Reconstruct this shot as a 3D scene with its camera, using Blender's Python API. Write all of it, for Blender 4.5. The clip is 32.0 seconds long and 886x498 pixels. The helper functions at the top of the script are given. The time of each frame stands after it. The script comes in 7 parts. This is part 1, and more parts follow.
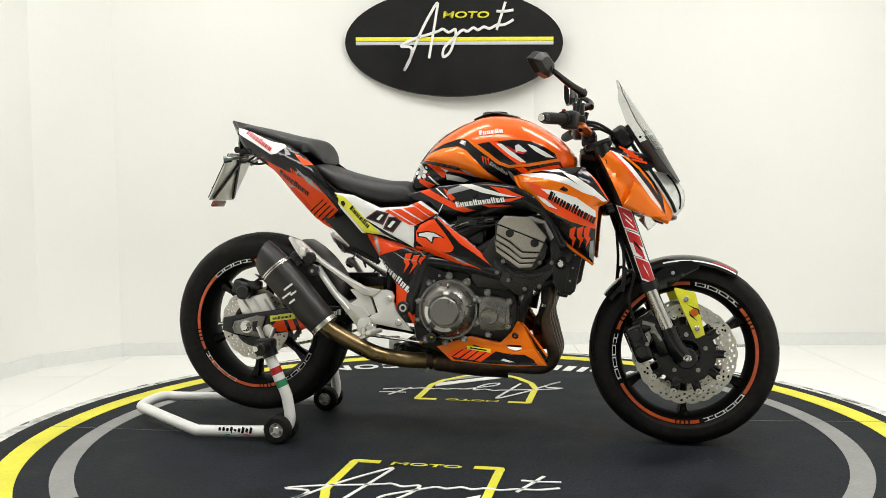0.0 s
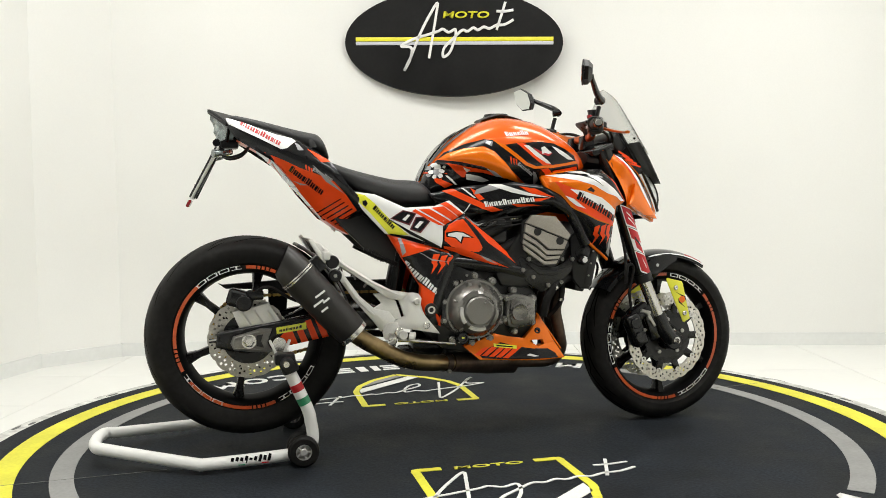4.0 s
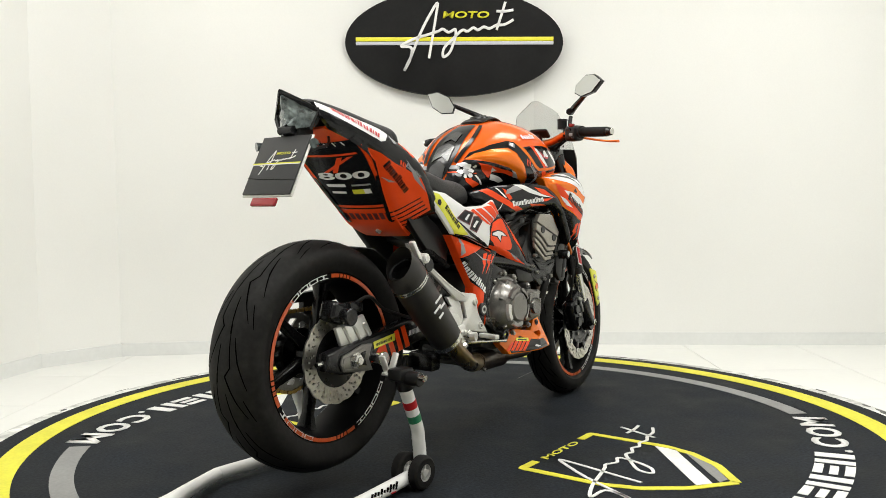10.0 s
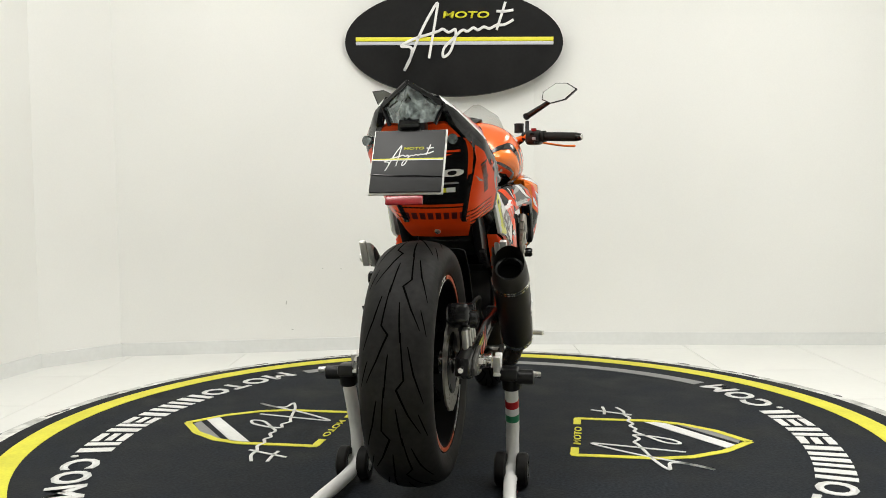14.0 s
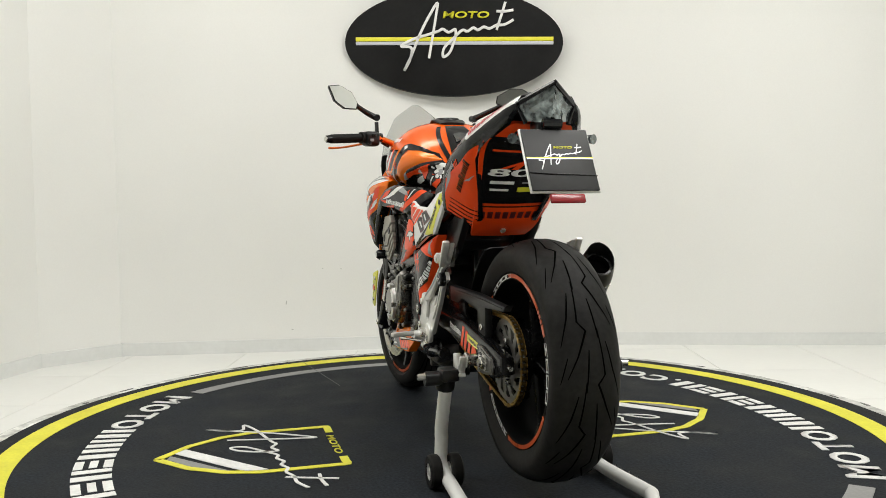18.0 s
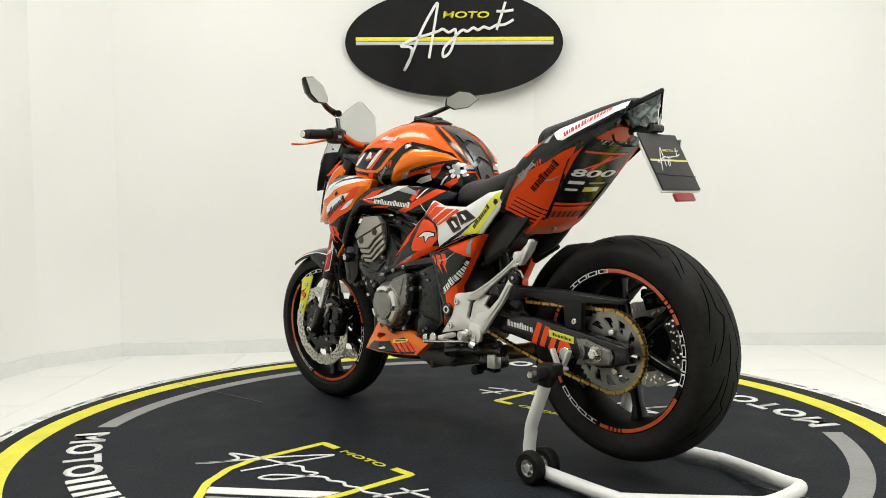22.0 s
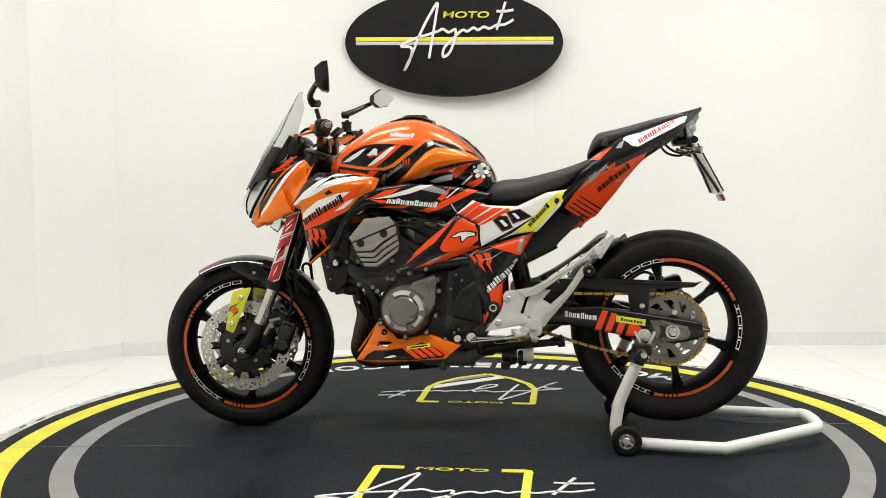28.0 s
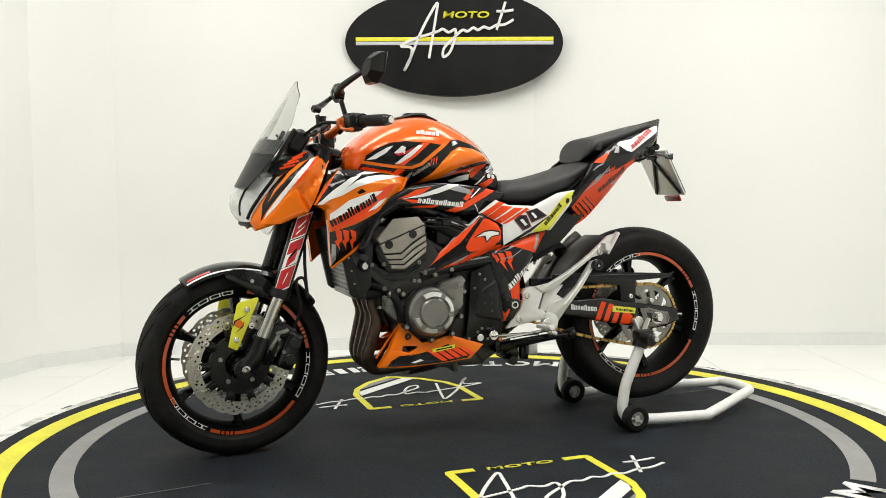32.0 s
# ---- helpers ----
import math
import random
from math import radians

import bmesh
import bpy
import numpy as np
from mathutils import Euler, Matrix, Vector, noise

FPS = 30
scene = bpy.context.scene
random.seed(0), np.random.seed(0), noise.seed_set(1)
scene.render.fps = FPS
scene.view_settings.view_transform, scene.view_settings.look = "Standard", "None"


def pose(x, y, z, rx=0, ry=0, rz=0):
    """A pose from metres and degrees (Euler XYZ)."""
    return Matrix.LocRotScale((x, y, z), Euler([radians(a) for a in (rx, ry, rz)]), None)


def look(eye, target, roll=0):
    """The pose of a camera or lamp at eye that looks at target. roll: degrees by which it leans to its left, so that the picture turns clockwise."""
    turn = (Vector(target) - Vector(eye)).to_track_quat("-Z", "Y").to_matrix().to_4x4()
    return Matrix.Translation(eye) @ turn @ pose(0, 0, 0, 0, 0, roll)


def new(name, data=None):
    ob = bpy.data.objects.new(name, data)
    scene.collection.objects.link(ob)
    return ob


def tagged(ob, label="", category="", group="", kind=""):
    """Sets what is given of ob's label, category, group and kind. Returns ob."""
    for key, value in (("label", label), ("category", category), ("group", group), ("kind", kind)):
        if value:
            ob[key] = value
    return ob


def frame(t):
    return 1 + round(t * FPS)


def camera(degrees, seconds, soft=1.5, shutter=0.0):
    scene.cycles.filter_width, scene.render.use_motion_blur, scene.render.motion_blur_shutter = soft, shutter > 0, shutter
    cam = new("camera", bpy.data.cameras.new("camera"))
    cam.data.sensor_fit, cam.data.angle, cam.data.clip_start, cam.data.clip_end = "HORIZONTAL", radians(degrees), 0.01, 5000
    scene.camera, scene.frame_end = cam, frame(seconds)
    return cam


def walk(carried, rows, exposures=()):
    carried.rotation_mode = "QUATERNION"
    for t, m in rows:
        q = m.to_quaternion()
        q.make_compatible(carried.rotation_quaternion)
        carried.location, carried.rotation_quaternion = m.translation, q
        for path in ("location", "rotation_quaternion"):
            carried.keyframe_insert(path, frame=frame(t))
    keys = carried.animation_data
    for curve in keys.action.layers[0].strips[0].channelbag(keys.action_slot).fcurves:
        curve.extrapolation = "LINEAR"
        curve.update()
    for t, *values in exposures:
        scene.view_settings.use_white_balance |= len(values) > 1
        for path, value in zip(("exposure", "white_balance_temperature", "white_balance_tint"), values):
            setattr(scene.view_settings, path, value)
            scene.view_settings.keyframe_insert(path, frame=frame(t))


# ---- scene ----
from mathutils.bvhtree import BVHTree

# ---- camera ----
EYE = Vector((0.0, -2.9018, 0.7869))
AIM = EYE + 3.0 * Vector((-0.01612, 0.99838, -0.05466))
cam = camera(55.09, 32.0, soft=0.6)
walk(cam, [(0.0, look(EYE, AIM, -0.668)), (32.0, look(EYE, AIM, -0.668))], [(0.0, 0.11), (6.0, 0.1), (10.0, 0.09), (12.0, 0.06), (14.0, -0.03), (17.0, -0.13), (21.0, -0.14), (22.0, 0.03), (23.5, 0.08), (26.0, 0.11), (32.0, 0.11)])

# ---- world and light ----
world = bpy.data.worlds.new("world")
scene.world = world
world.use_nodes = True
world.node_tree.nodes["Background"].inputs[0].default_value = (1.0, 0.98, 0.94, 1)
world.node_tree.nodes["Background"].inputs[1].default_value = 0.15


def area_lamp(x, y, z, sx, sy, power, tilt=(0, 0, 0)):
    d = bpy.data.lights.new("panel_light", "AREA")
    d.shape, d.size, d.size_y, d.energy, d.color = "RECTANGLE", sx, sy, power, (1.0, 0.99, 0.95)
    ob = new("panel_light", d)
    ob.matrix_world = pose(x, y, z, *tilt)
    return ob


CEIL = 3.0
LAMPS = [(-1.0, 0.3, 20), (1.4, 0.3, 27), (-1.0, -1.5, 32), (1.4, -1.5, 36)]
for lx, ly, watts in LAMPS:
    area_lamp(lx, ly, CEIL - 0.07, 1.5, 0.5, watts)


# ---- materials ----
def material(name, color, rough=0.5, metal=0.0, grain=0.0, scale=40.0, bump=0.0, coat=0.0, spread=0.0, stain=0.0, stain_scale=4.0, spec=0.5):
    m = bpy.data.materials.new(name)
    m.use_nodes = True
    nt = m.node_tree
    b = nt.nodes["Principled BSDF"]
    b.inputs["Roughness"].default_value, b.inputs["Metallic"].default_value = rough, metal
    b.inputs["Coat Weight"].default_value, b.inputs["Coat Roughness"].default_value = coat, 0.06
    b.inputs["Specular IOR Level"].default_value = spec
    b.inputs["Base Color"].default_value = (*color, 1)
    tc = nt.nodes.new("ShaderNodeTexCoord")
    if grain or stain:
        fine, large = nt.nodes.new("ShaderNodeTexNoise"), nt.nodes.new("ShaderNodeTexNoise")
        for n, s in ((fine, scale), (large, stain_scale)):
            n.inputs["Scale"].default_value, n.inputs["Detail"].default_value = s, 5
            nt.links.new(tc.outputs["Object"], n.inputs["Vector"])
        mixes = []
        for n, amount in ((fine, grain), (large, stain)):
            r = nt.nodes.new("ShaderNodeMapRange")
            r.inputs[1].default_value, r.inputs[2].default_value = 0.3, 0.7
            r.inputs[3].default_value, r.inputs[4].default_value = 1 - amount, 1 + amount
            nt.links.new(n.outputs["Fac"], r.inputs[0])
            mixes.append(r)
        mul = nt.nodes.new("ShaderNodeMath")
        mul.operation = "MULTIPLY"
        nt.links.new(mixes[0].outputs[0], mul.inputs[0]), nt.links.new(mixes[1].outputs[0], mul.inputs[1])
        v = nt.nodes.new("ShaderNodeHueSaturation")
        v.inputs["Color"].default_value = (*color, 1)
        nt.links.new(mul.outputs[0], v.inputs["Value"]), nt.links.new(v.outputs[0], b.inputs["Base Color"])
        rr = nt.nodes.new("ShaderNodeMapRange")
        rr.inputs[1].default_value, rr.inputs[2].default_value = 0.25, 0.75
        rr.inputs[3].default_value, rr.inputs[4].default_value = max(rough - spread, 0.02), min(rough + spread, 1)
        nt.links.new(large.outputs["Fac"], rr.inputs[0]), nt.links.new(rr.outputs[0], b.inputs["Roughness"])
        if bump:
            bp = nt.nodes.new("ShaderNodeBump")
            bp.inputs["Strength"].default_value, bp.inputs["Distance"].default_value = bump, 0.004
            nt.links.new(fine.outputs["Fac"], bp.inputs["Height"]), nt.links.new(bp.outputs[0], b.inputs["Normal"])
    return m


# unseen back wall, grey so that fill and reflections from behind stay dim
DIMWALL = material("dim_grey_back_wall", (0.3, 0.3, 0.29), 0.9, grain=0.02, scale=120, bump=0.05, stain=0.05, stain_scale=1.2)
WALL = material("white_wall_paint", (0.83, 0.83, 0.805), 0.85, grain=0.01, scale=120, bump=0.05, stain=0.02, stain_scale=1.2)
TILE = material("white_floor_tile", (0.8, 0.8, 0.77), 0.38, grain=0.01, scale=30, stain=0.025, stain_scale=2, spread=0.08)
GROUT = material("grey_grout", (0.5, 0.5, 0.47), 0.9, grain=0.1)
BOARD = material("white_skirting", (0.76, 0.77, 0.755), 0.35, grain=0.02, stain=0.03)
MAT = material("dark_mat", (0.0125, 0.0152, 0.0192), 0.7, spec=0.12, grain=0.5, scale=110, bump=0.25, stain=0.5, stain_scale=5, spread=0.16)
M_YEL = material("yellow_print", (0.7, 0.66, 0.04), 0.6, grain=0.06, scale=90, stain=0.1, stain_scale=8)
M_GREY = material("grey_print", (0.24, 0.24, 0.235), 0.6, grain=0.08, scale=90, stain=0.1, stain_scale=8)
M_WHITE = material("white_print", (0.74, 0.74, 0.72), 0.6, grain=0.06, scale=90, stain=0.08, stain_scale=8)
CHIP = material("dark_chipped_rim", (0.12, 0.12, 0.115), 0.8, grain=0.4, scale=60)
RIM = material("worn_grey_rim", (0.6, 0.6, 0.57), 0.55, grain=0.4, scale=22, stain=0.35, stain_scale=5, bump=0.3)
SIGN = material("black_sign_face", (0.006, 0.006, 0.006), 0.45, spec=0.18, grain=0.2, scale=60, stain=0.5, stain_scale=5, spread=0.1)
S_YEL = material("yellow_letters", (0.8, 0.75, 0.03), 0.4, grain=0.02)
S_WHITE = material("white_letters", (0.82, 0.82, 0.8), 0.4, grain=0.02)
S_GREY = material("pale_grey_stripe", (0.55, 0.56, 0.6), 0.4, grain=0.02)

ORANGE = material("pearl_orange_paint", (0.86, 0.175, 0.002), 0.26, 0.15, grain=0.06, scale=900, coat=0.35, stain=0.03, spec=0.3)
TANGO = material("red_orange_tank_paint", (0.85, 0.115, 0.004), 0.22, 0.12, grain=0.05, scale=900, coat=0.45, stain=0.03, spec=0.3)
RED = material("fluorescent_red_orange_film", (0.83, 0.066, 0.006), 0.32, grain=0.03, coat=0.15, spec=0.22)
BLACK = material("gloss_black_film", (0.008, 0.008, 0.009), 0.14, coat=0.15, grain=0.1, spec=0.25)
WHITE = material("white_film", (0.78, 0.78, 0.77), 0.32, coat=0.6, grain=0.02)
GREYF = material("grey_film", (0.3, 0.3, 0.31), 0.3, coat=0.6, grain=0.03)
YELLOW = material("acid_yellow_film", (0.72, 0.71, 0.03), 0.35, coat=0.5, grain=0.03)
MAROON = material("dark_red_film", (0.1, 0.008, 0.012), 0.35, coat=0.5)
CRIMSON = material("crimson_film", (0.46, 0.007, 0.012), 0.4, coat=0.2, grain=0.05)
GREEN = material("green_film", (0.02, 0.22, 0.1), 0.4, coat=0.4)
RUBBER = material("tyre_rubber", (0.0115, 0.011, 0.0104), 0.55, spec=0.13, grain=0.25, scale=60, bump=0.15, stain=0.4, stain_scale=7, spread=0.1)
# near-black stand-in for the shade inside tread cuts and the outlet bore
RECESS_SHADE = material("near_black_recess_shade", (0.0012, 0.0012, 0.0012), 0.95, spec=0.02)
BARREL = material("black_rim_paint", (0.0045, 0.0045, 0.0045), 0.5, spec=0.06, grain=0.1)
WHEEL = material("gloss_black_wheel", (0.005, 0.005, 0.005), 0.2, coat=0.08, grain=0.1, spec=0.14)
PLASTIC = material("black_plastic", (0.0095, 0.0095, 0.0098), 0.34, spec=0.3, grain=0.15, scale=300, bump=0.08, stain=0.15)
FRAME = material("satin_black_metal", (0.0075, 0.0075, 0.008), 0.24, 0.05, spec=0.4, grain=0.15, scale=120, stain=0.2, spread=0.1)
SEATM = material("black_seat_vinyl", (0.024, 0.024, 0.0245), 0.48, spec=0.4, grain=0.1, scale=700, bump=0.3, stain=0.15)
ENGINE = material("dark_grey_engine_cover", (0.215, 0.208, 0.194), 0.3, 0.75, grain=0.12, scale=250, bump=0.06, stain=0.2, spread=0.1)
HEADM = material("bronze_grey_cylinder_head", (0.37, 0.345, 0.30), 0.36, 0.6, grain=0.1, scale=250, bump=0.06, stain=0.15)
CASTM = material("black_cast_alloy", (0.011, 0.011, 0.0115), 0.27, 0.1, spec=0.5, grain=0.2, scale=140, bump=0.08, stain=0.3)
SUMPM = material("dull_grey_sump", (0.085, 0.083, 0.078), 0.45, 0.6, grain=0.2, scale=150, stain=0.3)
BLOCKM = material("black_engine_block", (0.010, 0.010, 0.0098), 0.3, 0.1, spec=0.45, grain=0.25, scale=90, bump=0.1, stain=0.3)
SILVER = material("cast_silver_alloy", (0.72, 0.715, 0.69), 0.36, 0.6, grain=0.08, scale=400, bump=0.05, stain=0.1, spread=0.08)
STEEL = material("bright_steel", (0.62, 0.61, 0.58), 0.25, 1.0, grain=0.06, scale=80, stain=0.12, spread=0.1)
DISC = material("brake_disc_steel", (0.6, 0.58, 0.53), 0.34, 1.0, grain=0.1, scale=160, stain=0.15, spread=0.1)
# darker copy of the disc steel: weaker light on the rear disc, painted in
SHADED_DISC = material("shaded_rear_disc_steel", (0.46, 0.44, 0.40), 0.36, 1.0, grain=0.15, scale=160, stain=0.25, spread=0.1)
SPROCM = material("dull_silver_sprocket", (0.25, 0.245, 0.225), 0.36, 0.85, grain=0.1, scale=200, stain=0.2)
GOLD = material("gold_chain", (0.5, 0.33, 0.1), 0.34, 0.9, grain=0.2, scale=200)
TITAN = material("heat_tinted_pipe", (0.25, 0.18, 0.09), 0.32, 0.95, grain=0.1, scale=60, stain=0.4, stain_scale=9, spread=0.1)
PIPE = material("browned_header_pipe", (0.085, 0.06, 0.045), 0.42, 0.8, grain=0.2, scale=60, stain=0.4, stain_scale=9, spread=0.1)
CARBON = material("carbon_sleeve", (0.013, 0.0115, 0.010), 0.45, 0.1, grain=0.4, scale=380, coat=0.08)
POWDER = material("white_powder_coat", (0.8, 0.8, 0.78), 0.35, grain=0.02, stain=0.05)
MIRROR = material("mirror_glass", (0.66, 0.67, 0.65), 0.03, 1.0)
CASEM = material("orange_anodised_metal", (0.75, 0.17, 0.03), 0.3, 0.9, grain=0.05)
BOLTM = material("zinc_bolt", (0.34, 0.335, 0.31), 0.3, 1.0, grain=0.1, scale=300)
RIMO = material("orange_rim_film", (0.5, 0.075, 0.012), 0.35, coat=0.3, grain=0.15, scale=90)
PADM = material("grey_carbon_pad", (0.05, 0.05, 0.052), 0.25, 0.2, grain=0.4, scale=500, coat=0.5)
LENSR = material("red_reflector", (0.26, 0.006, 0.01), 0.25, coat=0.3)
PLATE = material("black_card", (0.02, 0.02, 0.021), 0.5, grain=0.1, stain=0.15)


def glass(name, color, rough, weight):
    m = bpy.data.materials.new(name)
    m.use_nodes = True
    b = m.node_tree.nodes["Principled BSDF"]
    b.inputs["Base Color"].default_value = (*color, 1)
    b.inputs["Roughness"].default_value = rough
    b.inputs["Transmission Weight"].default_value = weight
    b.inputs["IOR"].default_value = 1.2
    return m


SMOKE = glass("clear_grey_screen", (0.72, 0.73, 0.72), 0.03, 0.97)
LENS = glass("clear_lamp_lens", (0.93, 0.95, 0.95), 0.05, 0.9)
GLOW = bpy.data.materials.new("lamp_diffuser")
GLOW.use_nodes = True
GLOW.node_tree.nodes["Principled BSDF"].inputs["Emission Color"].default_value = (1, 0.985, 0.93, 1)
GLOW.node_tree.nodes["Principled BSDF"].inputs["Emission Strength"].default_value = 2.0


# ---- mesh helpers ----
def part(name, bm, mat, parent=None, label="", m=None, smooth=True, angle=35):
    if isinstance(bm, bpy.types.Mesh):
        me = bm
    else:
        me = bpy.data.meshes.new(name)
        bmesh.ops.recalc_face_normals(bm, faces=bm.faces)
        bm.to_mesh(me)
        bm.free()
        me.materials.append(mat)
        if smooth:
            me.shade_smooth()
            me.set_sharp_from_angle(angle=radians(angle))
    ob = new(name, me)
    if parent is not None:
        ob.parent = parent
    if m is not None:
        ob.matrix_basis = m
    if label:
        tagged(ob, label)
    return ob


def join(*bms):
    out = bms[0]
    for b in bms[1:]:
        me = bpy.data.meshes.new("t")
        b.to_mesh(me)
        b.free()
        out.from_mesh(me)
        bpy.data.meshes.remove(me)
    return out


def moved(bm, m):
    bmesh.ops.transform(bm, matrix=m, verts=bm.verts)
    return bm


def flipped(bm):
    for v in bm.verts:
        v.co.y = -v.co.y
    bmesh.ops.reverse_faces(bm, faces=bm.faces)
    return bm


def box(sx, sy, sz, at=(0, 0, 0), bev=0.0, seg=2, turn=(0, 0, 0)):
    bm = bmesh.new()
    bmesh.ops.create_cube(bm, size=1)
    bmesh.ops.scale(bm, vec=(sx, sy, sz), verts=bm.verts)
    if bev:
        bmesh.ops.bevel(bm, geom=bm.edges, offset=bev, segments=seg, affect="EDGES", profile=0.5)
    return moved(bm, pose(*at, *turn))


def curve_points(pts, per=6, closed=False):
    """Catmull-Rom points through pts."""
    P = [Vector(q) for q in pts]
    n = len(P)
    out = []
    for i in range(n if closed else n - 1):
        a, b, c, d = (P[(i + k) % n] if closed else P[min(max(i + k, 0), n - 1)] for k in (-1, 0, 1, 2))
        for s in range(per):
            t = s / per
            out.append(0.5 * (2 * b + (c - a) * t + (2 * a - 5 * b + 4 * c - d) * t * t + (3 * b - a - 3 * c + d) * t * t * t))
    if not closed:
        out.append(P[-1])
    return out


def tube(pts, r, segs=10, per=5, flat=1.0, closed=False, hole=False):
    """A round bar along a smooth line; r is one radius or one for each point."""
    rs = r if isinstance(r, (list, tuple)) else [r] * len(pts)
    line = curve_points(pts, per, closed) if per > 1 else [Vector(q) for q in pts]
    n = len(line)
    bm = bmesh.new()
    up = Vector((0, 0, 1))
    rings = []
    prev = None
    for i, q in enumerate(line):
        a = line[(i - 1) % n] if closed else line[max(i - 1, 0)]
        b = line[(i + 1) % n] if closed else line[min(i + 1, n - 1)]
        d = (b - a).normalized()
        if prev is None:
            side = d.cross(up if abs(d.z) < 0.9 else Vector((0, 1, 0))).normalized()
        else:
            side = (prev - d * prev.dot(d)).normalized()
        prev = side
        other = d.cross(side)
        k = i / max(n - 1, 1) * (len(rs) - 1)
        j = min(int(k), len(rs) - 2) if len(rs) > 1 else 0
        rad = rs[j] + (rs[min(j + 1, len(rs) - 1)] - rs[j]) * (k - j)
        rings.append([bm.verts.new(q + side * rad * math.cos(2 * math.pi * s / segs) + other * rad * flat * math.sin(2 * math.pi * s / segs)) for s in range(segs)])
    m = n if closed else n - 1
    for i in range(m):
        A, B = rings[i], rings[(i + 1) % n]
        for s in range(segs):
            bm.faces.new((A[s], A[(s + 1) % segs], B[(s + 1) % segs], B[s]))
    if not closed and not hole:
        bm.faces.new(rings[0][::-1]), bm.faces.new(rings[-1])
    return bm


def lathe(profile, segs=48, closed=True, arc=(0, 360)):
    """Turns (radius, y) pairs about the y axis; closed: the profile is a loop."""
    bm = bmesh.new()
    full = abs(arc[1] - arc[0]) >= 359.9
    cnt = segs if full else segs + 1
    rings = []
    for i in range(cnt):
        a = radians(arc[0] + (arc[1] - arc[0]) * i / segs)
        rings.append([bm.verts.new((r * math.cos(a), y, r * math.sin(a))) for r, y in profile])
    k = len(profile)
    for i in range(segs):
        A, B = rings[i], rings[(i + 1) % cnt]
        for j in range(k if closed else k - 1):
            f = (A[j], A[(j + 1) % k], B[(j + 1) % k], B[j])
            if profile[j][0] < 1e-6 and profile[(j + 1) % k][0] < 1e-6:
                continue
            bm.faces.new(f)
    if not full and closed:
        bm.faces.new(rings[0]), bm.faces.new(rings[-1][::-1])
    bmesh.ops.remove_doubles(bm, verts=bm.verts, dist=1e-6)
    return bm


def disc(r, y0, y1, at=(0, 0, 0), bev=0.0, segs=24):
    """A short cylinder along y with eased edges."""
    b = bev or min(abs(y1 - y0), r) * 0.12
    s = 1 if y1 > y0 else -1
    bm = lathe([(0, y0), (r - b, y0), (r, y0 + s * b), (r, y1 - s * b), (r - b, y1), (0, y1)], segs, closed=False)
    return moved(bm, pose(*at))


def rounded(poly, times=2, keep=0.25):
    """Corner cutting, for soft outlines."""
    for _ in range(times):
        out = []
        for i, a in enumerate(poly):
            b = poly[(i + 1) % len(poly)]
            out.append((a[0] + (b[0] - a[0]) * keep, a[1] + (b[1] - a[1]) * keep))
            out.append((b[0] + (a[0] - b[0]) * keep, b[1] + (a[1] - b[1]) * keep))
        poly = out
    return poly


def prism(poly, y0, y1, bev=0.003, seg=2):
    """A plate of an (x, z) outline from y0 to y1 with eased edges."""
    bm = bmesh.new()
    lo = [bm.verts.new((x, y0, z)) for x, z in poly]
    hi = [bm.verts.new((x, y1, z)) for x, z in poly]
    n = len(poly)
    bm.faces.new(lo), bm.faces.new(hi[::-1])
    for i in range(n):
        bm.faces.new((lo[i], hi[i], hi[(i + 1) % n], lo[(i + 1) % n]))
    bmesh.ops.recalc_face_normals(bm, faces=bm.faces)
    if bev:
        es = [e for e in bm.edges if abs(e.verts[0].co.y - e.verts[1].co.y) < 1e-7]
        bmesh.ops.bevel(bm, geom=es, offset=bev, segments=seg, affect="EDGES", profile=0.5, clamp_overlap=True)
    return bm


def sheet(poly, step=0.02):
    """A flat (x, z) outline cut into a fine net."""
    bm = bmesh.new()
    f = bm.faces.new([bm.verts.new((x, 0, z)) for x, z in poly])
    bmesh.ops.triangulate(bm, faces=[f])
    for axis, k in ((Vector((1, 0, 0)), 0), (Vector((0, 0, 1)), 1)):
        lo, hi = min(q[k] for q in poly), max(q[k] for q in poly)
        c = math.ceil(lo / step) * step
        while c < hi:
            bmesh.ops.bisect_plane(bm, geom=bm.verts[:] + bm.edges[:] + bm.faces[:], plane_co=axis * c, plane_no=axis, dist=1e-5)
            c += step
    return bm


def edge_gap(poly, x, z):
    best = 9.0
    for i, a in enumerate(poly):
        b = poly[(i + 1) % len(poly)]
        dx, dz = b[0] - a[0], b[1] - a[1]
        t = max(0, min(1, ((x - a[0]) * dx + (z - a[1]) * dz) / max(dx * dx + dz * dz, 1e-9)))
        best = min(best, math.hypot(x - a[0] - t * dx, z - a[1] - t * dz))
    return best


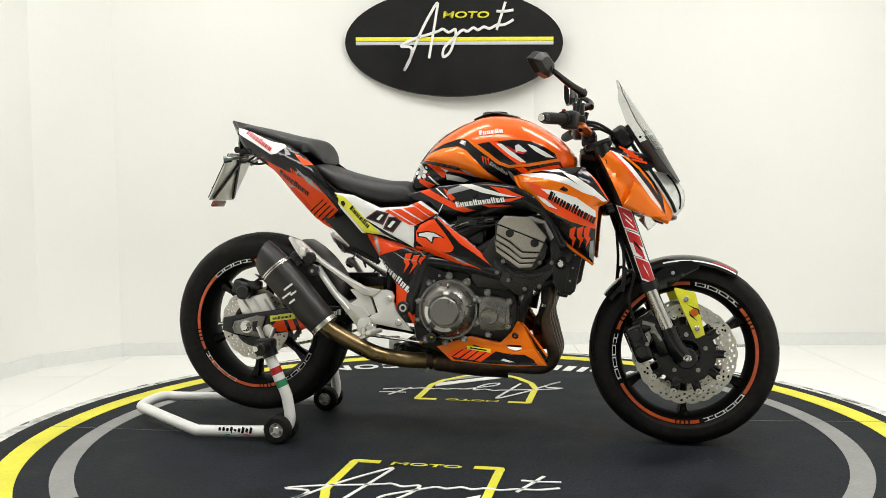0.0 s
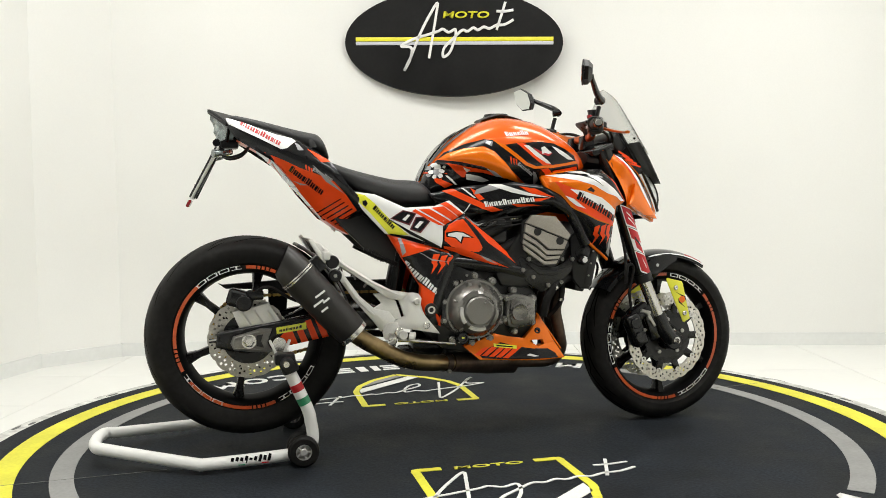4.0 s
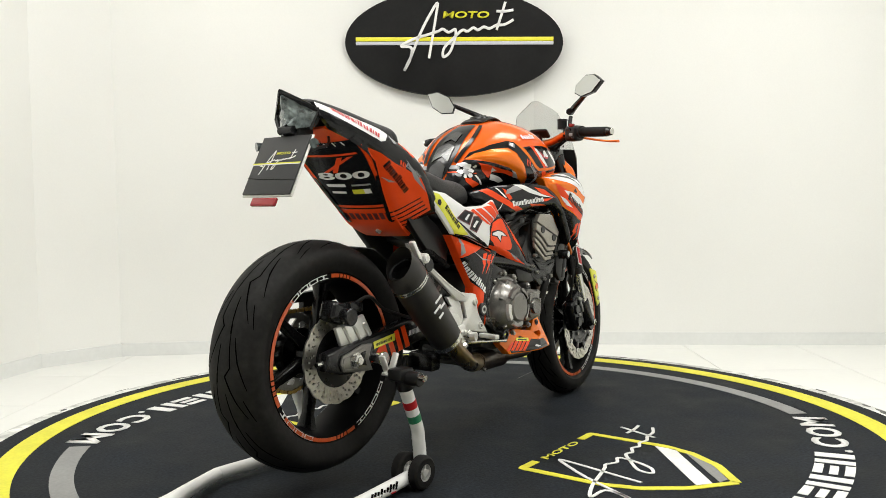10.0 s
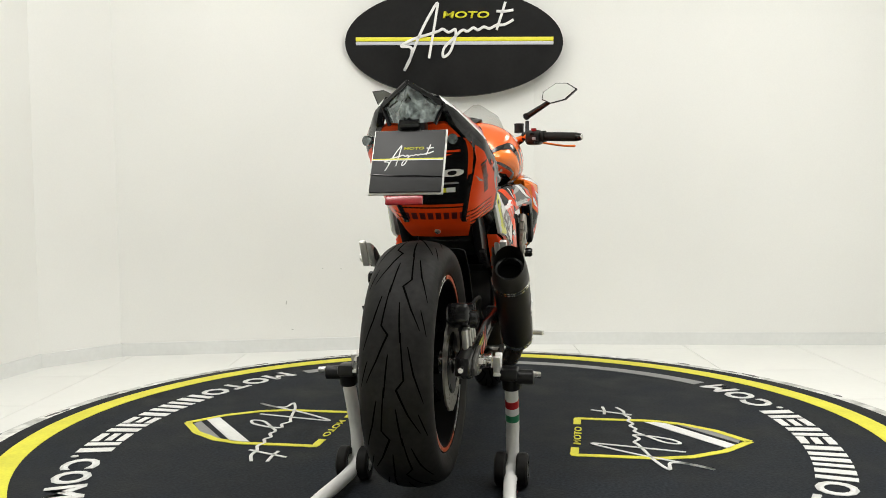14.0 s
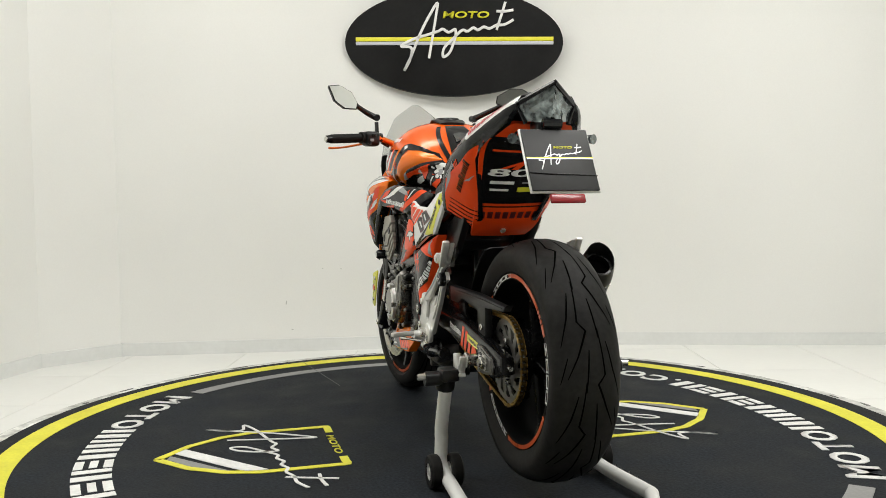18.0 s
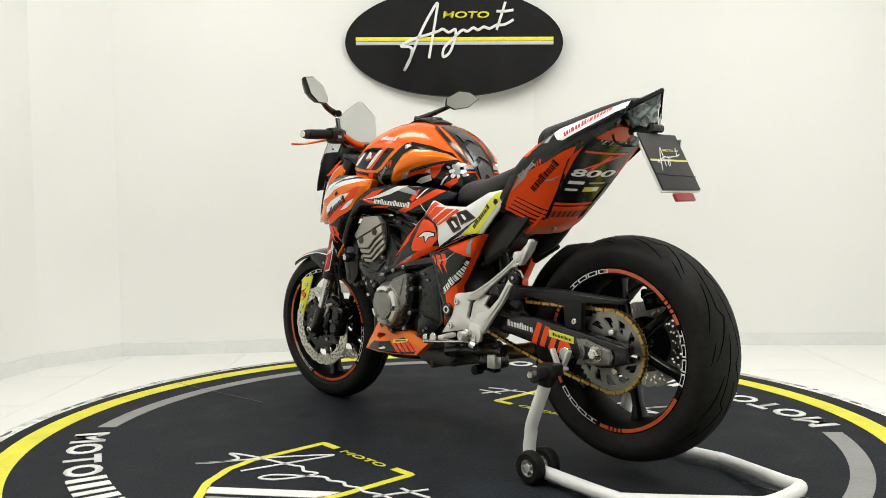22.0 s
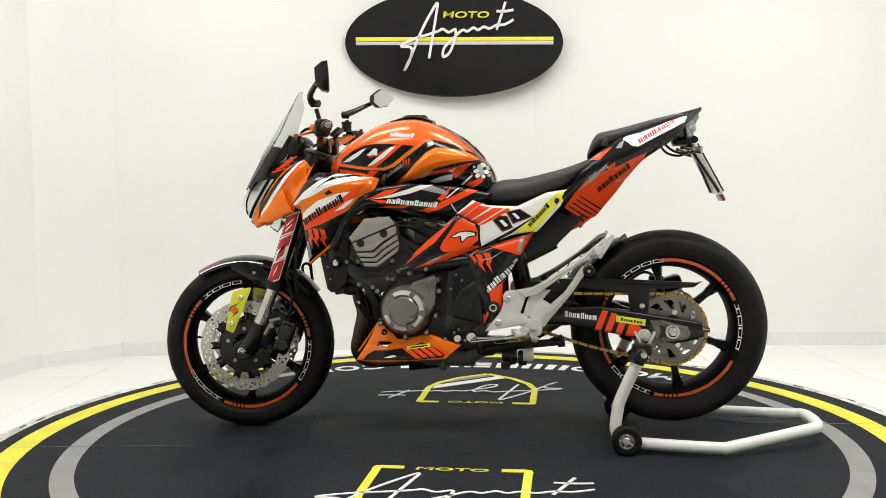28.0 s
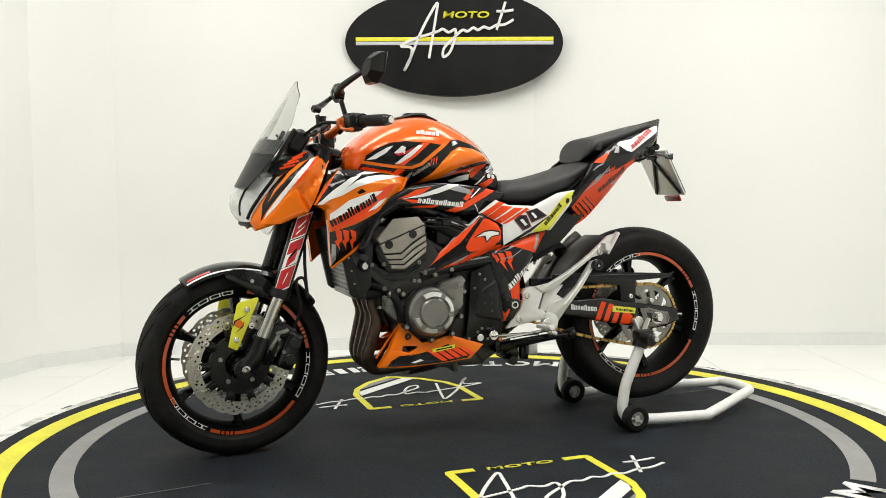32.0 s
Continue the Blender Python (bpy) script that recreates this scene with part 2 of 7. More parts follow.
def panel(poly, base, bulge=0.02, edge=0.03, thick=0.012, step=0.02, cut=0):
    """A shell with a swelling outer face over an (x, z) outline; base: y = a + b x + c z, or a function."""
    if cut:
        poly = rounded(poly, cut)
    fun = base if callable(base) else (lambda x, z: base[0] + base[1] * x + base[2] * z)
    bm = sheet(poly, step)
    for v in bm.verts:
        k = 1 - min(edge_gap(poly, v.co.x, v.co.z) / edge, 1)
        v.co.y = fun(v.co.x, v.co.z) + bulge * (1 - k * k)
    bmesh.ops.recalc_face_normals(bm, faces=bm.faces)
    if sum(f.normal.y * f.calc_area() for f in bm.faces) < 0:
        bmesh.ops.reverse_faces(bm, faces=bm.faces)
    rim = [e for e in bm.edges if e.is_boundary]
    made = bmesh.ops.extrude_edge_only(bm, edges=rim)["geom"]
    for v in (g for g in made if isinstance(g, bmesh.types.BMVert)):
        v.co.y -= thick
    return bm


def loft(stations, segs=24, power=2.4, caps=True):
    """Rounded sections along x. Each: x, z low, z high, half width, height share of the widest place."""
    bm = bmesh.new()
    rings = []
    for x, z0, z1, w, share in stations:
        zc = z0 + (z1 - z0) * share
        ring = []
        for s in range(segs):
            a = 2 * math.pi * s / segs
            c, d = math.cos(a), math.sin(a)
            y = w * math.copysign(abs(c) ** (2 / power), c)
            h = (z1 - zc) if d >= 0 else (zc - z0)
            ring.append(bm.verts.new((x, y, zc + h * math.copysign(abs(d) ** (2 / power), d))))
        rings.append(ring)
    for A, B in zip(rings, rings[1:]):
        for s in range(segs):
            bm.faces.new((A[s], A[(s + 1) % segs], B[(s + 1) % segs], B[s]))
    if caps:
        bm.faces.new(rings[0][::-1]), bm.faces.new(rings[-1])
    bmesh.ops.recalc_face_normals(bm, faces=bm.faces)
    return bm


def smooth_stations(stations, per=4):
    """Stations between stations, along smooth curves."""
    arr = np.array(stations, float)
    out = []
    for i in range(len(arr) - 1):
        a, b, c, d = arr[max(i - 1, 0)], arr[i], arr[i + 1], arr[min(i + 2, len(arr) - 1)]
        for s in range(per):
            t = s / per
            out.append(tuple(0.5 * (2 * b + (c - a) * t + (2 * a - 5 * b + 4 * c - d) * t * t + (3 * b - a - 3 * c + d) * t ** 3)))
    out.append(tuple(arr[-1]))
    return out


def ribbon(pts, width, per=6, thick=0.002, closed=False):
    """A flat brush stroke in the xy plane with a little height."""
    line = curve_points([(a, b, 0) for a, b in pts], per, closed)
    n = len(line)
    bm = bmesh.new()
    L, R = [], []
    for i, q in enumerate(line):
        a = line[(i - 1) % n] if closed else line[max(i - 1, 0)]
        b = line[(i + 1) % n] if closed else line[min(i + 1, n - 1)]
        d = (b - a).normalized()
        s = Vector((-d.y, d.x, 0)) * width / 2
        L.append(bm.verts.new(q + s)), R.append(bm.verts.new(q - s))
    for i in range(n if closed else n - 1):
        j = (i + 1) % n
        bm.faces.new((L[i], R[i], R[j], L[j]))
    ext = bmesh.ops.extrude_face_region(bm, geom=bm.faces[:])
    for v in (g for g in ext["geom"] if isinstance(g, bmesh.types.BMVert)):
        v.co.z += thick
    return bm


def slab(poly, z0, z1):
    """A flat (x, y) outline with height."""
    bm = bmesh.new()
    lo, hi = [bm.verts.new((x, y, z0)) for x, y in poly], [bm.verts.new((x, y, z1)) for x, y in poly]
    n = len(poly)
    bm.faces.new(lo[::-1]), bm.faces.new(hi)
    for i in range(n):
        bm.faces.new((lo[i], lo[(i + 1) % n], hi[(i + 1) % n], hi[i]))
    return bm


def ring_slab(r0, r1, z0, z1, segs=160, arc=(0, 360)):
    return moved(lathe([(r0, z0), (r1, z0), (r1, z1), (r0, z1)], segs, True, arc), Matrix.Rotation(radians(90), 4, "X"))


def lettering(text, height, width, slant=0.0, heavy=0.0, thick=0.002):
    """Raised letters of the built-in font, as one mesh in the xy plane: left foot at the origin, scaled to height and width."""
    cu = bpy.data.curves.new("lettering", "FONT")
    cu.body, cu.offset, cu.resolution_u = text, heavy, 3
    ob = bpy.data.objects.new("lettering", cu)
    me = bpy.data.meshes.new_from_object(ob)
    bm = bmesh.new()
    bm.from_mesh(me)
    bpy.data.objects.remove(ob), bpy.data.curves.remove(cu), bpy.data.meshes.remove(me)
    lo = [min(v.co[k] for v in bm.verts) for k in (0, 1)]
    hi = [max(v.co[k] for v in bm.verts) for k in (0, 1)]
    for v in bm.verts:
        y = (v.co.y - lo[1]) / (hi[1] - lo[1]) * height
        v.co = ((v.co.x - lo[0]) / (hi[0] - lo[0]) * width + slant * y, y, 0)
    ext = bmesh.ops.extrude_face_region(bm, geom=bm.faces[:])
    for v in (g for g in ext["geom"] if isinstance(g, bmesh.types.BMVert)):
        v.co.z += thick
    return bm


def thing(name, label, category, group="", kind=""):
    return tagged(new(name), label, category, group, kind)


# ---- room ----
FLOOR = -0.02


def wall_run(name, a, b, h0=FLOOR, h1=CEIL, thick=0.12, mat=WALL, label="plain matt white painted studio wall"):
    """A straight wall from a to b; its inner face lies on that line, the body to its left."""
    a, b = Vector((*a, 0)), Vector((*b, 0))
    d = (b - a).normalized()
    out = Vector((-d.y, d.x, 0)) * thick
    bm = slab([tuple(q.xy) for q in (a, b, b + out, a + out)], h0, h1)
    tagged(part(name, bm, mat, smooth=False), label, "wall", kind="structure")
    inn = out.normalized() * -0.012
    bb = slab([tuple(q.xy) for q in (a + inn, b + inn, b, a)], FLOOR, FLOOR + 0.07)
    tagged(part("baseboard", bb, BOARD, smooth=False), "low glossy white tile skirting along the wall", "skirting", kind="structure")


CORNERS = [(-2.6, -5.0), (-2.2, 0.8), (-2.1, 1.30), (-1.81, 1.61), (0.44, 1.885), (3.1, 1.70), (3.1, -5.0), (-2.6, -5.0)]
for k, nm in enumerate(("wall_west", "wall_west_2", "wall_corner", "wall_north", "wall_north_2", "wall_east", "wall_south")):
    if nm == "wall_south":
        wall_run(nm, CORNERS[k], CORNERS[k + 1], mat=DIMWALL, label="plain grey painted wall behind the set")
    else:
        wall_run(nm, CORNERS[k], CORNERS[k + 1])
for x, y, z, sx, sz, tilt in ((-0.936, 1.715, 0.249, 0.005, 0.022, 12), (-0.738, 1.739, 0.434, 0.008, 0.004, 0), (-0.637, 1.751, 0.429, 0.01, 0.003, 5), (-0.906, 1.719, 0.101, 0.012, 0.004, 20)):
    tagged(part("wall_scuff", box(sx, 0.003, sz, (x, y, z), 0.001, 1, (0, tilt, 7)), GROUT, smooth=False), "small grey scuff on the white wall", "scuff", kind="structure")
tagged(part("ceiling", box(6.6, 7.6, 0.1, (0.3, -1.5, CEIL + 0.05)), WALL, smooth=False), "plain white flat ceiling", "ceiling", kind="structure")
floor = tagged(part("floor", box(6.6, 7.6, 0.1, (0.3, -1.5, FLOOR - 0.054)), GROUT, smooth=False), "large glossy white floor tiles with thin grey joints", "floor", kind="structure")
tile = None
for i in range(11):
    for j in range(13):
        tx, ty = -2.65 + 0.6 * i + 0.0, -5.2 + 0.6 * j
        if math.hypot(tx, ty) < 1.05 or tx > 3.4:
            continue
        if tile is None:
            tile = part("tile", box(0.597, 0.597, 0.012, (0, 0, 0), 0.0015, 1), TILE, floor, m=pose(tx, ty, FLOOR - 0.006), smooth=False)
        else:
            part("tile", tile.data, TILE, floor, m=pose(tx, ty, FLOOR - 0.006))
for lx, ly, watts in LAMPS:
    lamp = thing("ceiling_light", "flush white rectangular ceiling light panel, switched on", "ceiling light", "ceiling light panels")
    lamp.location = (lx, ly, CEIL)
    part("frame", join(box(1.6, 0.04, 0.05, (0, 0.28, -0.025), 0.004), box(1.6, 0.04, 0.05, (0, -0.28, -0.025), 0.004), box(0.04, 0.52, 0.05, (0.78, 0, -0.025), 0.004), box(0.04, 0.52, 0.05, (-0.78, 0, -0.025), 0.004)), POWDER, lamp)
    part("diffuser", box(1.52, 0.52, 0.01, (0, 0, -0.03)), GLOW, lamp)

# ---- wall sign ----
sign = thing("wall_sign", "oval black wall sign with yellow stripe and white flourish", "sign")
sign.matrix_basis = pose(0.0, 1.787, 1.655, 90, 0, 3.2)
oval = [(0.593 * math.cos(a), 0.289 * math.sin(a)) for a in np.linspace(0, 2 * math.pi, 97)[:-1]]
bm = slab(oval, -0.02, 0.02)
bmesh.ops.bevel(bm, geom=[e for e in bm.edges if abs(e.verts[0].co.z - e.verts[1].co.z) < 1e-6], offset=0.004, segments=2, affect="EDGES")
part("board", bm, SIGN, sign, angle=30)
part("spacer", slab([(x * 0.7, y * 0.7) for x, y in oval], -0.045, -0.02), PLASTIC, sign)
part("stripe", box(1.075, 0.0215, 0.006, (0.002, 0.017, 0.022), 0.002), S_YEL, sign, "yellow stripe")
part("stripe", box(1.075, 0.0185, 0.006, (0.002, -0.005, 0.022), 0.002), S_GREY, sign, "pale grey stripe")


def script_strokes():
    """A flowing hand-drawn flourish: strokes as (x, y) runs, about one metre wide."""
    return [
        [(-0.435, -0.262), (-0.385, -0.17), (-0.372, -0.07), (-0.46, -0.055), (-0.35, 0.005), (-0.235, 0.04), (-0.14, 0.07), (-0.1, 0.088), (-0.05, 0.06), (0.006, 0.085), (0.0, 0.0), (-0.045, -0.11), (-0.1, -0.145), (-0.09, -0.07), (0.0, 0.02), (0.065, 0.078), (0.11, 0.068), (0.16, 0.098), (0.2, 0.08), (0.25, 0.105), (0.3, 0.092), (0.36, 0.12), (0.43, 0.125), (0.505, 0.165)],
        [(-0.435, -0.262), (-0.37, -0.13), (-0.29, 0.06), (-0.21, 0.21), (-0.145, 0.308), (-0.158, 0.2), (-0.188, 0.03), (-0.222, -0.158)],
        [(0.437, 0.315), (0.4, 0.2), (0.36, 0.08)],
        [(0.36, 0.238), (0.43, 0.236), (0.505, 0.248)],
    ]


for stroke in script_strokes():
    part("flourish", moved(ribbon([(x * 0.634, y * 0.634 + 0.014) for x, y in stroke], 0.0135, 7, 0.012), pose(0, 0, 0.02)), S_WHITE, sign, "white script flourish")
part("word", moved(lettering("MOTO", 0.036, 0.25, 0.22, 0.02, 0.012), pose(-0.065, 0.128, 0.02)), S_YEL, sign, "yellow raised word", smooth=False)

# ---- turntable ----
turntable = thing("turntable", "round turntable with a dark printed mat and a worn grey rim", "turntable")
part("rim", moved(lathe([(1.545, -0.025), (1.632, -0.022), (1.628, -0.014), (1.59, -0.001), (1.586, 0.0), (1.545, 0.0)], 160), Matrix.Rotation(radians(90), 4, "X")), RIM, turntable, "worn pale grey rim")
part("deck", ring_slab(0.0, 1.546, -0.03, -0.006), RIM, turntable)
part("mat", ring_slab(0.0, 1.545, -0.006, 0.0), MAT, turntable, "dark charcoal rubber mat")
part("ring_print", moved(ring_slab(1.393, 1.473, 0.0004, 0.002, 200), pose(0.012, 0.008, 0)), M_YEL, turntable, "broad yellow ring print")
for arc in ((-44, 46), (136, 226.5)):
    part("arc_print", ring_slab(1.222, 1.288, 0.0004, 0.002, 90, arc), M_GREY, turntable, "grey arc print")
# seams where the strips of the mat meet, and chips in the rim
for x, y, ln, turn in ((1.15, 0.32, 0.62, 8), (-1.2, -0.2, 0.5, 3)):
    part("mat_seam", box(ln, 0.003, 0.0012, (x, y, 0.0016), 0, 1, (0, 0, turn)), CHIP, turntable, "thin seam in the mat", smooth=False)
chip = random.Random(11)
for k in range(46):
    a = chip.uniform(0, 2 * math.pi)
    r = chip.uniform(1.556, 1.6)
    part("chip", moved(slab(rounded([(-chip.uniform(0.01, 0.05), -0.006), (0.0, -0.009), (chip.uniform(0.01, 0.05), -0.004), (chip.uniform(0.0, 0.03), 0.007), (-0.02, 0.006)], 1), 0, 0.0012), pose(r * math.cos(a), r * math.sin(a), -0.0004 if r < 1.586 else -0.005, 0, 0, math.degrees(a) + 90)), CHIP, turntable, smooth=False)


def polar_block(a0, a1, r0, r1):
    """One letter-sized block on the mat between two angles and radii."""
    def at(a, r):
        return (r * math.cos(radians(a)), r * math.sin(radians(a)))
    outer = [at(a0, r0), at((a0 + a1) / 2, r0), at(a1, r0), at(a1, r1), at((a0 + a1) / 2, r1), at(a0, r1)]
    return slab(outer, 0.0004, 0.002)


# the ring of writing: a readable word at both ends, plain blocks for the name between
CELLS = [("M", 1.05), ("O", 1.05), ("T", 0.82), ("O", 1.05), ("", 0.95), ("", 0.85), ("", 1.0), ("=", 0.72), ("", 0.98), ("=", 0.82), ("", 1.05), (".", 0.34), ("C", 0.95), ("O", 1.05), ("M", 1.05)]
for turn in (0, 180):
    a = 59.0
    unit = 62.0 / sum(w for _, w in CELLS)
    centre = pose(0, 0, 0, 0, 0, turn) @ pose(0, -0.488, 0)
    for mark, wide in CELLS:
        span = wide * unit * 0.86
        if mark in ("M", "O", "T", "C", "."):
            r = 1.661
            w = radians(span) * r
            h = 0.024 if mark == "." else 0.112
            glyph = moved(lettering(mark, h, w if mark != "." else 0.024, 0, 0.03, 0.0016), pose(-w / 2, -0.056, 0.0004))
            mid = radians(a + span / 2)
            part("letter", moved(glyph, centre @ Matrix.Translation((r * math.cos(mid), r * math.sin(mid), 0)) @ Matrix.Rotation(mid + math.pi / 2, 4, "Z")), M_WHITE, turntable, smooth=False)
        else:
            for b0, b1, q0, q1 in ((0, 1, 1.605, 1.632), (0, 0.9, 1.649, 1.673), (0, 1, 1.69, 1.717)) if mark == "=" else ((0, 0.3, 1.605, 1.717), (0.55, 0.92, 1.605, 1.717)):
                part("letter_block", moved(polar_block(a + b0 * span, a + b1 * span, q0, q1), centre), M_WHITE, turntable, smooth=False)
        a += wide * unit


def emblem(flip):
    """A shield outline open at its wide end, with two slanting bars and a script flourish across it."""
    m = pose(-0.016, -0.39, 0.0004) if not flip else pose(-0.035, 0.42, 0.0004, 0, 0, 180)
    w = 0.224
    half = [(-0.145, -0.012), (-w, -0.012), (-w, -0.09), (-w + 0.0, -0.27), (-w + 0.03, -0.37), (-0.12, -0.475), (0.0, -0.57)]
    for sgn in (1, -1):
        pts = [(sgn * x, y) for x, y in half]
        dense = []
        for i, (p0, p1) in enumerate(zip(pts, pts[1:])):
            dense += [(p0[0] + (p1[0] - p0[0]) * k / 3, p0[1] + (p1[1] - p0[1]) * k / 3) for k in range(3)]
        part("shield_print", moved(ribbon(dense + [pts[-1]], 0.026, 2, 0.0016), m), M_YEL, turntable, "yellow shield outline print")
    part("bar_print", moved(slab([(0.206, -0.245), (0.206, -0.312), (-0.045, -0.517), (-0.09, -0.489)], 0, 0.0016), m), M_WHITE, turntable, "white slanting bar print")
    part("bar_print", moved(slab([(0.206, -0.338), (0.19, -0.385), (0.105, -0.47), (0.012, -0.54), (-0.024, -0.53)], 0, 0.0014), m), M_GREY, turntable, "grey slanting bar print")
    part("word_print", moved(lettering("MOTO", 0.026, 0.215, 0.15, 0.02, 0.0016), m @ pose(-0.108, -0.03, 0)), M_YEL, turntable, "yellow word print", smooth=False)
    for stroke in script_strokes():
        part("flourish_print", moved(ribbon([(x * 0.77 + 0.02, y * 0.62 - 0.255) for x, y in stroke], 0.0105, 6, 0.002), m @ pose(0, 0, 0.0006)), M_WHITE, turntable, "white script flourish print")


emblem(False)
emblem(True)

# ---- paddock stand ----
stand = thing("paddock_stand", "white tubular rear paddock stand with black rollers under the swing arm", "paddock stand")
part("base_tube", tube([(-0.548, 0.225, 0.14), (-0.541, 0.225, 0.075), (-0.565, 0.225, 0.040), (-0.65, 0.228, 0.031), (-0.845, 0.245, 0.029), (-0.893, 0.234, 0.031), (-1.12, 0.115, 0.052), (-1.182, 0.072, 0.06),
                        (-1.182, -0.072, 0.06), (-1.12, -0.115, 0.052), (-0.893, -0.234, 0.031), (-0.845, -0.245, 0.029), (-0.65, -0.228, 0.031), (-0.565, -0.225, 0.040), (-0.541, -0.225, 0.075), (-0.548, -0.225, 0.14)], 0.0185, 14, 5), POWDER, stand)
for s in (1, -1):
    part("upright", tube([(-0.547, s * 0.225, 0.13), (-0.556, s * 0.227, 0.17), (-0.613, s * 0.229, 0.3)], 0.0185, 14, 5), POWDER, stand)
    part("clamp", join(tube([(-0.602, s * 0.229, 0.285), (-0.617, s * 0.229, 0.325)], 0.026, 14, 1), box(0.06, 0.05, 0.034, (-0.62, s * 0.225, 0.325), 0.008), disc(0.02, 0, s * 0.055, (-0.615, s * 0.235, 0.315))), PLASTIC, stand, "black clamp with a knob")
    part("hook", join(box(0.008, 0.02, 0.056, (-0.651, s * 0.195, 0.352), 0.003, 2, (0, -24, 0)), box(0.008, 0.02, 0.056, (-0.613, s * 0.195, 0.352), 0.003, 2, (0, 24, 0)), box(0.042, 0.02, 0.010, (-0.632, s * 0.195, 0.326), 0.003)), SILVER, stand, "bright metal hook")
    part("lock_pin", tube([(-0.62, s * 0.235, 0.325), (-0.62, s * 0.31, 0.322)], 0.009, 10, 1), STEEL, stand)
    for yy in (0.255, 0.195):
        roller = part("roller", moved(lathe([(0.024, -0.016), (0.04, -0.016), (0.046, -0.011), (0.0475, 0), (0.046, 0.011), (0.04, 0.016), (0.024, 0.016)], 32), pose(-0.572, s * yy, 0.0475)), RUBBER, stand, "black rubber roller")
        star = disc(0.011, -0.015, 0.015)
        for k in range(5):
            star = join(star, moved(box(0.024, 0.022, 0.006, (0.017, 0, 0), 0.002), Matrix.Rotation(k * 2 * math.pi / 5, 4, "Y")))
        part("roller_hub", moved(join(star, lathe([(0.022, -0.014), (0.027, -0.014), (0.027, 0.014), (0.022, 0.014)], 28)), pose(-0.572, s * yy, 0.0475)), SILVER, roller, "grey spoked hub")
    for k, mt in enumerate((GREEN, WHITE, CRIMSON) if s < 0 else ()):
        f0, f1 = 0.12 + 0.16 * k, 0.28 + 0.16 * k
        part("flag_band", tube([(-0.556 - 0.057 * f, s * (0.227 + 0.002 * f), 0.17 + 0.13 * f) for f in (f0, f1)], 0.0193, 16, 1), mt, stand)
    if s < 0:
        for k, hh in enumerate((0.021, 0.014, 0.021, 0.013, 0.007, 0.021, 0.014, 0.018, 0.017)):
            part("letter_block", box(0.0085, 0.0012, hh, (-0.672 - k * 0.0135, s * (0.2485 + 0.0011 * k), 0.037), 0.0, 1, (0, 14, 0)), BLACK, stand, smooth=False)
        for k in (1, 6):
            part("flag_dash", box(0.02, 0.0012, 0.003, (-0.672 - k * 0.0135, s * (0.2487 + 0.0011 * k), 0.022)), CRIMSON if k == 1 else GREEN, stand)

# ---- motorcycle ----
bike = thing("motorcycle", "orange and black naked sports motorcycle held upright on a stand", "motorcycle")


def both(name, bm, mat, parent, label="", angle=35):
    """A piece on the left side and its mirror image on the right."""
    me = bmesh.new()
    tmp = bpy.data.meshes.new("t")
    bm.to_mesh(tmp)
    me.from_mesh(tmp)
    bpy.data.meshes.remove(tmp)
    return part(name, bm, mat, parent, label, angle=angle), part(name, flipped(me), mat, parent, label, angle=angle)


def bvh_of(*obs):
    vs, fs = [], []
    for ob in obs:
        base = len(vs)
        vs += [v.co.copy() for v in ob.data.vertices]
        fs += [[base + i for i in p.vertices] for p in ob.data.polygons]
    return BVHTree.FromPolygons(vs, fs)


LEVEL = {}


def inside(poly, x, z):
    hit = False
    for i, (x0, z0) in enumerate(poly):
        x1, z1 = poly[i - 1]
        if (z0 > z) != (z1 > z) and x < (x1 - x0) * (z - z0) / (z1 - z0) + x0:
            hit = not hit
    return hit


def film(poly, host, s, level):
    """The stretch of a host's outer skin on side s that lies inside the (x, z) outline, lifted by level."""
    x0, x1 = min(q[0] for q in poly), max(q[0] for q in poly)
    z0, z1 = min(q[1] for q in poly), max(q[1] for q in poly)
    bm = bmesh.new()
    made = {}
    host.data.calc_loop_triangles()
    for f in host.data.loop_triangles:
        if f.normal.y * s < 0.1 or f.center.y * s < 0.01:
            continue
        cs = [host.data.vertices[i].co for i in f.vertices]
        if max(c.x for c in cs) < x0 or min(c.x for c in cs) > x1 or max(c.z for c in cs) < z0 or min(c.z for c in cs) > z1:
            continue
        vs = []
        for i, c in zip(f.vertices, cs):
            if i not in made:
                made[i] = bm.verts.new(c + host.data.vertices[i].normal * level * 0.6 + Vector((0, s * level * 0.7, 0)))
            vs.append(made[i])
        bm.faces.new(vs)
    for i, q in enumerate(poly):
        p = poly[i - 1]
        d = Vector((q[0] - p[0], 0, q[1] - p[1]))
        if d.length > 1e-5:
            n = Vector((d.z, 0, -d.x)).normalized()
            bmesh.ops.bisect_plane(bm, geom=bm.verts[:] + bm.edges[:] + bm.faces[:], plane_co=(p[0], 0, p[1]), plane_no=n, dist=1e-6)
    out = [f for f in bm.faces if not inside(poly, f.calc_center_median().x, f.calc_center_median().z)]
    bmesh.ops.delete(bm, geom=out, context="FACES")
    return bm


def decal(name, mat, poly, host, label="", keep=False):
    """A printed film in the (x, z) outline poly laid on both flanks of a host: (left tree, right tree, left object, right object)."""
    for parent, s in ((host[2], 1), (host[3], -1)):
        key = parent.name + str(s)
        LEVEL[key] = LEVEL.get(key, 0.0004) + (0.0 if keep else 0.00007)
        bm = film(poly, parent, s, LEVEL[key] + (0.0003 if keep else 0))
        if len(bm.faces):
            part(name, bm, mat, parent, label)
        else:
            bm.free()


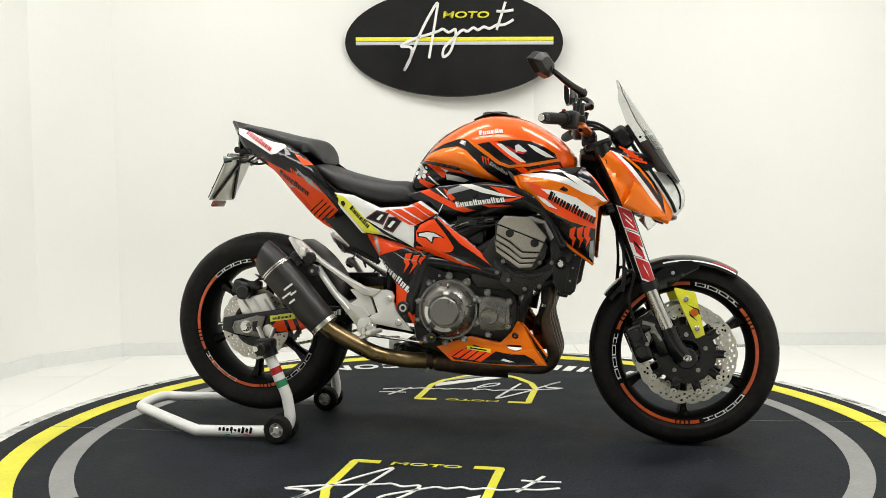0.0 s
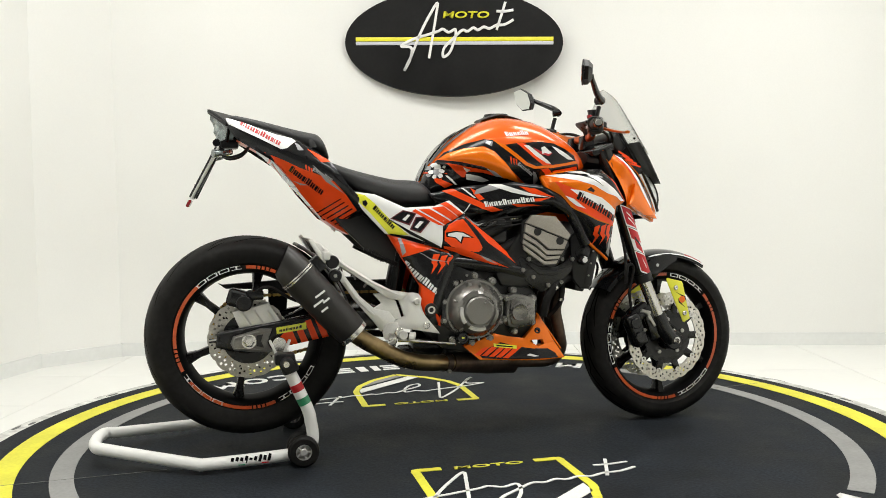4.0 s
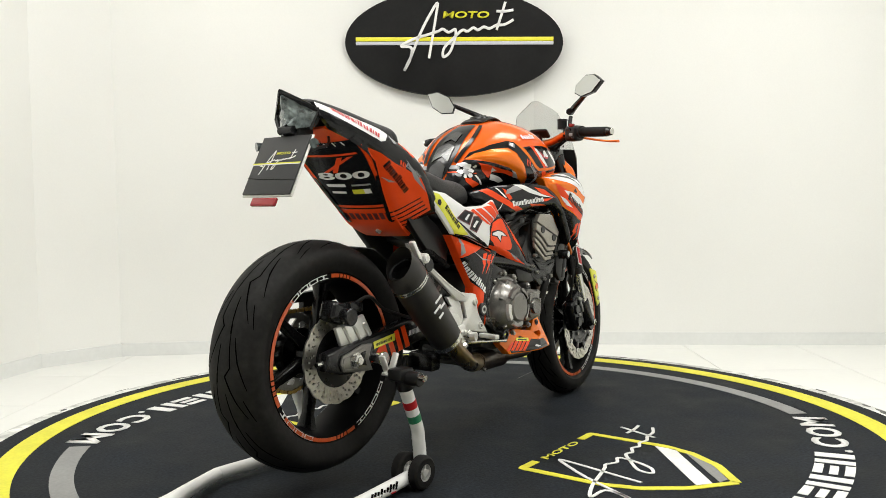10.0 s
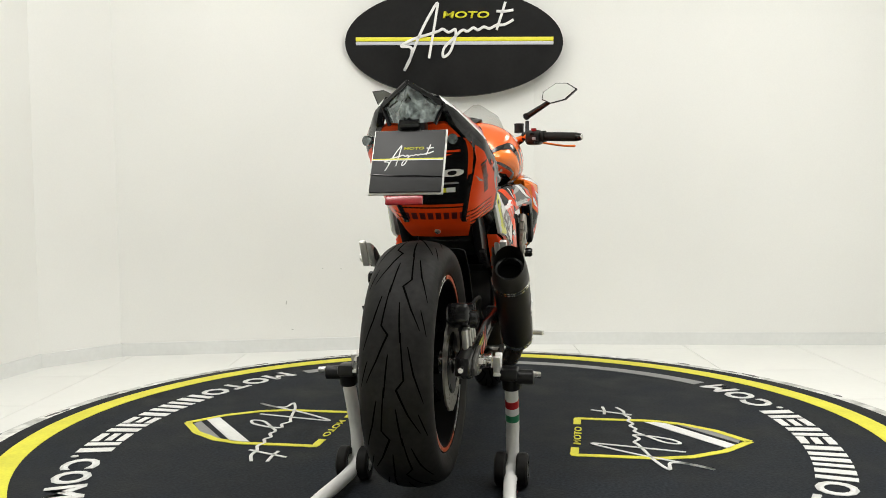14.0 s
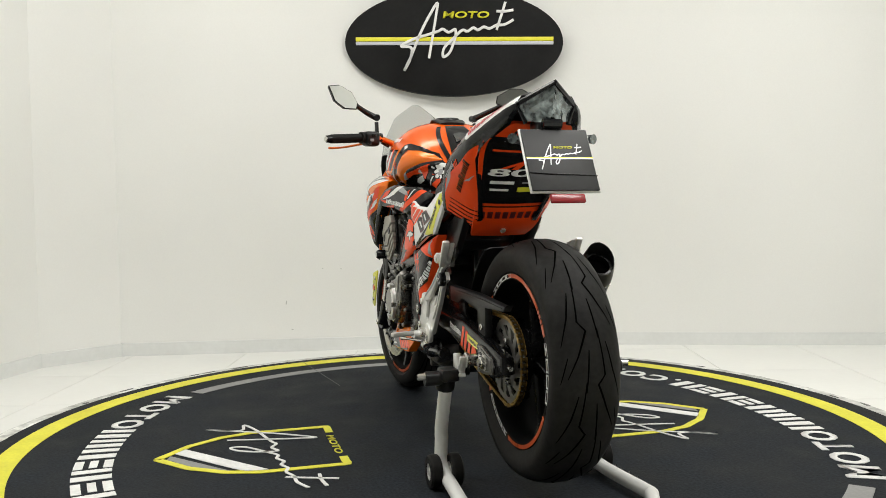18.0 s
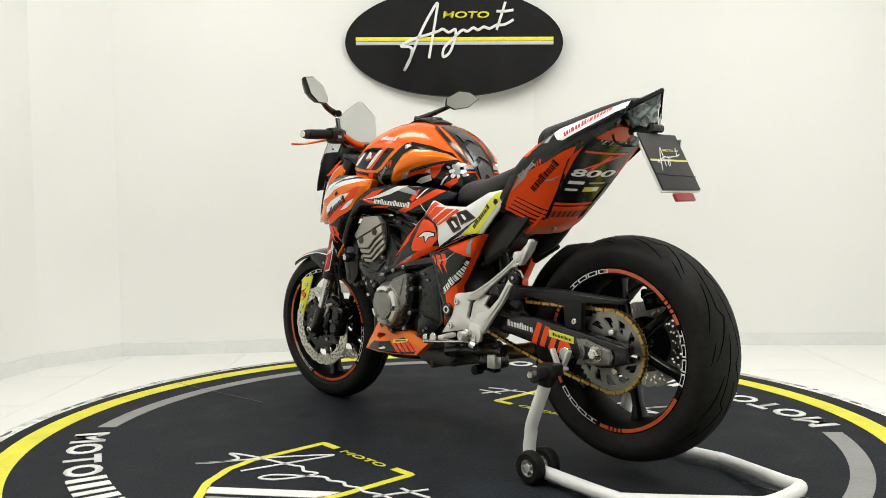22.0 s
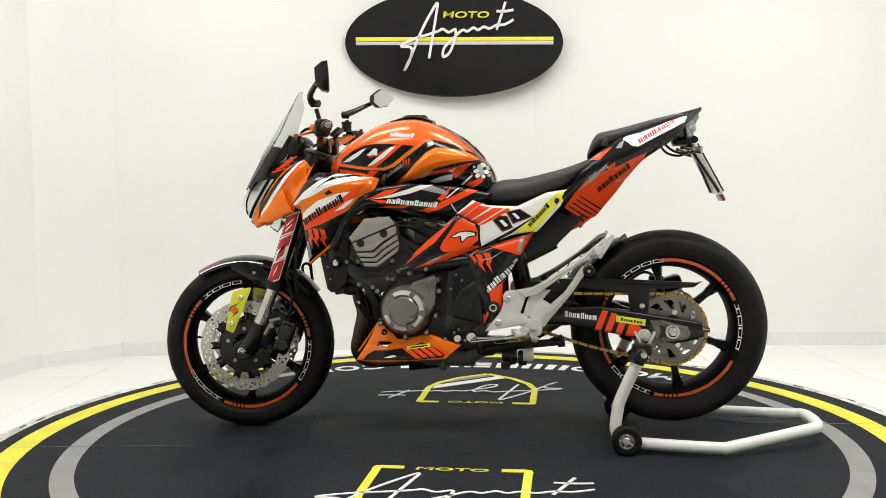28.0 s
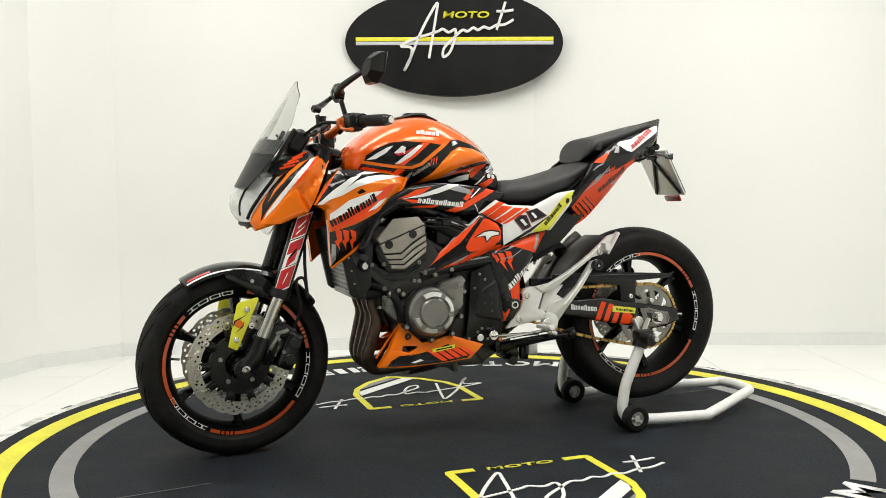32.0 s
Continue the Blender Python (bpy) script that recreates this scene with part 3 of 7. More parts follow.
def letter_row(host, mat, a, b, height, count, slant=0.25, gap=0.25, weight=0.32):
    """A row of plain letter-sized bars in a straight line from a to b over a flank."""
    ax, az = a
    dx, dz = b[0] - ax, b[1] - az
    ln = math.hypot(dx, dz)
    ux, uz = dx / ln, dz / ln
    nx, nz = -uz, ux
    if nz < 0:
        nx, nz = -nx, -nz
    step = ln / count
    for i in range(count):
        cuts = ((0.0, 0.34), (0.46, 0.8)) if i % 3 else ((0.0, 0.5), (0.62, 0.8))
        h = height * (1.0 if i % 4 == 0 else 0.78)
        for c0, c1 in cuts:
            s0, s1 = (i + c0) * step, (i + c1) * step

            def q(s, hh):
                return (ax + ux * (s + slant * hh) + nx * hh, az + uz * (s + slant * hh) + nz * hh)
            decal("letter_bar", mat, [q(s0, 0), q(s1, 0), q(s1, h), q(s0, h)], host, "", True)


def bolt(parent, x, y, z, r=0.007, h=0.006, mat=None):
    s = 1 if y > 0 else -1
    r *= 0.82
    bm = lathe([(0, 0), (r, 0), (r, s * h * 0.7), (r * 0.8, s * h), (r * 0.45, s * h), (r * 0.4, s * h * 0.4), (0, s * h * 0.4)], 12, False)
    part("bolt", moved(bm, pose(x, y, z)), mat or BOLTM, parent)


# wheels
def tyre_point(R, Rs, w, phi):
    return (Rs + (R - Rs) * math.cos(phi) ** 0.85 if abs(phi) < 1.5707 else Rs, w / 2 * math.sin(phi))


def petal_disc(r_in, r_out, waves, thick, rows, holes, amp=0.0035):
    """A flat brake disc with a wavy rim and drilled rows."""
    bm = bmesh.new()
    N, K = 108, 6
    V = []
    for i in range(N):
        a = 2 * math.pi * i / N
        ro = r_out + amp * math.copysign(abs(math.cos(a * waves / 2)) ** 0.5, 1) - amp
        V.append([bm.verts.new(((r_in + (ro - r_in) * j / K) * math.cos(a), 0, (r_in + (ro - r_in) * j / K) * math.sin(a))) for j in range(K + 1)])
    for i in range(N):
        for j in range(K):
            if any(j == rr and (i + off) % holes == 0 for rr, off in rows):
                continue
            bm.faces.new((V[i][j], V[i][j + 1], V[(i + 1) % N][j + 1], V[(i + 1) % N][j]))
    ext = bmesh.ops.extrude_face_region(bm, geom=bm.faces[:])
    for v in (g for g in ext["geom"] if isinstance(g, bmesh.types.BMVert)):
        v.co.y += thick
    return moved(bm, pose(0, -thick / 2, 0))


def build_wheel(name, R, w, rim_w, at, label, spoke_turn, tread, words):
    wheel = new(name)
    wheel.parent = bike
    wheel.location = at
    tagged(wheel, label)
    Rs, rb = R * 0.845, 0.226
    prof = [tyre_point(R, Rs, w, p) for p in np.linspace(-1.5, 1.5, 23)]
    prof = [(rb + 0.003, -rim_w / 2 + 0.004), (rb + 0.0065, -rim_w / 2 - 0.002), (Rs - 0.012, -w / 2 * 0.975)] + prof + [(Rs - 0.012, w / 2 * 0.975), (rb + 0.0065, rim_w / 2 + 0.002), (rb + 0.003, rim_w / 2 - 0.004)]
    tyre = part("tyre", lathe(prof, 96), RUBBER, wheel, "black road tyre with a zigzag tread")
    # tread cuts: near-black strips laid on the rubber, their shade painted in
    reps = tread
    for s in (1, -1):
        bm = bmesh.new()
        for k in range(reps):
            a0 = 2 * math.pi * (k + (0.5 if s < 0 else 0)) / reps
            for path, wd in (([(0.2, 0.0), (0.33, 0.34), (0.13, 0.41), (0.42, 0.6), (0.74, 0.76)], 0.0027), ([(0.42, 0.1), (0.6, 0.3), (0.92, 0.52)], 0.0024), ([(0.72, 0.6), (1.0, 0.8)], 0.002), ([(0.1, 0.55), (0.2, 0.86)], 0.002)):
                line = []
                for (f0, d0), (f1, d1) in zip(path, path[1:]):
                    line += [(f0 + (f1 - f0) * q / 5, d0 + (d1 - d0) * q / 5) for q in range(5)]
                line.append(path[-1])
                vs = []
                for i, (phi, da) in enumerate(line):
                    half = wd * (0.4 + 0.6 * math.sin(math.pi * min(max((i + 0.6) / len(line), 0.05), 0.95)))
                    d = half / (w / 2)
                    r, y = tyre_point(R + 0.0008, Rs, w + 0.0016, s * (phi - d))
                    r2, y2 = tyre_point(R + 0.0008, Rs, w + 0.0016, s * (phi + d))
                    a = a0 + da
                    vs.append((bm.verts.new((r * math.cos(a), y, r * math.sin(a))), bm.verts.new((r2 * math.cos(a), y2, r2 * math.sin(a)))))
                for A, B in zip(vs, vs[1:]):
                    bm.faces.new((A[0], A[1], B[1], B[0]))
        part("tread_cut", bm, RECESS_SHADE, tyre)
    h = rim_w / 2
    rim = part("rim", lathe([(0.205, -h * 0.7), (0.214, -h + 0.002), (0.228, -h), (0.231, -h + 0.006), (0.222, -h + 0.012), (0.216, 0), (0.222, h - 0.012), (0.231, h - 0.006), (0.228, h), (0.214, h - 0.002), (0.205, h * 0.7), (0.196, 0)], 96), BARREL, wheel, "gloss black cast rim")
    for s in (1, -1):
        y = s * (h + 0.0006)
        def band(r0, r1, a0, a1, n):
            return lathe([(r0, y - 0.0004), (r1, y - 0.0004), (r1, y + 0.0004), (r0, y + 0.0004)], n, True, (a0, a1))

        for b0 in words[s]:
            # four slanting outlined marks, then a long stripe broken by a few cuts
            for j in range(4):
                c0 = b0 + 1 + j * 10
                bm = join(band(0.2160, 0.2178, c0, c0 + 8.4, 4), band(0.2258, 0.2276, c0 + 0.8, c0 + 9.2, 4), band(0.2160, 0.2276, c0 if j else c0 + 3.6, c0 + 1.1 if j else c0 + 5.0, 2))
                if j:
                    bm = join(bm, band(0.2160, 0.2276, c0 + 7.7, c0 + 8.8, 2))
                part("letter_block", bm, WHITE, rim)
            a1 = b0 - 2
            cuts = [a1, a1 - 9, a1 - 12.5, a1 - 16, a1 - 19.5, a1 - 76]
            for q0, q1 in zip(cuts, cuts[1:]):
                part("stripe", band(0.2172, 0.2276, q1 + 0.9, q0 - 0.3, 2 if q0 - q1 < 10 else 18), RIMO, rim, "orange rim stripe")
    for k in range(6):
        a = radians(spoke_turn + 60 * k)
        bm = bmesh.new()
        secs = []
        for r, hw, hy in ((0.03, 0.02, 0.03), (0.09, 0.013, 0.021), (0.16, 0.011, 0.018), (0.2, 0.018, 0.028), (0.212, 0.022, 0.032)):
            secs.append([bm.verts.new((r, sy * hy * kk, sz * hw * jj)) for sy, sz, kk, jj in ((-1, -1, 1, 0.6), (-1, 1, 1, 0.6), (-0.6, 1, 1, 1), (0.6, 1, 1, 1), (1, 1, 1, 0.6), (1, -1, 1, 0.6), (0.6, -1, 1, 1), (-0.6, -1, 1, 1))])
        for A, B in zip(secs, secs[1:]):
            for j in range(8):
                bm.faces.new((A[j], A[(j + 1) % 8], B[(j + 1) % 8], B[j]))
        part("spoke", moved(bm, Matrix.Rotation(-a, 4, "Y")), WHEEL, wheel, angle=50)
    part("hub", lathe([(0, -0.055), (0.03, -0.055), (0.034, -0.03), (0.05, -0.02), (0.05, 0.02), (0.034, 0.03), (0.03, 0.055), (0, 0.055)], 32, False), WHEEL, wheel)
    part("valve", tube([(0.2, 0, 0.02), (0.172, 0.01, 0.018)], 0.004, 8, 1), STEEL, wheel)
    return wheel


RX, RZ, FX, FZ = -0.722, 0.371, 0.726, 0.298
front = build_wheel("front_wheel", 0.299, 0.12, 0.094, (FX, 0, FZ), "gloss black six-spoke front wheel with orange rim stripes", 90, 9, {1: (47, 175, 296), -1: (42, 163, 284)})
rear = build_wheel("rear_wheel", 0.318, 0.176, 0.148, (RX, 0, RZ), "gloss black six-spoke rear wheel with orange rim stripes", 80, 8, {1: (45, 158, 285), -1: (93, 208, 293)})
for s in (1, -1):
    d = part("brake_disc", moved(petal_disc(0.118, 0.159, 22, 0.005, ((1, 0), (2, 2), (4, 1), (3, 3)), 4, 0.006), pose(0, s * 0.068, 0)), DISC, front, "drilled wavy steel brake disc")
    carrier = lathe([(0.045, -0.004), (0.094, -0.004), (0.094, 0.004), (0.045, 0.004)], 40)
    for k in range(10):
        part("carrier_arm", moved(box(0.04, 0.009, 0.026, (0.104, 0, 0), 0.004), pose(0, s * 0.068, 0) @ Matrix.Rotation(radians(36 * k), 4, "Y")), FRAME, front)
    part("disc_carrier", moved(carrier, pose(0, s * 0.068, 0)), FRAME, front, "black disc carrier")
    for k in range(10):
        a = radians(36 * k)
        part("rivet", moved(lathe([(0.004, -0.0068), (0.0095, -0.0068), (0.0095, 0.0068), (0.004, 0.0068)], 14), pose(0.124 * math.cos(a), s * 0.068, 0.124 * math.sin(a))), STEEL, front)
    for k in range(5):
        a = radians(72 * k + 18)
        part("bolt", moved(disc(0.007, 0, s * 0.006, segs=10), pose(0.062 * math.cos(a), s * 0.0725, 0.062 * math.sin(a))), BOLTM, front)
part("brake_disc", moved(petal_disc(0.08, 0.126, 16, 0.005, ((1, 0), (3, 2), (4, 4), (2, 4)), 5, 0.006), pose(0, -0.085, 0)), SHADED_DISC, rear, "drilled wavy steel rear brake disc")
part("disc_carrier", moved(lathe([(0.03, -0.006), (0.08, -0.006), (0.08, 0.006), (0.03, 0.006)], 32), pose(0, -0.083, 0)), FRAME, rear)
# sprocket: toothed plate with curved slots
teeth = bmesh.new()
N = 132
RADII = (0.044, 0.056, 0.066, 0.073, 0.080, 0.087, 0.094, 0.103, 0.111)
V = []
for i in range(N):
    row = []
    for j, r in enumerate(RADII):
        a = 2 * math.pi * i / N - 9.0 * max(0, min(r, 0.094) - 0.066)
        rr = r + (0.006 if j == 8 and i % 3 == 0 else 0)
        row.append(teeth.verts.new((rr * math.cos(a), 0, rr * math.sin(a))))
    V.append(row)
for i in range(N):
    for j in range(8):
        if not (2 <= j <= 5 and (i % 11) < (4 if j < 4 else 6)):
            teeth.faces.new((V[i][j], V[i][j + 1], V[(i + 1) % N][j + 1], V[(i + 1) % N][j]))
ext = bmesh.ops.extrude_face_region(teeth, geom=teeth.faces[:])
for v in (g for g in ext["geom"] if isinstance(g, bmesh.types.BMVert)):
    v.co.y += 0.006
part("sprocket", moved(teeth, pose(0, 0.088, 0)), SPROCM, rear, "pale toothed rear sprocket with curved slots")
part("sprocket_carrier", lathe([(0, 0.05), (0.07, 0.05), (0.07, 0.085), (0.05, 0.092), (0, 0.092)], 32, False), WHEEL, rear)
for k in range(5):
    a = radians(72 * k + 30)
    part("bolt", moved(disc(0.009, 0, 0.011, segs=10), pose(0.056 * math.cos(a), 0.094, 0.056 * math.sin(a))), STEEL, rear)

# chain: links round the rear sprocket and towards the gearbox
chain = new("chain")
chain.parent = bike
tagged(chain, "gold drive chain")
LINKM = material("dull_gold_inner_link", (0.17, 0.11, 0.035), 0.4, 0.9, grain=0.3, scale=200)


def link_plate(y0, y1, grow):
    eight = []
    for k in range(24):
        a = 2 * math.pi * (k + 0.5) / 24
        c = math.cos(a)
        eight.append((0.0079 * (1 if c > 0 else -1) + 0.0058 * grow * c if abs(c) > 0.3 else 0.0079 * c / 0.3, math.copysign((0.0058 if abs(c) > 0.3 else 0.0038) * grow * max(abs(math.sin(a)), 0.2), math.sin(a))))
    return prism(eight, y0, y1, 0)


lm = join(link_plate(-0.0085, -0.0062, 1.0), link_plate(0.0062, 0.0085, 1.0), disc(0.0026, -0.0098, 0.0098, (-0.0079, 0, 0), segs=8), disc(0.0026, -0.0098, 0.0098, (0.0079, 0, 0), segs=8))
inner = join(link_plate(-0.0058, -0.0036, 1.0), link_plate(0.0036, 0.0058, 1.0), disc(0.0046, -0.004, 0.004, (-0.0079, 0, 0), segs=8), disc(0.0046, -0.004, 0.004, (0.0079, 0, 0), segs=8))
first = None
run = []
sx, sz, sr = -0.2, 0.44, 0.045
for k in range(33):
    t = k / 32
    run.append((RX + (sx - RX) * t, RZ + 0.114 + (sz + sr - RZ - 0.114) * t))
for k in range(33):
    t = k / 32
    sag = -0.012 * math.sin(math.pi * t)
    run.append((RX + (sx - RX) * t, RZ - 0.114 + (sz - sr - RZ + 0.114) * t + sag))
for k in range(23):
    a = radians(90 + 180 * (k + 0.5) / 23)
    run.append((RX + 0.114 * math.cos(a), RZ + 0.114 * math.sin(a)))
for i, (x, z) in enumerate(run):
    if i < 33:
        ang = math.atan2((sz + sr) - (RZ + 0.114), sx - RX)
    elif i < 66:
        ang = math.atan2((sz - sr) - (RZ - 0.114), sx - RX)
    else:
        ang = math.atan2(z - RZ, x - RX) + math.pi / 2
    m = pose(x, 0.091, z) @ Matrix.Rotation(-ang, 4, "Y")
    if first is None:
        first = part("chain_link", lm, GOLD, chain, m=m)
    elif i == 1:
        second = part("chain_link", inner, LINKM, chain, m=m)
    else:
        part("chain_link", (second if i % 2 else first).data, GOLD, chain, m=m)

# ---- bodywork ----
def host_of(pair):
    return (bvh_of(pair[0]), bvh_of(pair[1]), pair[0], pair[1])


TANK = smooth_stations([(-0.162, 0.80, 0.845, 0.045, 0.4), (-0.14, 0.80, 0.898, 0.095, 0.4), (-0.097, 0.80, 0.958, 0.125, 0.4), (-0.042, 0.81, 1.007, 0.15, 0.45), (0.04, 0.82, 1.050, 0.178, 0.45),
                        (0.12, 0.825, 1.070, 0.192, 0.45), (0.223, 0.83, 1.055, 0.195, 0.45), (0.301, 0.84, 1.015, 0.185, 0.45), (0.356, 0.86, 0.97, 0.16, 0.5), (0.388, 0.88, 0.93, 0.12, 0.5)], 4)
tank_mesh = loft(smooth_stations(TANK, 4), 104, 2.5)
full_tank = BVHTree.FromBMesh(tank_mesh)
# knee recess under the swelling sides
for v in tank_mesh.verts:
    x, z = v.co.x, v.co.z
    edge = float(np.interp(x, (-0.112, -0.009, 0.055, 0.101, 0.141), (0.928, 0.915, 0.896, 0.874, 0.85)))
    deep = max(0.0, min(1.0, (edge - 0.012 - z) / 0.02)) * max(0.0, min(1.0, (0.16 - x) / 0.05)) * max(0.0, min(1.0, (x + 0.16) / 0.05))
    v.co.y *= 1 - 0.17 * deep * deep * (3 - 2 * deep)
tank_ob = part("tank", tank_mesh, TANGO, bike, "gloss orange and black fuel tank with printed stripes", angle=60)
tree = bvh_of(tank_ob)
tank = (tree, tree, tank_ob, tank_ob)
part("tank_pad", tube([(0.20, 0, 1.062), (0.12, 0, 1.077), (0.055, 0, 1.060)], [0.045, 0.06, 0.045], 16, 6, 0.12), PLASTIC, bike, "black filler cap cover")
part("fuel_cap", moved(lathe([(0, 0), (0.04, 0), (0.045, -0.01), (0.045, -0.02)], 24, False), pose(0.12, 0, 1.084) @ Matrix.Rotation(radians(90), 4, "X")), FRAME, bike)
# grip pad on the tank's back
spine = bmesh.new()
rows = []
for x, _, z1, w, _ in smooth_stations([(-0.168, 0, 0.86, 0.03, 0), (-0.15, 0, 0.909, 0.05, 0), (-0.105, 0, 0.971, 0.055, 0), (-0.047, 0, 1.0195, 0.05, 0), (0.03, 0, 1.057, 0.035, 0)], 3):
    rows.append([spine.verts.new((x, w * k / 3, z1 + 0.003 - 0.9 * (w * k / 3) ** 2)) for k in range(-3, 4)])
for A, B in zip(rows, rows[1:]):
    for k in range(6):
        spine.faces.new((A[k], A[k + 1], B[k + 1], B[k]))
for v in spine.verts:
    near = tree.find_nearest(v.co)
    v.co = near[0] + near[1] * 0.003
part("grip_pad", spine, BLACK, tank_ob, "black and grey tank grip pad")
for x0, x1, w in ((-0.15, -0.125, 0.03), (-0.115, -0.075, 0.034), (-0.06, -0.02, 0.026)):
    bm = bmesh.new()
    V = [[bm.verts.new((x0 + (x1 - x0) * i / 3 - 0.012 * abs(k) / 3, w * k / 3, 1.2)) for k in range(-3, 4)] for i in range(4)]
    for i in range(3):
        for k in range(6):
            bm.faces.new((V[i][k], V[i][k + 1], V[i + 1][k + 1], V[i + 1][k]))
    for v in bm.verts:
        hit = tree.ray_cast(v.co, Vector((0, 0, -1)))
        v.co = hit[0] + hit[1] * 0.0055
    part("pad_patch", bm, PADM, tank_ob)
for s in (1, -1):
    bm = bmesh.new()
    V = [[bm.verts.new((0.03 - 0.155 * i / 8, s * (0.05 + 0.005 * k + 0.02 * math.sin(i / 8 * 3)), 1.2)) for k in range(4)] for i in range(9)]
    for i in range(8):
        for k in range(3):
            bm.faces.new((V[i][k], V[i][k + 1], V[i + 1][k + 1], V[i + 1][k]))
    for v in bm.verts:
        hit = tree.ray_cast(v.co, Vector((0, 0, -1)))
        v.co = hit[0] + hit[1] * 0.0045
    part("black_stripe", bm, BLACK, tank_ob)

SH = [(0.499, 0.784), (0.463, 0.847), (0.42, 0.890), (0.318, 0.888), (0.266, 0.884), (0.213, 0.867), (0.230, 0.828), (0.283, 0.768), (0.318, 0.722), (0.366, 0.660), (0.425, 0.613), (0.449, 0.594), (0.459, 0.708), (0.467, 0.767)]
shroud = host_of(both("side_shroud", panel(SH, lambda x, z: 0.212 - 0.05 * max(0, x - 0.36) - 0.12 * max(0, 0.35 - x) - 0.7 * max(0, z - 0.855) - 0.18 * max(0, 0.74 - z), 0.026, 0.045, 0.03, 0.016), ORANGE, bike, "orange radiator shroud with printed stripes"))
both("shroud_edge", tube([(0.210, 0.196, 0.866), (0.232, 0.202, 0.824), (0.283, 0.206, 0.765), (0.318, 0.206, 0.719), (0.366, 0.198, 0.657), (0.425, 0.185, 0.610), (0.448, 0.176, 0.591)], 0.005, 8, 4), ORANGE, bike)

CO = [(0.670, 0.708), (0.690, 0.74), (0.655, 0.80), (0.60, 0.875), (0.548, 0.914), (0.437, 0.962), (0.492, 0.874), (0.547, 0.82), (0.526, 0.761), (0.608, 0.732)]
cowl = host_of(both("headlight_cowl", panel(CO, lambda x, z: 0.142 - 0.45 * max(0, x - 0.52) - 0.22 * max(0, z - 0.86), 0.02, 0.04, 0.02, 0.014), ORANGE, bike, "orange headlight cowl side with black and white stripes"))
both("cowl_fin", panel([(0.674, 0.718), (0.63, 0.769), (0.586, 0.819), (0.558, 0.839), (0.546, 0.805), (0.525, 0.768), (0.603, 0.732)], lambda x, z: 0.162 - 0.43 * max(0, x - 0.52), 0.005, 0.006, 0.014, 0.012), ORANGE, bike)
face = bmesh.new()
rows = []


def lens_edge(z):
    """Where the lens meets the cowl at height z."""
    xe = float(np.interp(z, (0.72, 0.74, 0.80, 0.875), (0.684, 0.692, 0.657, 0.604)))
    return xe, 0.146 - 0.45 * max(0, xe - 0.52) - 0.22 * max(0, z - 0.86)


for z, x in ((0.728, 0.700), (0.745, 0.718), (0.765, 0.731), (0.79, 0.735), (0.815, 0.731), (0.84, 0.716), (0.865, 0.69)):
    xe, ye = lens_edge(z)
    rows.append([face.verts.new((x - (x - xe) * abs(k / 8) ** 1.8, ye * k / 8, z + 0.01 * abs(k) / 8)) for k in range(-8, 9)])
for A, B in zip(rows, rows[1:]):
    for k in range(16):
        face.faces.new((A[k], A[k + 1], B[k + 1], B[k]))
ext = bmesh.ops.extrude_face_region(face, geom=face.faces[:])
for v in (g for g in ext["geom"] if isinstance(g, bmesh.types.BMVert)):
    v.co.x -= 0.015
lens = part("headlight", face, material("pale_headlight_lens", (0.62, 0.635, 0.62), 0.1, 0.15, grain=0.12, scale=30, coat=1.0, stain=0.3, stain_scale=14), bike, "clear glossy headlight lens")
for s in (1, -1):
    strip = []
    for z in (0.735, 0.76, 0.79, 0.82, 0.85, 0.872):
        xe, ye = lens_edge(z)
        strip.append((xe + 0.004, s * (ye - 0.001), z + 0.01))
    part("lamp_bezel", tube(strip, 0.0055, 8, 3), BLACK, lens, "black lamp bezel")
    inner_line = []
    for z, x in ((0.75, 0.722), (0.79, 0.735), (0.83, 0.722), (0.86, 0.695)):
        xe, ye = lens_edge(z)
        inner_line.append((x - (x - xe) * 0.55 ** 1.8 + 0.001, s * ye * 0.55, z + 0.0055))
    part("lamp_divider", tube(inner_line, 0.0035, 8, 4), FRAME, lens)
part("lamp_chin", join(*[tube([(0.662, s * 0.076, 0.727), (0.686, s * 0.046, 0.729), (0.700, 0, 0.731)], 0.0095, 10, 4) for s in (1, -1)]), PLASTIC, bike, "black chin under the headlight")
part("headlight_shell", loft([(0.50, 0.76, 0.94, 0.11, 0.5), (0.57, 0.74, 0.92, 0.108, 0.5), (0.62, 0.735, 0.865, 0.075, 0.5), (0.655, 0.735, 0.845, 0.045, 0.5)], 20), PLASTIC, bike)
part("position_lamp", tube([(0.60, 0, 0.735), (0.63, 0, 0.70)], 0.018, 12, 1), LENS, bike)


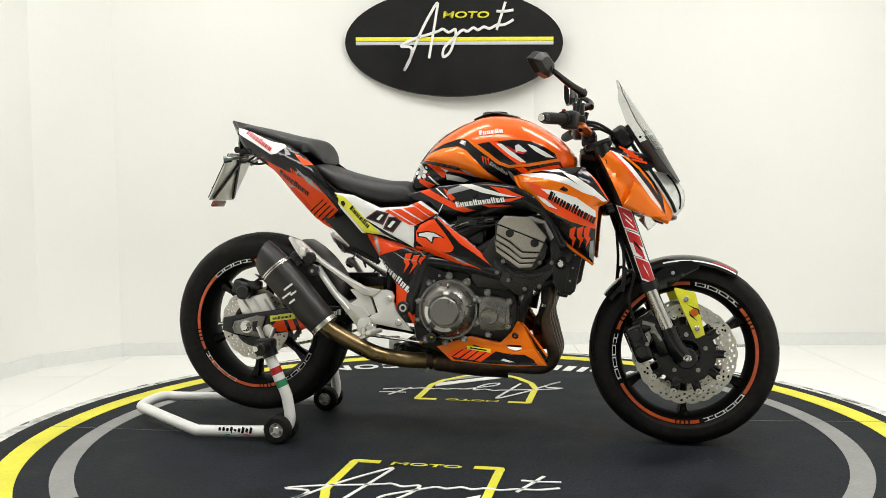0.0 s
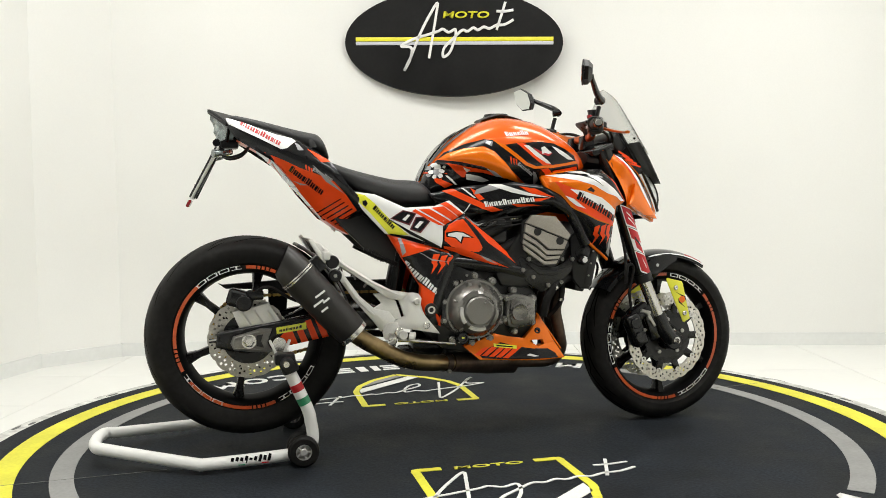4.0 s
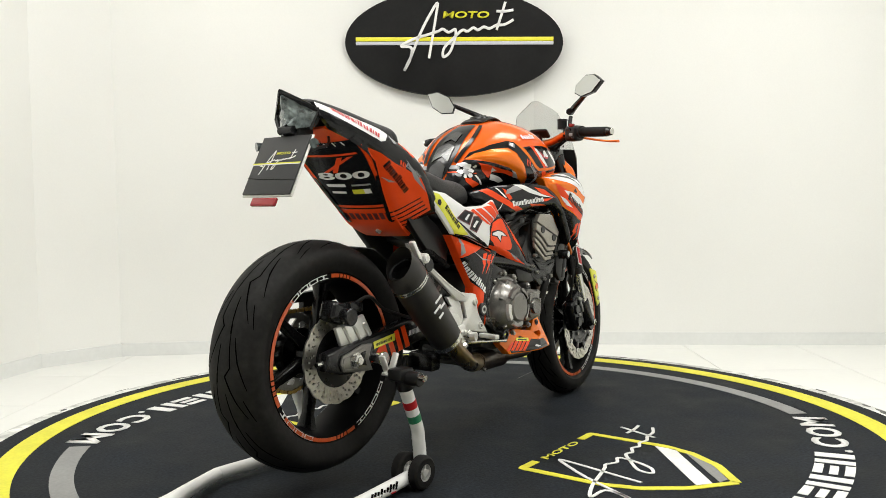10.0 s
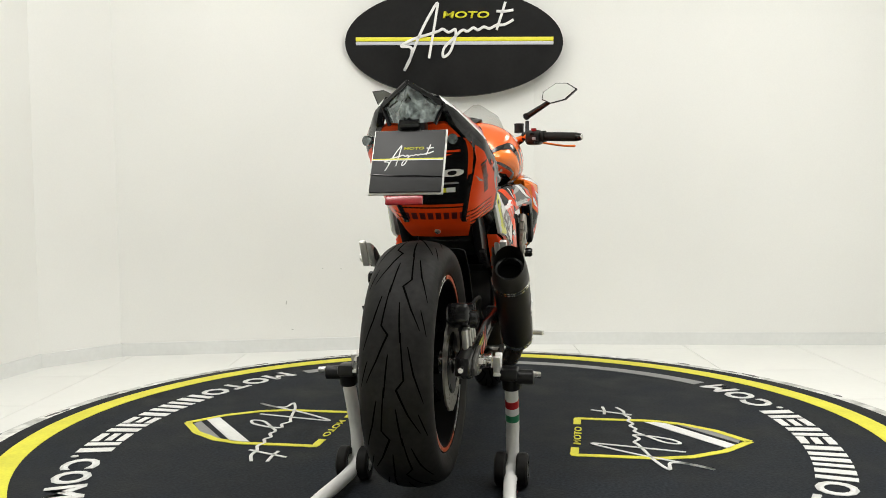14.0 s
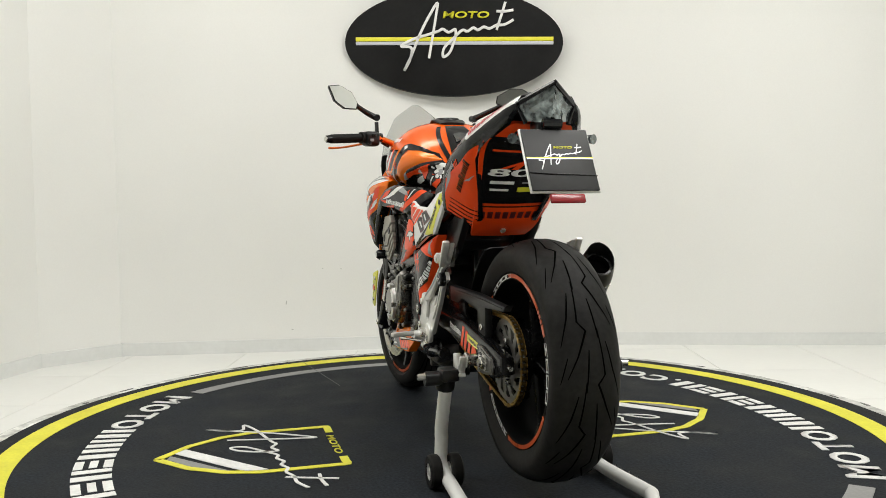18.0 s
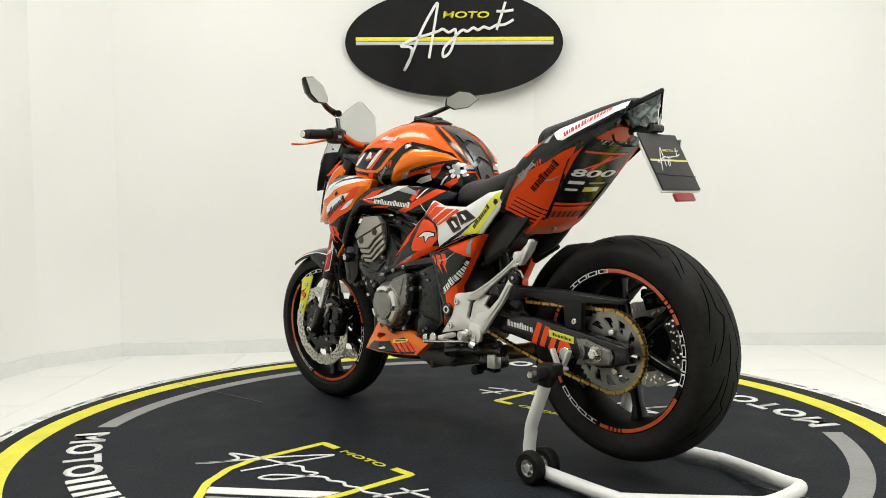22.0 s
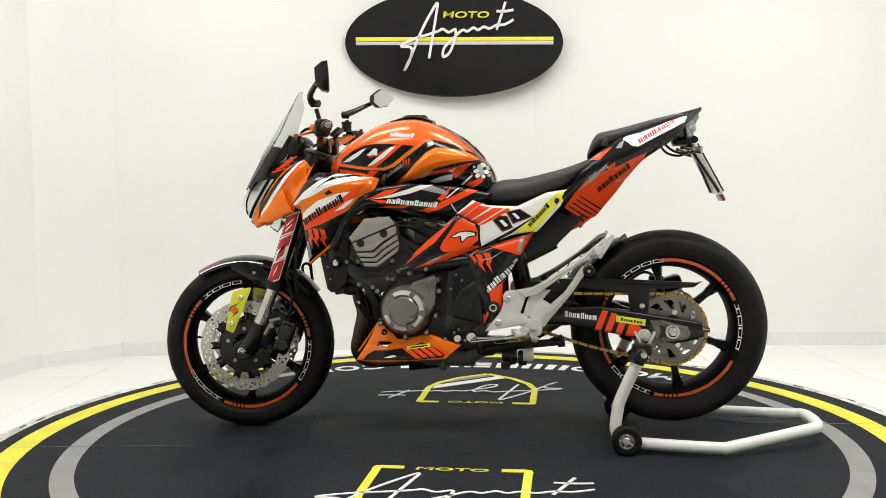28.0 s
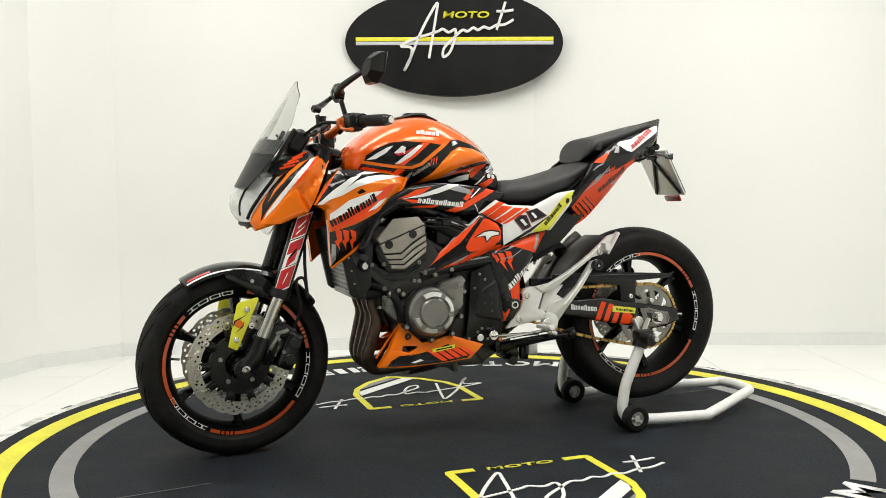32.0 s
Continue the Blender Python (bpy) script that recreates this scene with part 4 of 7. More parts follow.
def screen_piece(s0, s1, nrow, back=0.0):
    bm = bmesh.new()
    line = [(0.519, 1.176), (0.548, 1.131), (0.604, 1.045), (0.662, 0.956), (0.70, 0.885), (0.722, 0.845)]
    wid = [0.012, 0.085, 0.122, 0.125, 0.105, 0.085]
    rows = []
    for i in range(nrow + 1):
        s = (s0 + (s1 - s0) * i / nrow) * 5
        j = min(int(s), 4)
        f = s - j
        x, z = (line[j][q] + (line[j + 1][q] - line[j][q]) * f for q in (0, 1))
        w = wid[j] + (wid[j + 1] - wid[j]) * f
        rows.append([bm.verts.new((x - 2.6 * (w * k / 6) ** 2 - back, w * k / 6, z - 0.6 * (w * k / 6) ** 2)) for k in range(-6, 7)])
    for A, B in zip(rows, rows[1:]):
        for k in range(12):
            bm.faces.new((A[k], A[k + 1], B[k + 1], B[k]))
    ext = bmesh.ops.extrude_face_region(bm, geom=bm.faces[:])
    for v in (g for g in ext["geom"] if isinstance(g, bmesh.types.BMVert)):
        v.co.x -= 0.003
    return bm


for s in (1, -1):
    for k in range(4):
        part("red_slash", box(0.05, 0.0015, 0.006, (0.578 - 0.013 * k, s * (0.112 - 0.002 * k), 0.905 + 0.012 * k), 0.0005, 1, (0, 14 + 4 * k, s * -4)), RED, bike, smooth=False)
part("windscreen", screen_piece(0, 0.62, 12), SMOKE, bike, "clear grey tinted windscreen")
part("screen_mount", screen_piece(0.52, 1.0, 8, 0.005), PLASTIC, bike, "black lower screen panel")
for s in (1, -1):
    bolt(bike, 0.60, s * 0.075, 1.0, 0.005, 0.004, FRAME)
    part("screen_bracket", box(0.012, 0.014, 0.16, (0.585, s * 0.07, 0.955), 0.003, 2, (0, -32, 0)), PLASTIC, bike)
dash = part("instrument_panel", moved(box(0.05, 0.17, 0.075, (0, 0, 0), 0.016, 3), pose(0.53, 0, 0.985, 0, -35, 0)), PLASTIC, bike, "black instrument cluster")
part("display", moved(box(0.004, 0.12, 0.05, (-0.026, 0, 0), 0.001), pose(0.53, 0, 0.985, 0, -35, 0)), BLACK, dash)
part("inner_cowl", loft([(0.40, 0.90, 0.955, 0.1, 0.5), (0.47, 0.88, 0.965, 0.115, 0.5), (0.55, 0.86, 0.95, 0.11, 0.5), (0.62, 0.85, 0.93, 0.09, 0.5)], 18), PLASTIC, bike)

AR = [(0.372, 0.650), (0.348, 0.705), (0.328, 0.748), (0.281, 0.800), (0.208, 0.838), (0.118, 0.850), (-0.044, 0.838), (-0.152, 0.815), (-0.13, 0.79), (-0.043, 0.757), (0.011, 0.748), (0.137, 0.771), (0.24, 0.775), (0.296, 0.742), (0.326, 0.69), (0.352, 0.632)]
arch = host_of(both("tank_side_cover", panel(AR, lambda x, z: 0.160 + 0.055 * max(0, min(1, (x + 0.1) / 0.35)) - 0.03 * max(0, min(1, (-x) / 0.15)), 0.008, 0.014, 0.03, 0.008), BLACK, bike, "gloss black tank side cover with red flashes"))
TR = [(0.157, 0.562), (0.066, 0.659), (0.01, 0.706), (-0.046, 0.752), (-0.121, 0.712), (-0.121, 0.645), (-0.02, 0.606), (0.070, 0.567), (0.143, 0.548)]
tri = host_of(both("frame_cover", panel(TR, lambda x, z: 0.176 - 0.05 * max(0, x), 0.013, 0.02, 0.03, 0.014), BLACK, bike, "black triangular frame cover with red stripes"))
NU = [(-0.040, 0.751), (-0.095, 0.793), (-0.142, 0.776), (-0.236, 0.772), (-0.33, 0.815), (-0.420, 0.828), (-0.362, 0.760), (-0.299, 0.691), (-0.226, 0.680), (-0.123, 0.641), (-0.121, 0.712)]
numb = host_of(both("number_panel", panel(NU, lambda x, z: 0.183 + 0.08 * min(0, x + 0.12) - 0.22 * max(0, x + 0.09), 0.006, 0.012, 0.009, 0.015), WHITE, bike, "white side panel with a race number and a yellow corner"))
LO = [(-0.06, 0.628), (-0.119, 0.638), (-0.287, 0.688), (-0.241, 0.609), (-0.185, 0.52), (-0.188, 0.44), (-0.124, 0.391), (-0.122, 0.50), (-0.095, 0.57)]
low = host_of(both("lower_frame_cover", panel(LO, lambda x, z: 0.168 + 0.1 * min(0, x + 0.16), 0.014, 0.02, 0.03, 0.014), RED, bike, "red lower frame cover with white blocks and claw marks"))
for s in (1, -1):
    part("pivot_cap", moved(lathe([(0, 0), (0.021, 0), (0.021, s * 0.006), (0.018, s * 0.009), (0.0125, s * 0.009), (0.0125, s * 0.006), (0, s * 0.006)], 26, False), pose(-0.158, s * 0.181, 0.448)), FRAME, bike, "black swing arm pivot cap")
    part("pivot_ring", moved(lathe([(0.0075, s * 0.004), (0.0125, s * 0.004), (0.0125, s * 0.010), (0.0075, s * 0.010)], 22), pose(-0.158, s * 0.181, 0.448)), STEEL, bike, "bright pivot ring")



def tail_y(x, z):
    ridge = 0.945 - (x + 0.6) * 0.4
    gap = z - ridge
    wide = 0.152 - 0.42 * max(0, -x - 0.62) + 0.12 * max(0, x + 0.62)
    return wide - 0.7 * (math.hypot(gap, 0.03) - 0.03) - 0.1 * gap


TA = [(-0.405, 0.835), (-0.465, 0.915), (-0.50, 0.945), (-0.561, 0.985), (-0.754, 1.050), (-0.774, 1.055), (-0.766, 1.018), (-0.74, 0.985), (-0.658, 0.946), (-0.612, 0.902), (-0.552, 0.818), (-0.486, 0.738), (-0.442, 0.716), (-0.386, 0.746), (-0.33, 0.76)]
tail = host_of(both("tail_fairing", panel(TA, tail_y, 0.012, 0.022, 0.014, 0.015), BLACK, bike, "gloss black tail fairing with a white band and red lower side"))
# under-tail, seen from behind
UT = smooth_stations([(-0.745, 0.985, 0, 0.075, 0), (-0.665, 0.942, 0, 0.134, 0), (-0.568, 0.84, 0, 0.120, 0), (-0.47, 0.726, 0, 0.101, 0), (-0.402, 0.686, 0, 0.085, 0)], 4)


def under(s, y, lift=0.0):
    k = s * (len(UT) - 1)
    j = min(int(k), len(UT) - 2)
    f = k - j
    x, z, _, w, _ = (UT[j][q] + (UT[j + 1][q] - UT[j][q]) * f for q in range(5))
    dx, dz = UT[j + 1][0] - UT[j][0], UT[j + 1][1] - UT[j][1]
    n = math.hypot(dx, dz)
    return Vector((x + lift * dz / n, y * w, z - lift * dx / n + 0.35 * (y * w) ** 2))


def under_patch(name, mat, s0, s1, y0, y1, lift, parent=None, label="", skew=0.0, thick=0.0):
    bm = bmesh.new()
    ns, ny = max(1, int((s1 - s0) * 24)), max(1, int((y1 - y0) * 8))
    g = [[bm.verts.new(under(s0 + (s1 - s0) * i / ns, y0 + (y1 - y0) * j / ny + skew * i / ns, lift)) for j in range(ny + 1)] for i in range(ns + 1)]
    for i in range(ns):
        for j in range(ny):
            bm.faces.new((g[i][j], g[i][j + 1], g[i + 1][j + 1], g[i + 1][j]))
    if thick:
        ext = bmesh.ops.extrude_face_region(bm, geom=bm.faces[:])
        for v in (q for q in ext["geom"] if isinstance(q, bmesh.types.BMVert)):
            v.co += Vector((thick * 0.75, 0, thick * 0.65))
    return part(name, bm, mat, parent or bike, label)


ut = under_patch("under_tail", RED, 0.0, 1.0, -1.0, 1.0, 0.0, None, "red and black under-tail panel with printed blocks", thick=0.012)
under_patch("black_field", BLACK, 0.2, 0.62, -0.9, 0.9, 0.0012, ut)
under_patch("red_bar", RED, 0.30, 0.315, -0.75, 0.75, 0.0022, ut)
under_patch("red_slash", RED, 0.325, 0.42, -0.6, -0.45, 0.0022, ut, skew=1.0)
under_patch("red_slash", RED, 0.325, 0.42, -0.3, -0.15, 0.0022, ut, skew=0.4)
for i in range(5):
    for s0, s1, y0, y1 in ((0.205, 0.25, 0, 0.045), (0.205, 0.215, 0, 0.2), (0.24, 0.25, 0, 0.2)):
        under_patch("letter_block", WHITE, s0, s1, -0.62 + i * 0.25 + y0, -0.62 + i * 0.25 + y1, 0.0012, ut)
digits = lettering("800", 1.0, 1.0, 0.0, 0.025, 0.0)
for v in digits.verts:
    gx, gy = v.co.x, v.co.y
    v.co = under(0.462 - 0.046 * gy, 0.8 - 1.6 * gx - 0.05 * gy, 0.0028)
bmesh.ops.remove_doubles(digits, verts=digits.verts, dist=1e-5)
part("digits", digits, WHITE, ut, "white numbers")
for y0, y1, mt, s0, s1 in ((-0.7, -0.1, GREYF, 0.495, 0.505), (0.1, 0.7, WHITE, 0.49, 0.508), (-0.62, -0.4, WHITE, 0.525, 0.552), (-0.4, -0.02, YELLOW, 0.525, 0.552), (0.2, 0.68, WHITE, 0.535, 0.548)):
    under_patch("sticker", mt, s0, s1, y0, y1, 0.0026, ut)
for s0 in (0.585, 0.61, 0.635):
    under_patch("dark_line", BLACK, s0, s0 + 0.008, -0.9, 0.9, 0.0012, ut)
for i in range(8):
    under_patch("letter_block", MAROON, 0.67, 0.715, -0.85 + i * 0.22, -0.85 + i * 0.22 + 0.15, 0.0012, ut)
part("under_tail_bolt", moved(disc(0.009, -0.004, 0.004, segs=12), Matrix.Translation(under(0.84, 0, 0.002)) @ pose(0, 0, 0, 0, 0, 90) @ pose(0, 0, 0, -50, 0, 0)), STEEL, bike)
for s in (1, -1):
    part("tail_bolt", moved(disc(0.012, 0, s * 0.008, segs=14), pose(-0.60, s * 0.148, 0.935)), FRAME, bike)
    bolt(bike, -0.60, s * 0.156, 0.935, 0.006, 0.004)

# seats
SEAT = smooth_stations([(-0.118, 0.778, 0.800, 0.09, 0.5), (-0.132, 0.772, 0.826, 0.112, 0.5), (-0.155, 0.768, 0.850, 0.125, 0.5), (-0.185, 0.766, 0.861, 0.132, 0.5), (-0.25, 0.768, 0.865, 0.14, 0.55), (-0.335, 0.79, 0.883, 0.148, 0.6), (-0.41, 0.83, 0.904, 0.138, 0.6), (-0.465, 0.88, 0.924, 0.115, 0.5), (-0.49, 0.90, 0.922, 0.09, 0.5)], 4)
part("rider_seat", loft(SEAT, 28, 2.8), SEATM, bike, "black vinyl rider seat", angle=70)
PILL = smooth_stations([(-0.462, 0.925, 0.945, 0.085, 0.5), (-0.474, 0.93, 0.980, 0.108, 0.5), (-0.492, 0.94, 1.006, 0.115, 0.5), (-0.52, 0.95, 1.014, 0.112, 0.55), (-0.575, 0.965, 1.026, 0.105, 0.55), (-0.668, 1.0, 1.050, 0.085, 0.6), (-0.745, 1.03, 1.067, 0.06, 0.6), (-0.768, 1.045, 1.066, 0.04, 0.5)], 4)
part("pillion_seat", loft(PILL, 28, 2.8), SEATM, bike, "black vinyl pillion seat", angle=70)
part("seat_strap", tube([(-0.513, -0.113, 0.962), (-0.518, -0.098, 0.998), (-0.52, 0, 1.010), (-0.518, 0.098, 0.998), (-0.513, 0.113, 0.962)], 0.011, 8, 6, 0.25), SEATM, bike)
part("tail_core", loft([(-0.30, 0.66, 0.80, 0.08, 0.5), (-0.42, 0.74, 0.9, 0.1, 0.5), (-0.55, 0.88, 0.97, 0.1, 0.5), (-0.68, 0.97, 1.03, 0.085, 0.5), (-0.76, 1.01, 1.06, 0.06, 0.5)], 18), PLASTIC, bike)
# tail top with its peaked end
bm = bmesh.new()
pts = [(-0.72, 0.066, 1.04), (-0.72, -0.066, 1.04), (-0.775, -0.076, 1.041), (-0.83, 0.0, 1.089), (-0.775, 0.076, 1.041), (-0.74, 0.0, 1.066)]
V = [bm.verts.new(q) for q in pts]
for f in ((0, 5, 4), (4, 5, 3), (3, 5, 2), (2, 5, 1), (0, 1, 5)):
    bm.faces.new([V[i] for i in f])
ext = bmesh.ops.extrude_face_region(bm, geom=bm.faces[:])
for v in (g for g in ext["geom"] if isinstance(g, bmesh.types.BMVert)):
    v.co.z -= 0.012
part("tail_cap", bm, BLACK, bike)
LAMPM = material("clear_tail_lens", (0.17, 0.2, 0.2), 0.08, 0.6, grain=0.7, scale=60, coat=1.0, stain=0.5, stain_scale=26)
bm = bmesh.new()
jit = random.Random(5)
pts = [(-0.824, 0, 1.078), (-0.765, 0.076, 1.033), (-0.775, 0.056, 0.99), (-0.80, 0.02, 0.985), (-0.795, 0.03, 1.02), (-0.818, 0, 1.045), (-0.765, -0.076, 1.033), (-0.775, -0.056, 0.99), (-0.80, -0.02, 0.985), (-0.795, -0.03, 1.02), (-0.808, 0, 1.0)]
V = [bm.verts.new(q) for q in pts]
for f in ((0, 1, 4, 5), (1, 2, 4), (2, 3, 4), (4, 3, 10, 5), (0, 5, 9, 6), (6, 9, 7), (7, 9, 8), (9, 5, 10, 8)):
    bm.faces.new([V[i] for i in f])
bmesh.ops.triangulate(bm, faces=bm.faces[:])
bmesh.ops.subdivide_edges(bm, edges=bm.edges[:], cuts=2, use_grid_fill=True)
for v in bm.verts:
    v.co.x += jit.uniform(-0.004, 0.003)
ext = bmesh.ops.extrude_face_region(bm, geom=bm.faces[:])
for v in (g for g in ext["geom"] if isinstance(g, bmesh.types.BMVert)):
    v.co.x += 0.02
part("tail_lamp", bm, LAMPM, bike, "clear faceted tail lamp lens", angle=10)
part("lamp_surround", join(tube([(-0.826, 0, 1.083), (-0.764, 0.08, 1.035), (-0.774, 0.058, 0.984)], 0.006, 8, 1), tube([(-0.826, 0, 1.083), (-0.764, -0.08, 1.035), (-0.774, -0.058, 0.984)], 0.006, 8, 1)), BLACK, bike)
# number plate and its holder
part("plate_bracket", join(box(0.055, 0.07, 0.028, (-0.765, 0, 0.978), 0.008), box(0.02, 0.05, 0.06, (-0.79, 0, 0.965), 0.005, 2, (0, 25, 0))), PLASTIC, bike, "black plate holder with a small lamp")
part("plate_lamp", tube([(-0.805, -0.025, 0.982), (-0.805, 0.025, 0.982)], 0.012, 10, 1), BLACK, bike)
plate = part("number_plate", moved(box(0.006, 0.178, 0.174, (0, 0, 0), 0.002), pose(-0.846, -0.003, 0.889, 0, 28, 0)), PLATE, bike, "black card over the plate with a pale script mark and a yellow line")
PM = pose(-0.846, -0.003, 0.889, 0, 28, 0)
part("plate_back", moved(box(0.006, 0.186, 0.182, (0.006, 0, 0), 0.002), PM), SILVER, bike, "pale plate back")
part("plate_brace", join(moved(box(0.006, 0.014, 0.19, (0.013, 0.03, 0), 0.002, 2, (30, 0, 0)), PM), moved(box(0.006, 0.014, 0.19, (0.013, -0.03, 0), 0.002, 2, (-30, 0, 0)), PM)), PLASTIC, bike)
part("plate_line", moved(box(0.001, 0.178, 0.003, (-0.0036, 0, 0.004)), PM), YELLOW, plate)
part("plate_line", moved(box(0.001, 0.178, 0.002, (-0.0036, 0, 0.001)), PM), WHITE, plate)
part("plate_seam", moved(tube([(-0.003, 0.09, -0.038), (-0.004, 0.03, -0.043), (-0.004, -0.02, -0.044), (-0.003, -0.09, -0.047)], 0.0017, 6, 4), PM), BLACK, plate)
for stroke in script_strokes():
    part("flourish", moved(ribbon([(x * 0.125, y * 0.125 + 0.004) for x, y in stroke], 0.0026, 4, 0.0008), PM @ Matrix(((0, 0, -1, -0.0032), (-1, 0, 0, 0), (0, 1, 0, 0), (0, 0, 0, 1)))), WHITE, plate)
FACE = PM @ Matrix(((0, 0, -1, -0.0032), (-1, 0, 0, 0), (0, 1, 0, 0), (0, 0, 0, 1)))
part("word", moved(lettering("MOTO", 0.0075, 0.05, 0.2, 0.015, 0.0008), FACE @ pose(-0.012, 0.03, 0)), YELLOW, plate, smooth=False)
part("reflector", moved(box(0.01, 0.092, 0.024, (0, 0, 0), 0.004, 3), pose(-0.893, -0.003, 0.793, 0, 28, 0)), LENSR, bike, "red rear reflector")
for s in (1, -1):
    part("rear_indicator", join(tube([(-0.76, s * 0.05, 0.955), (-0.80, s * 0.1, 0.945)], 0.006, 8, 1), tube([(-0.79, s * 0.098, 0.945), (-0.815, s * 0.11, 0.943)], [0.009, 0.013], 12, 1)), LAMPM, bike, "small clear rear indicator")
    part("indicator_cable", tube([(-0.70, s * 0.05, 0.975), (-0.73, s * 0.075, 0.945), (-0.77, s * 0.06, 0.935), (-0.80, s * 0.02, 0.95)], 0.004, 6, 5), PLASTIC, bike)

# ---- running gear ----
# front end
for s in (1, -1):
    Y = s * 0.108
    fork = part("fork_tube", tube([(0.458, Y, 0.955), (0.607, Y, 0.515)], 0.0285, 20, 1), FRAME, bike, "black upper fork tube")
    part("fork_collar", tube([(0.602, Y, 0.53), (0.611, Y, 0.503)], 0.031, 20, 1), PLASTIC, bike)
    part("fork_slider", tube([(0.607, Y, 0.515), (0.672, Y, 0.36)], 0.0215, 20, 1), STEEL, bike, "chromed fork slider")
    part("fork_foot", join(tube([(0.664, Y, 0.385), (0.685, Y, 0.33), (0.715, Y, 0.292)], [0.026, 0.03, 0.03], 16, 3), disc(0.034, -0.018, 0.018, (0.72, Y, 0.292)), box(0.05, 0.02, 0.13, (0.64, Y, 0.36), 0.008, 2, (0, -18, 0))), FRAME, bike, "black fork foot")
    part("axle_nut", moved(lathe([(0, 0), (0.013, 0), (0.013, s * 0.012), (0.008, s * 0.014), (0.006, s * 0.004), (0, s * 0.004)], 16, False), pose(0.72, s * 0.128, 0.2925)), STEEL, bike)
    # red and white sticker on the outer face of the tube
    d = Vector((0.607 - 0.458, 0, 0.515 - 0.955)).normalized()
    for a0, a1, mt, wid, lift in ((0.207, 0.283, WHITE, 0.76, 0.0289), (0.286, 0.372, WHITE, 0.74, 0.0289), (0.374, 0.453, WHITE, 0.76, 0.0289), (0.212, 0.278, CRIMSON, 0.66, 0.0293), (0.291, 0.330, CRIMSON, 0.64, 0.0293), (0.326, 0.340, BLACK, 0.25, 0.0296), (0.334, 0.367, CRIMSON, 0.36, 0.0293), (0.379, 0.448, CRIMSON, 0.66, 0.0293), (0.236, 0.242, WHITE, 0.3, 0.0297), (0.256, 0.262, WHITE, 0.3, 0.0297), (0.405, 0.42, WHITE, 0.1, 0.0297)):
        bm = bmesh.new()
        g = []
        for i in range(4):
            c = Vector((0.458, Y, 0.955)) + d * (a0 + (a1 - a0) * i / 3)
            n1, n2 = Vector((0, s, 0)), Vector((-d.z, 0, d.x))
            g.append([bm.verts.new(c + (n1 * math.cos(wid * k / 4 + 0.2) + n2 * math.sin(wid * k / 4 + 0.2)) * lift + d * 0.016 * (k / 4 if a1 - a0 < 0.1 else 0)) for k in range(-4, 5)])
        for A, B in zip(g, g[1:]):
            for k in range(8):
                bm.faces.new((A[k], A[k + 1], B[k + 1], B[k]))
        part("fork_sticker", bm, mt, fork)
    guard = part("disc_guard", prism([(0.772, 0.368), (0.765, 0.400), (0.745, 0.492), (0.740, 0.499), (0.683, 0.513), (0.679, 0.507), (0.712, 0.43), (0.744, 0.358), (0.749, 0.356)], s * 0.137, s * 0.142, 0.0015), YELLOW, bike, "acid yellow fork guard plate")
    for x, z in ((0.715, 0.478), (0.749, 0.388)):
        bolt(bike, x, s * 0.142, z, 0.0105, 0.005, STEEL)
    part("ring_mark", moved(lathe([(0.0, 0), (0.012, 0), (0.012, s * 0.001), (0.0, s * 0.001)], 28, False), pose(0.740, s * 0.1424, 0.436)), CASEM, guard)
    for hook in ([(0.758, 0.428), (0.754, 0.446), (0.716, 0.462), (0.745, 0.444)], [(0.724, 0.444), (0.727, 0.426), (0.751, 0.409), (0.732, 0.428)]):
        part("hook_mark", prism(hook, s * 0.1422, s * 0.1428, 0), BLACK, guard)
    part("front_caliper", join(box(0.055, 0.05, 0.12, (0.578, s * 0.098, 0.335), 0.012, 3, (0, -22, 0)), box(0.07, 0.036, 0.05, (0.595, s * 0.098, 0.395), 0.008, 2, (0, -30, 0)), disc(0.019, s * 0.115, s * 0.132, (0.565, 0, 0.36)), disc(0.019, s * 0.115, s * 0.132, (0.582, 0, 0.31))), FRAME, bike, "black front brake caliper")
    part("caliper_link", join(box(0.012, 0.012, 0.06, (0.628, s * 0.118, 0.37), 0.003, 2, (0, -30, 0)), box(0.04, 0.012, 0.012, (0.605, s * 0.122, 0.398), 0.003, 2, (0, 15, 0))), BOLTM, bike, "bright caliper bracket")
    bolt(bike, 0.615, s * 0.12, 0.375, 0.008, 0.008)
    bolt(bike, 0.60, s * 0.12, 0.335, 0.008, 0.008)
    part("brake_hose", tube([(0.565, s * 0.1, 0.40), (0.545, s * 0.12, 0.47), (0.56, s * 0.125, 0.55), (0.535, s * 0.13, 0.56), (0.525, s * 0.13, 0.50), (0.53, s * 0.12, 0.6), (0.52, s * 0.09, 0.72)], 0.005, 8, 6), RUBBER, bike, "black brake hose")
    # handlebar gear
    part("grip", join(tube([(0.366, s * 0.262, 1.032), (0.345, s * 0.32, 1.028), (0.323, s * 0.385, 1.024)], [0.0165, 0.0175, 0.0165], 16, 4), tube([(0.367, s * 0.258, 1.032), (0.363, s * 0.268, 1.032)], 0.022, 16, 1)), RUBBER, bike, "black ribbed rubber grip")
    part("bar_end", tube([(0.324, s * 0.384, 1.024), (0.317, s * 0.402, 1.023)], [0.0165, 0.013], 16, 1), FRAME, bike)
    part("bar_end_cap", moved(disc(0.010, 0, s * 0.006, segs=16), pose(0.317, s * 0.401, 1.023, 0, 0, s * 20)), STEEL, bike)
    part("switch_housing", box(0.05, 0.062, 0.056, (0.385, s * 0.225, 1.03), 0.014, 3, (0, 0, s * 18)), PLASTIC, bike, "black switch housing")
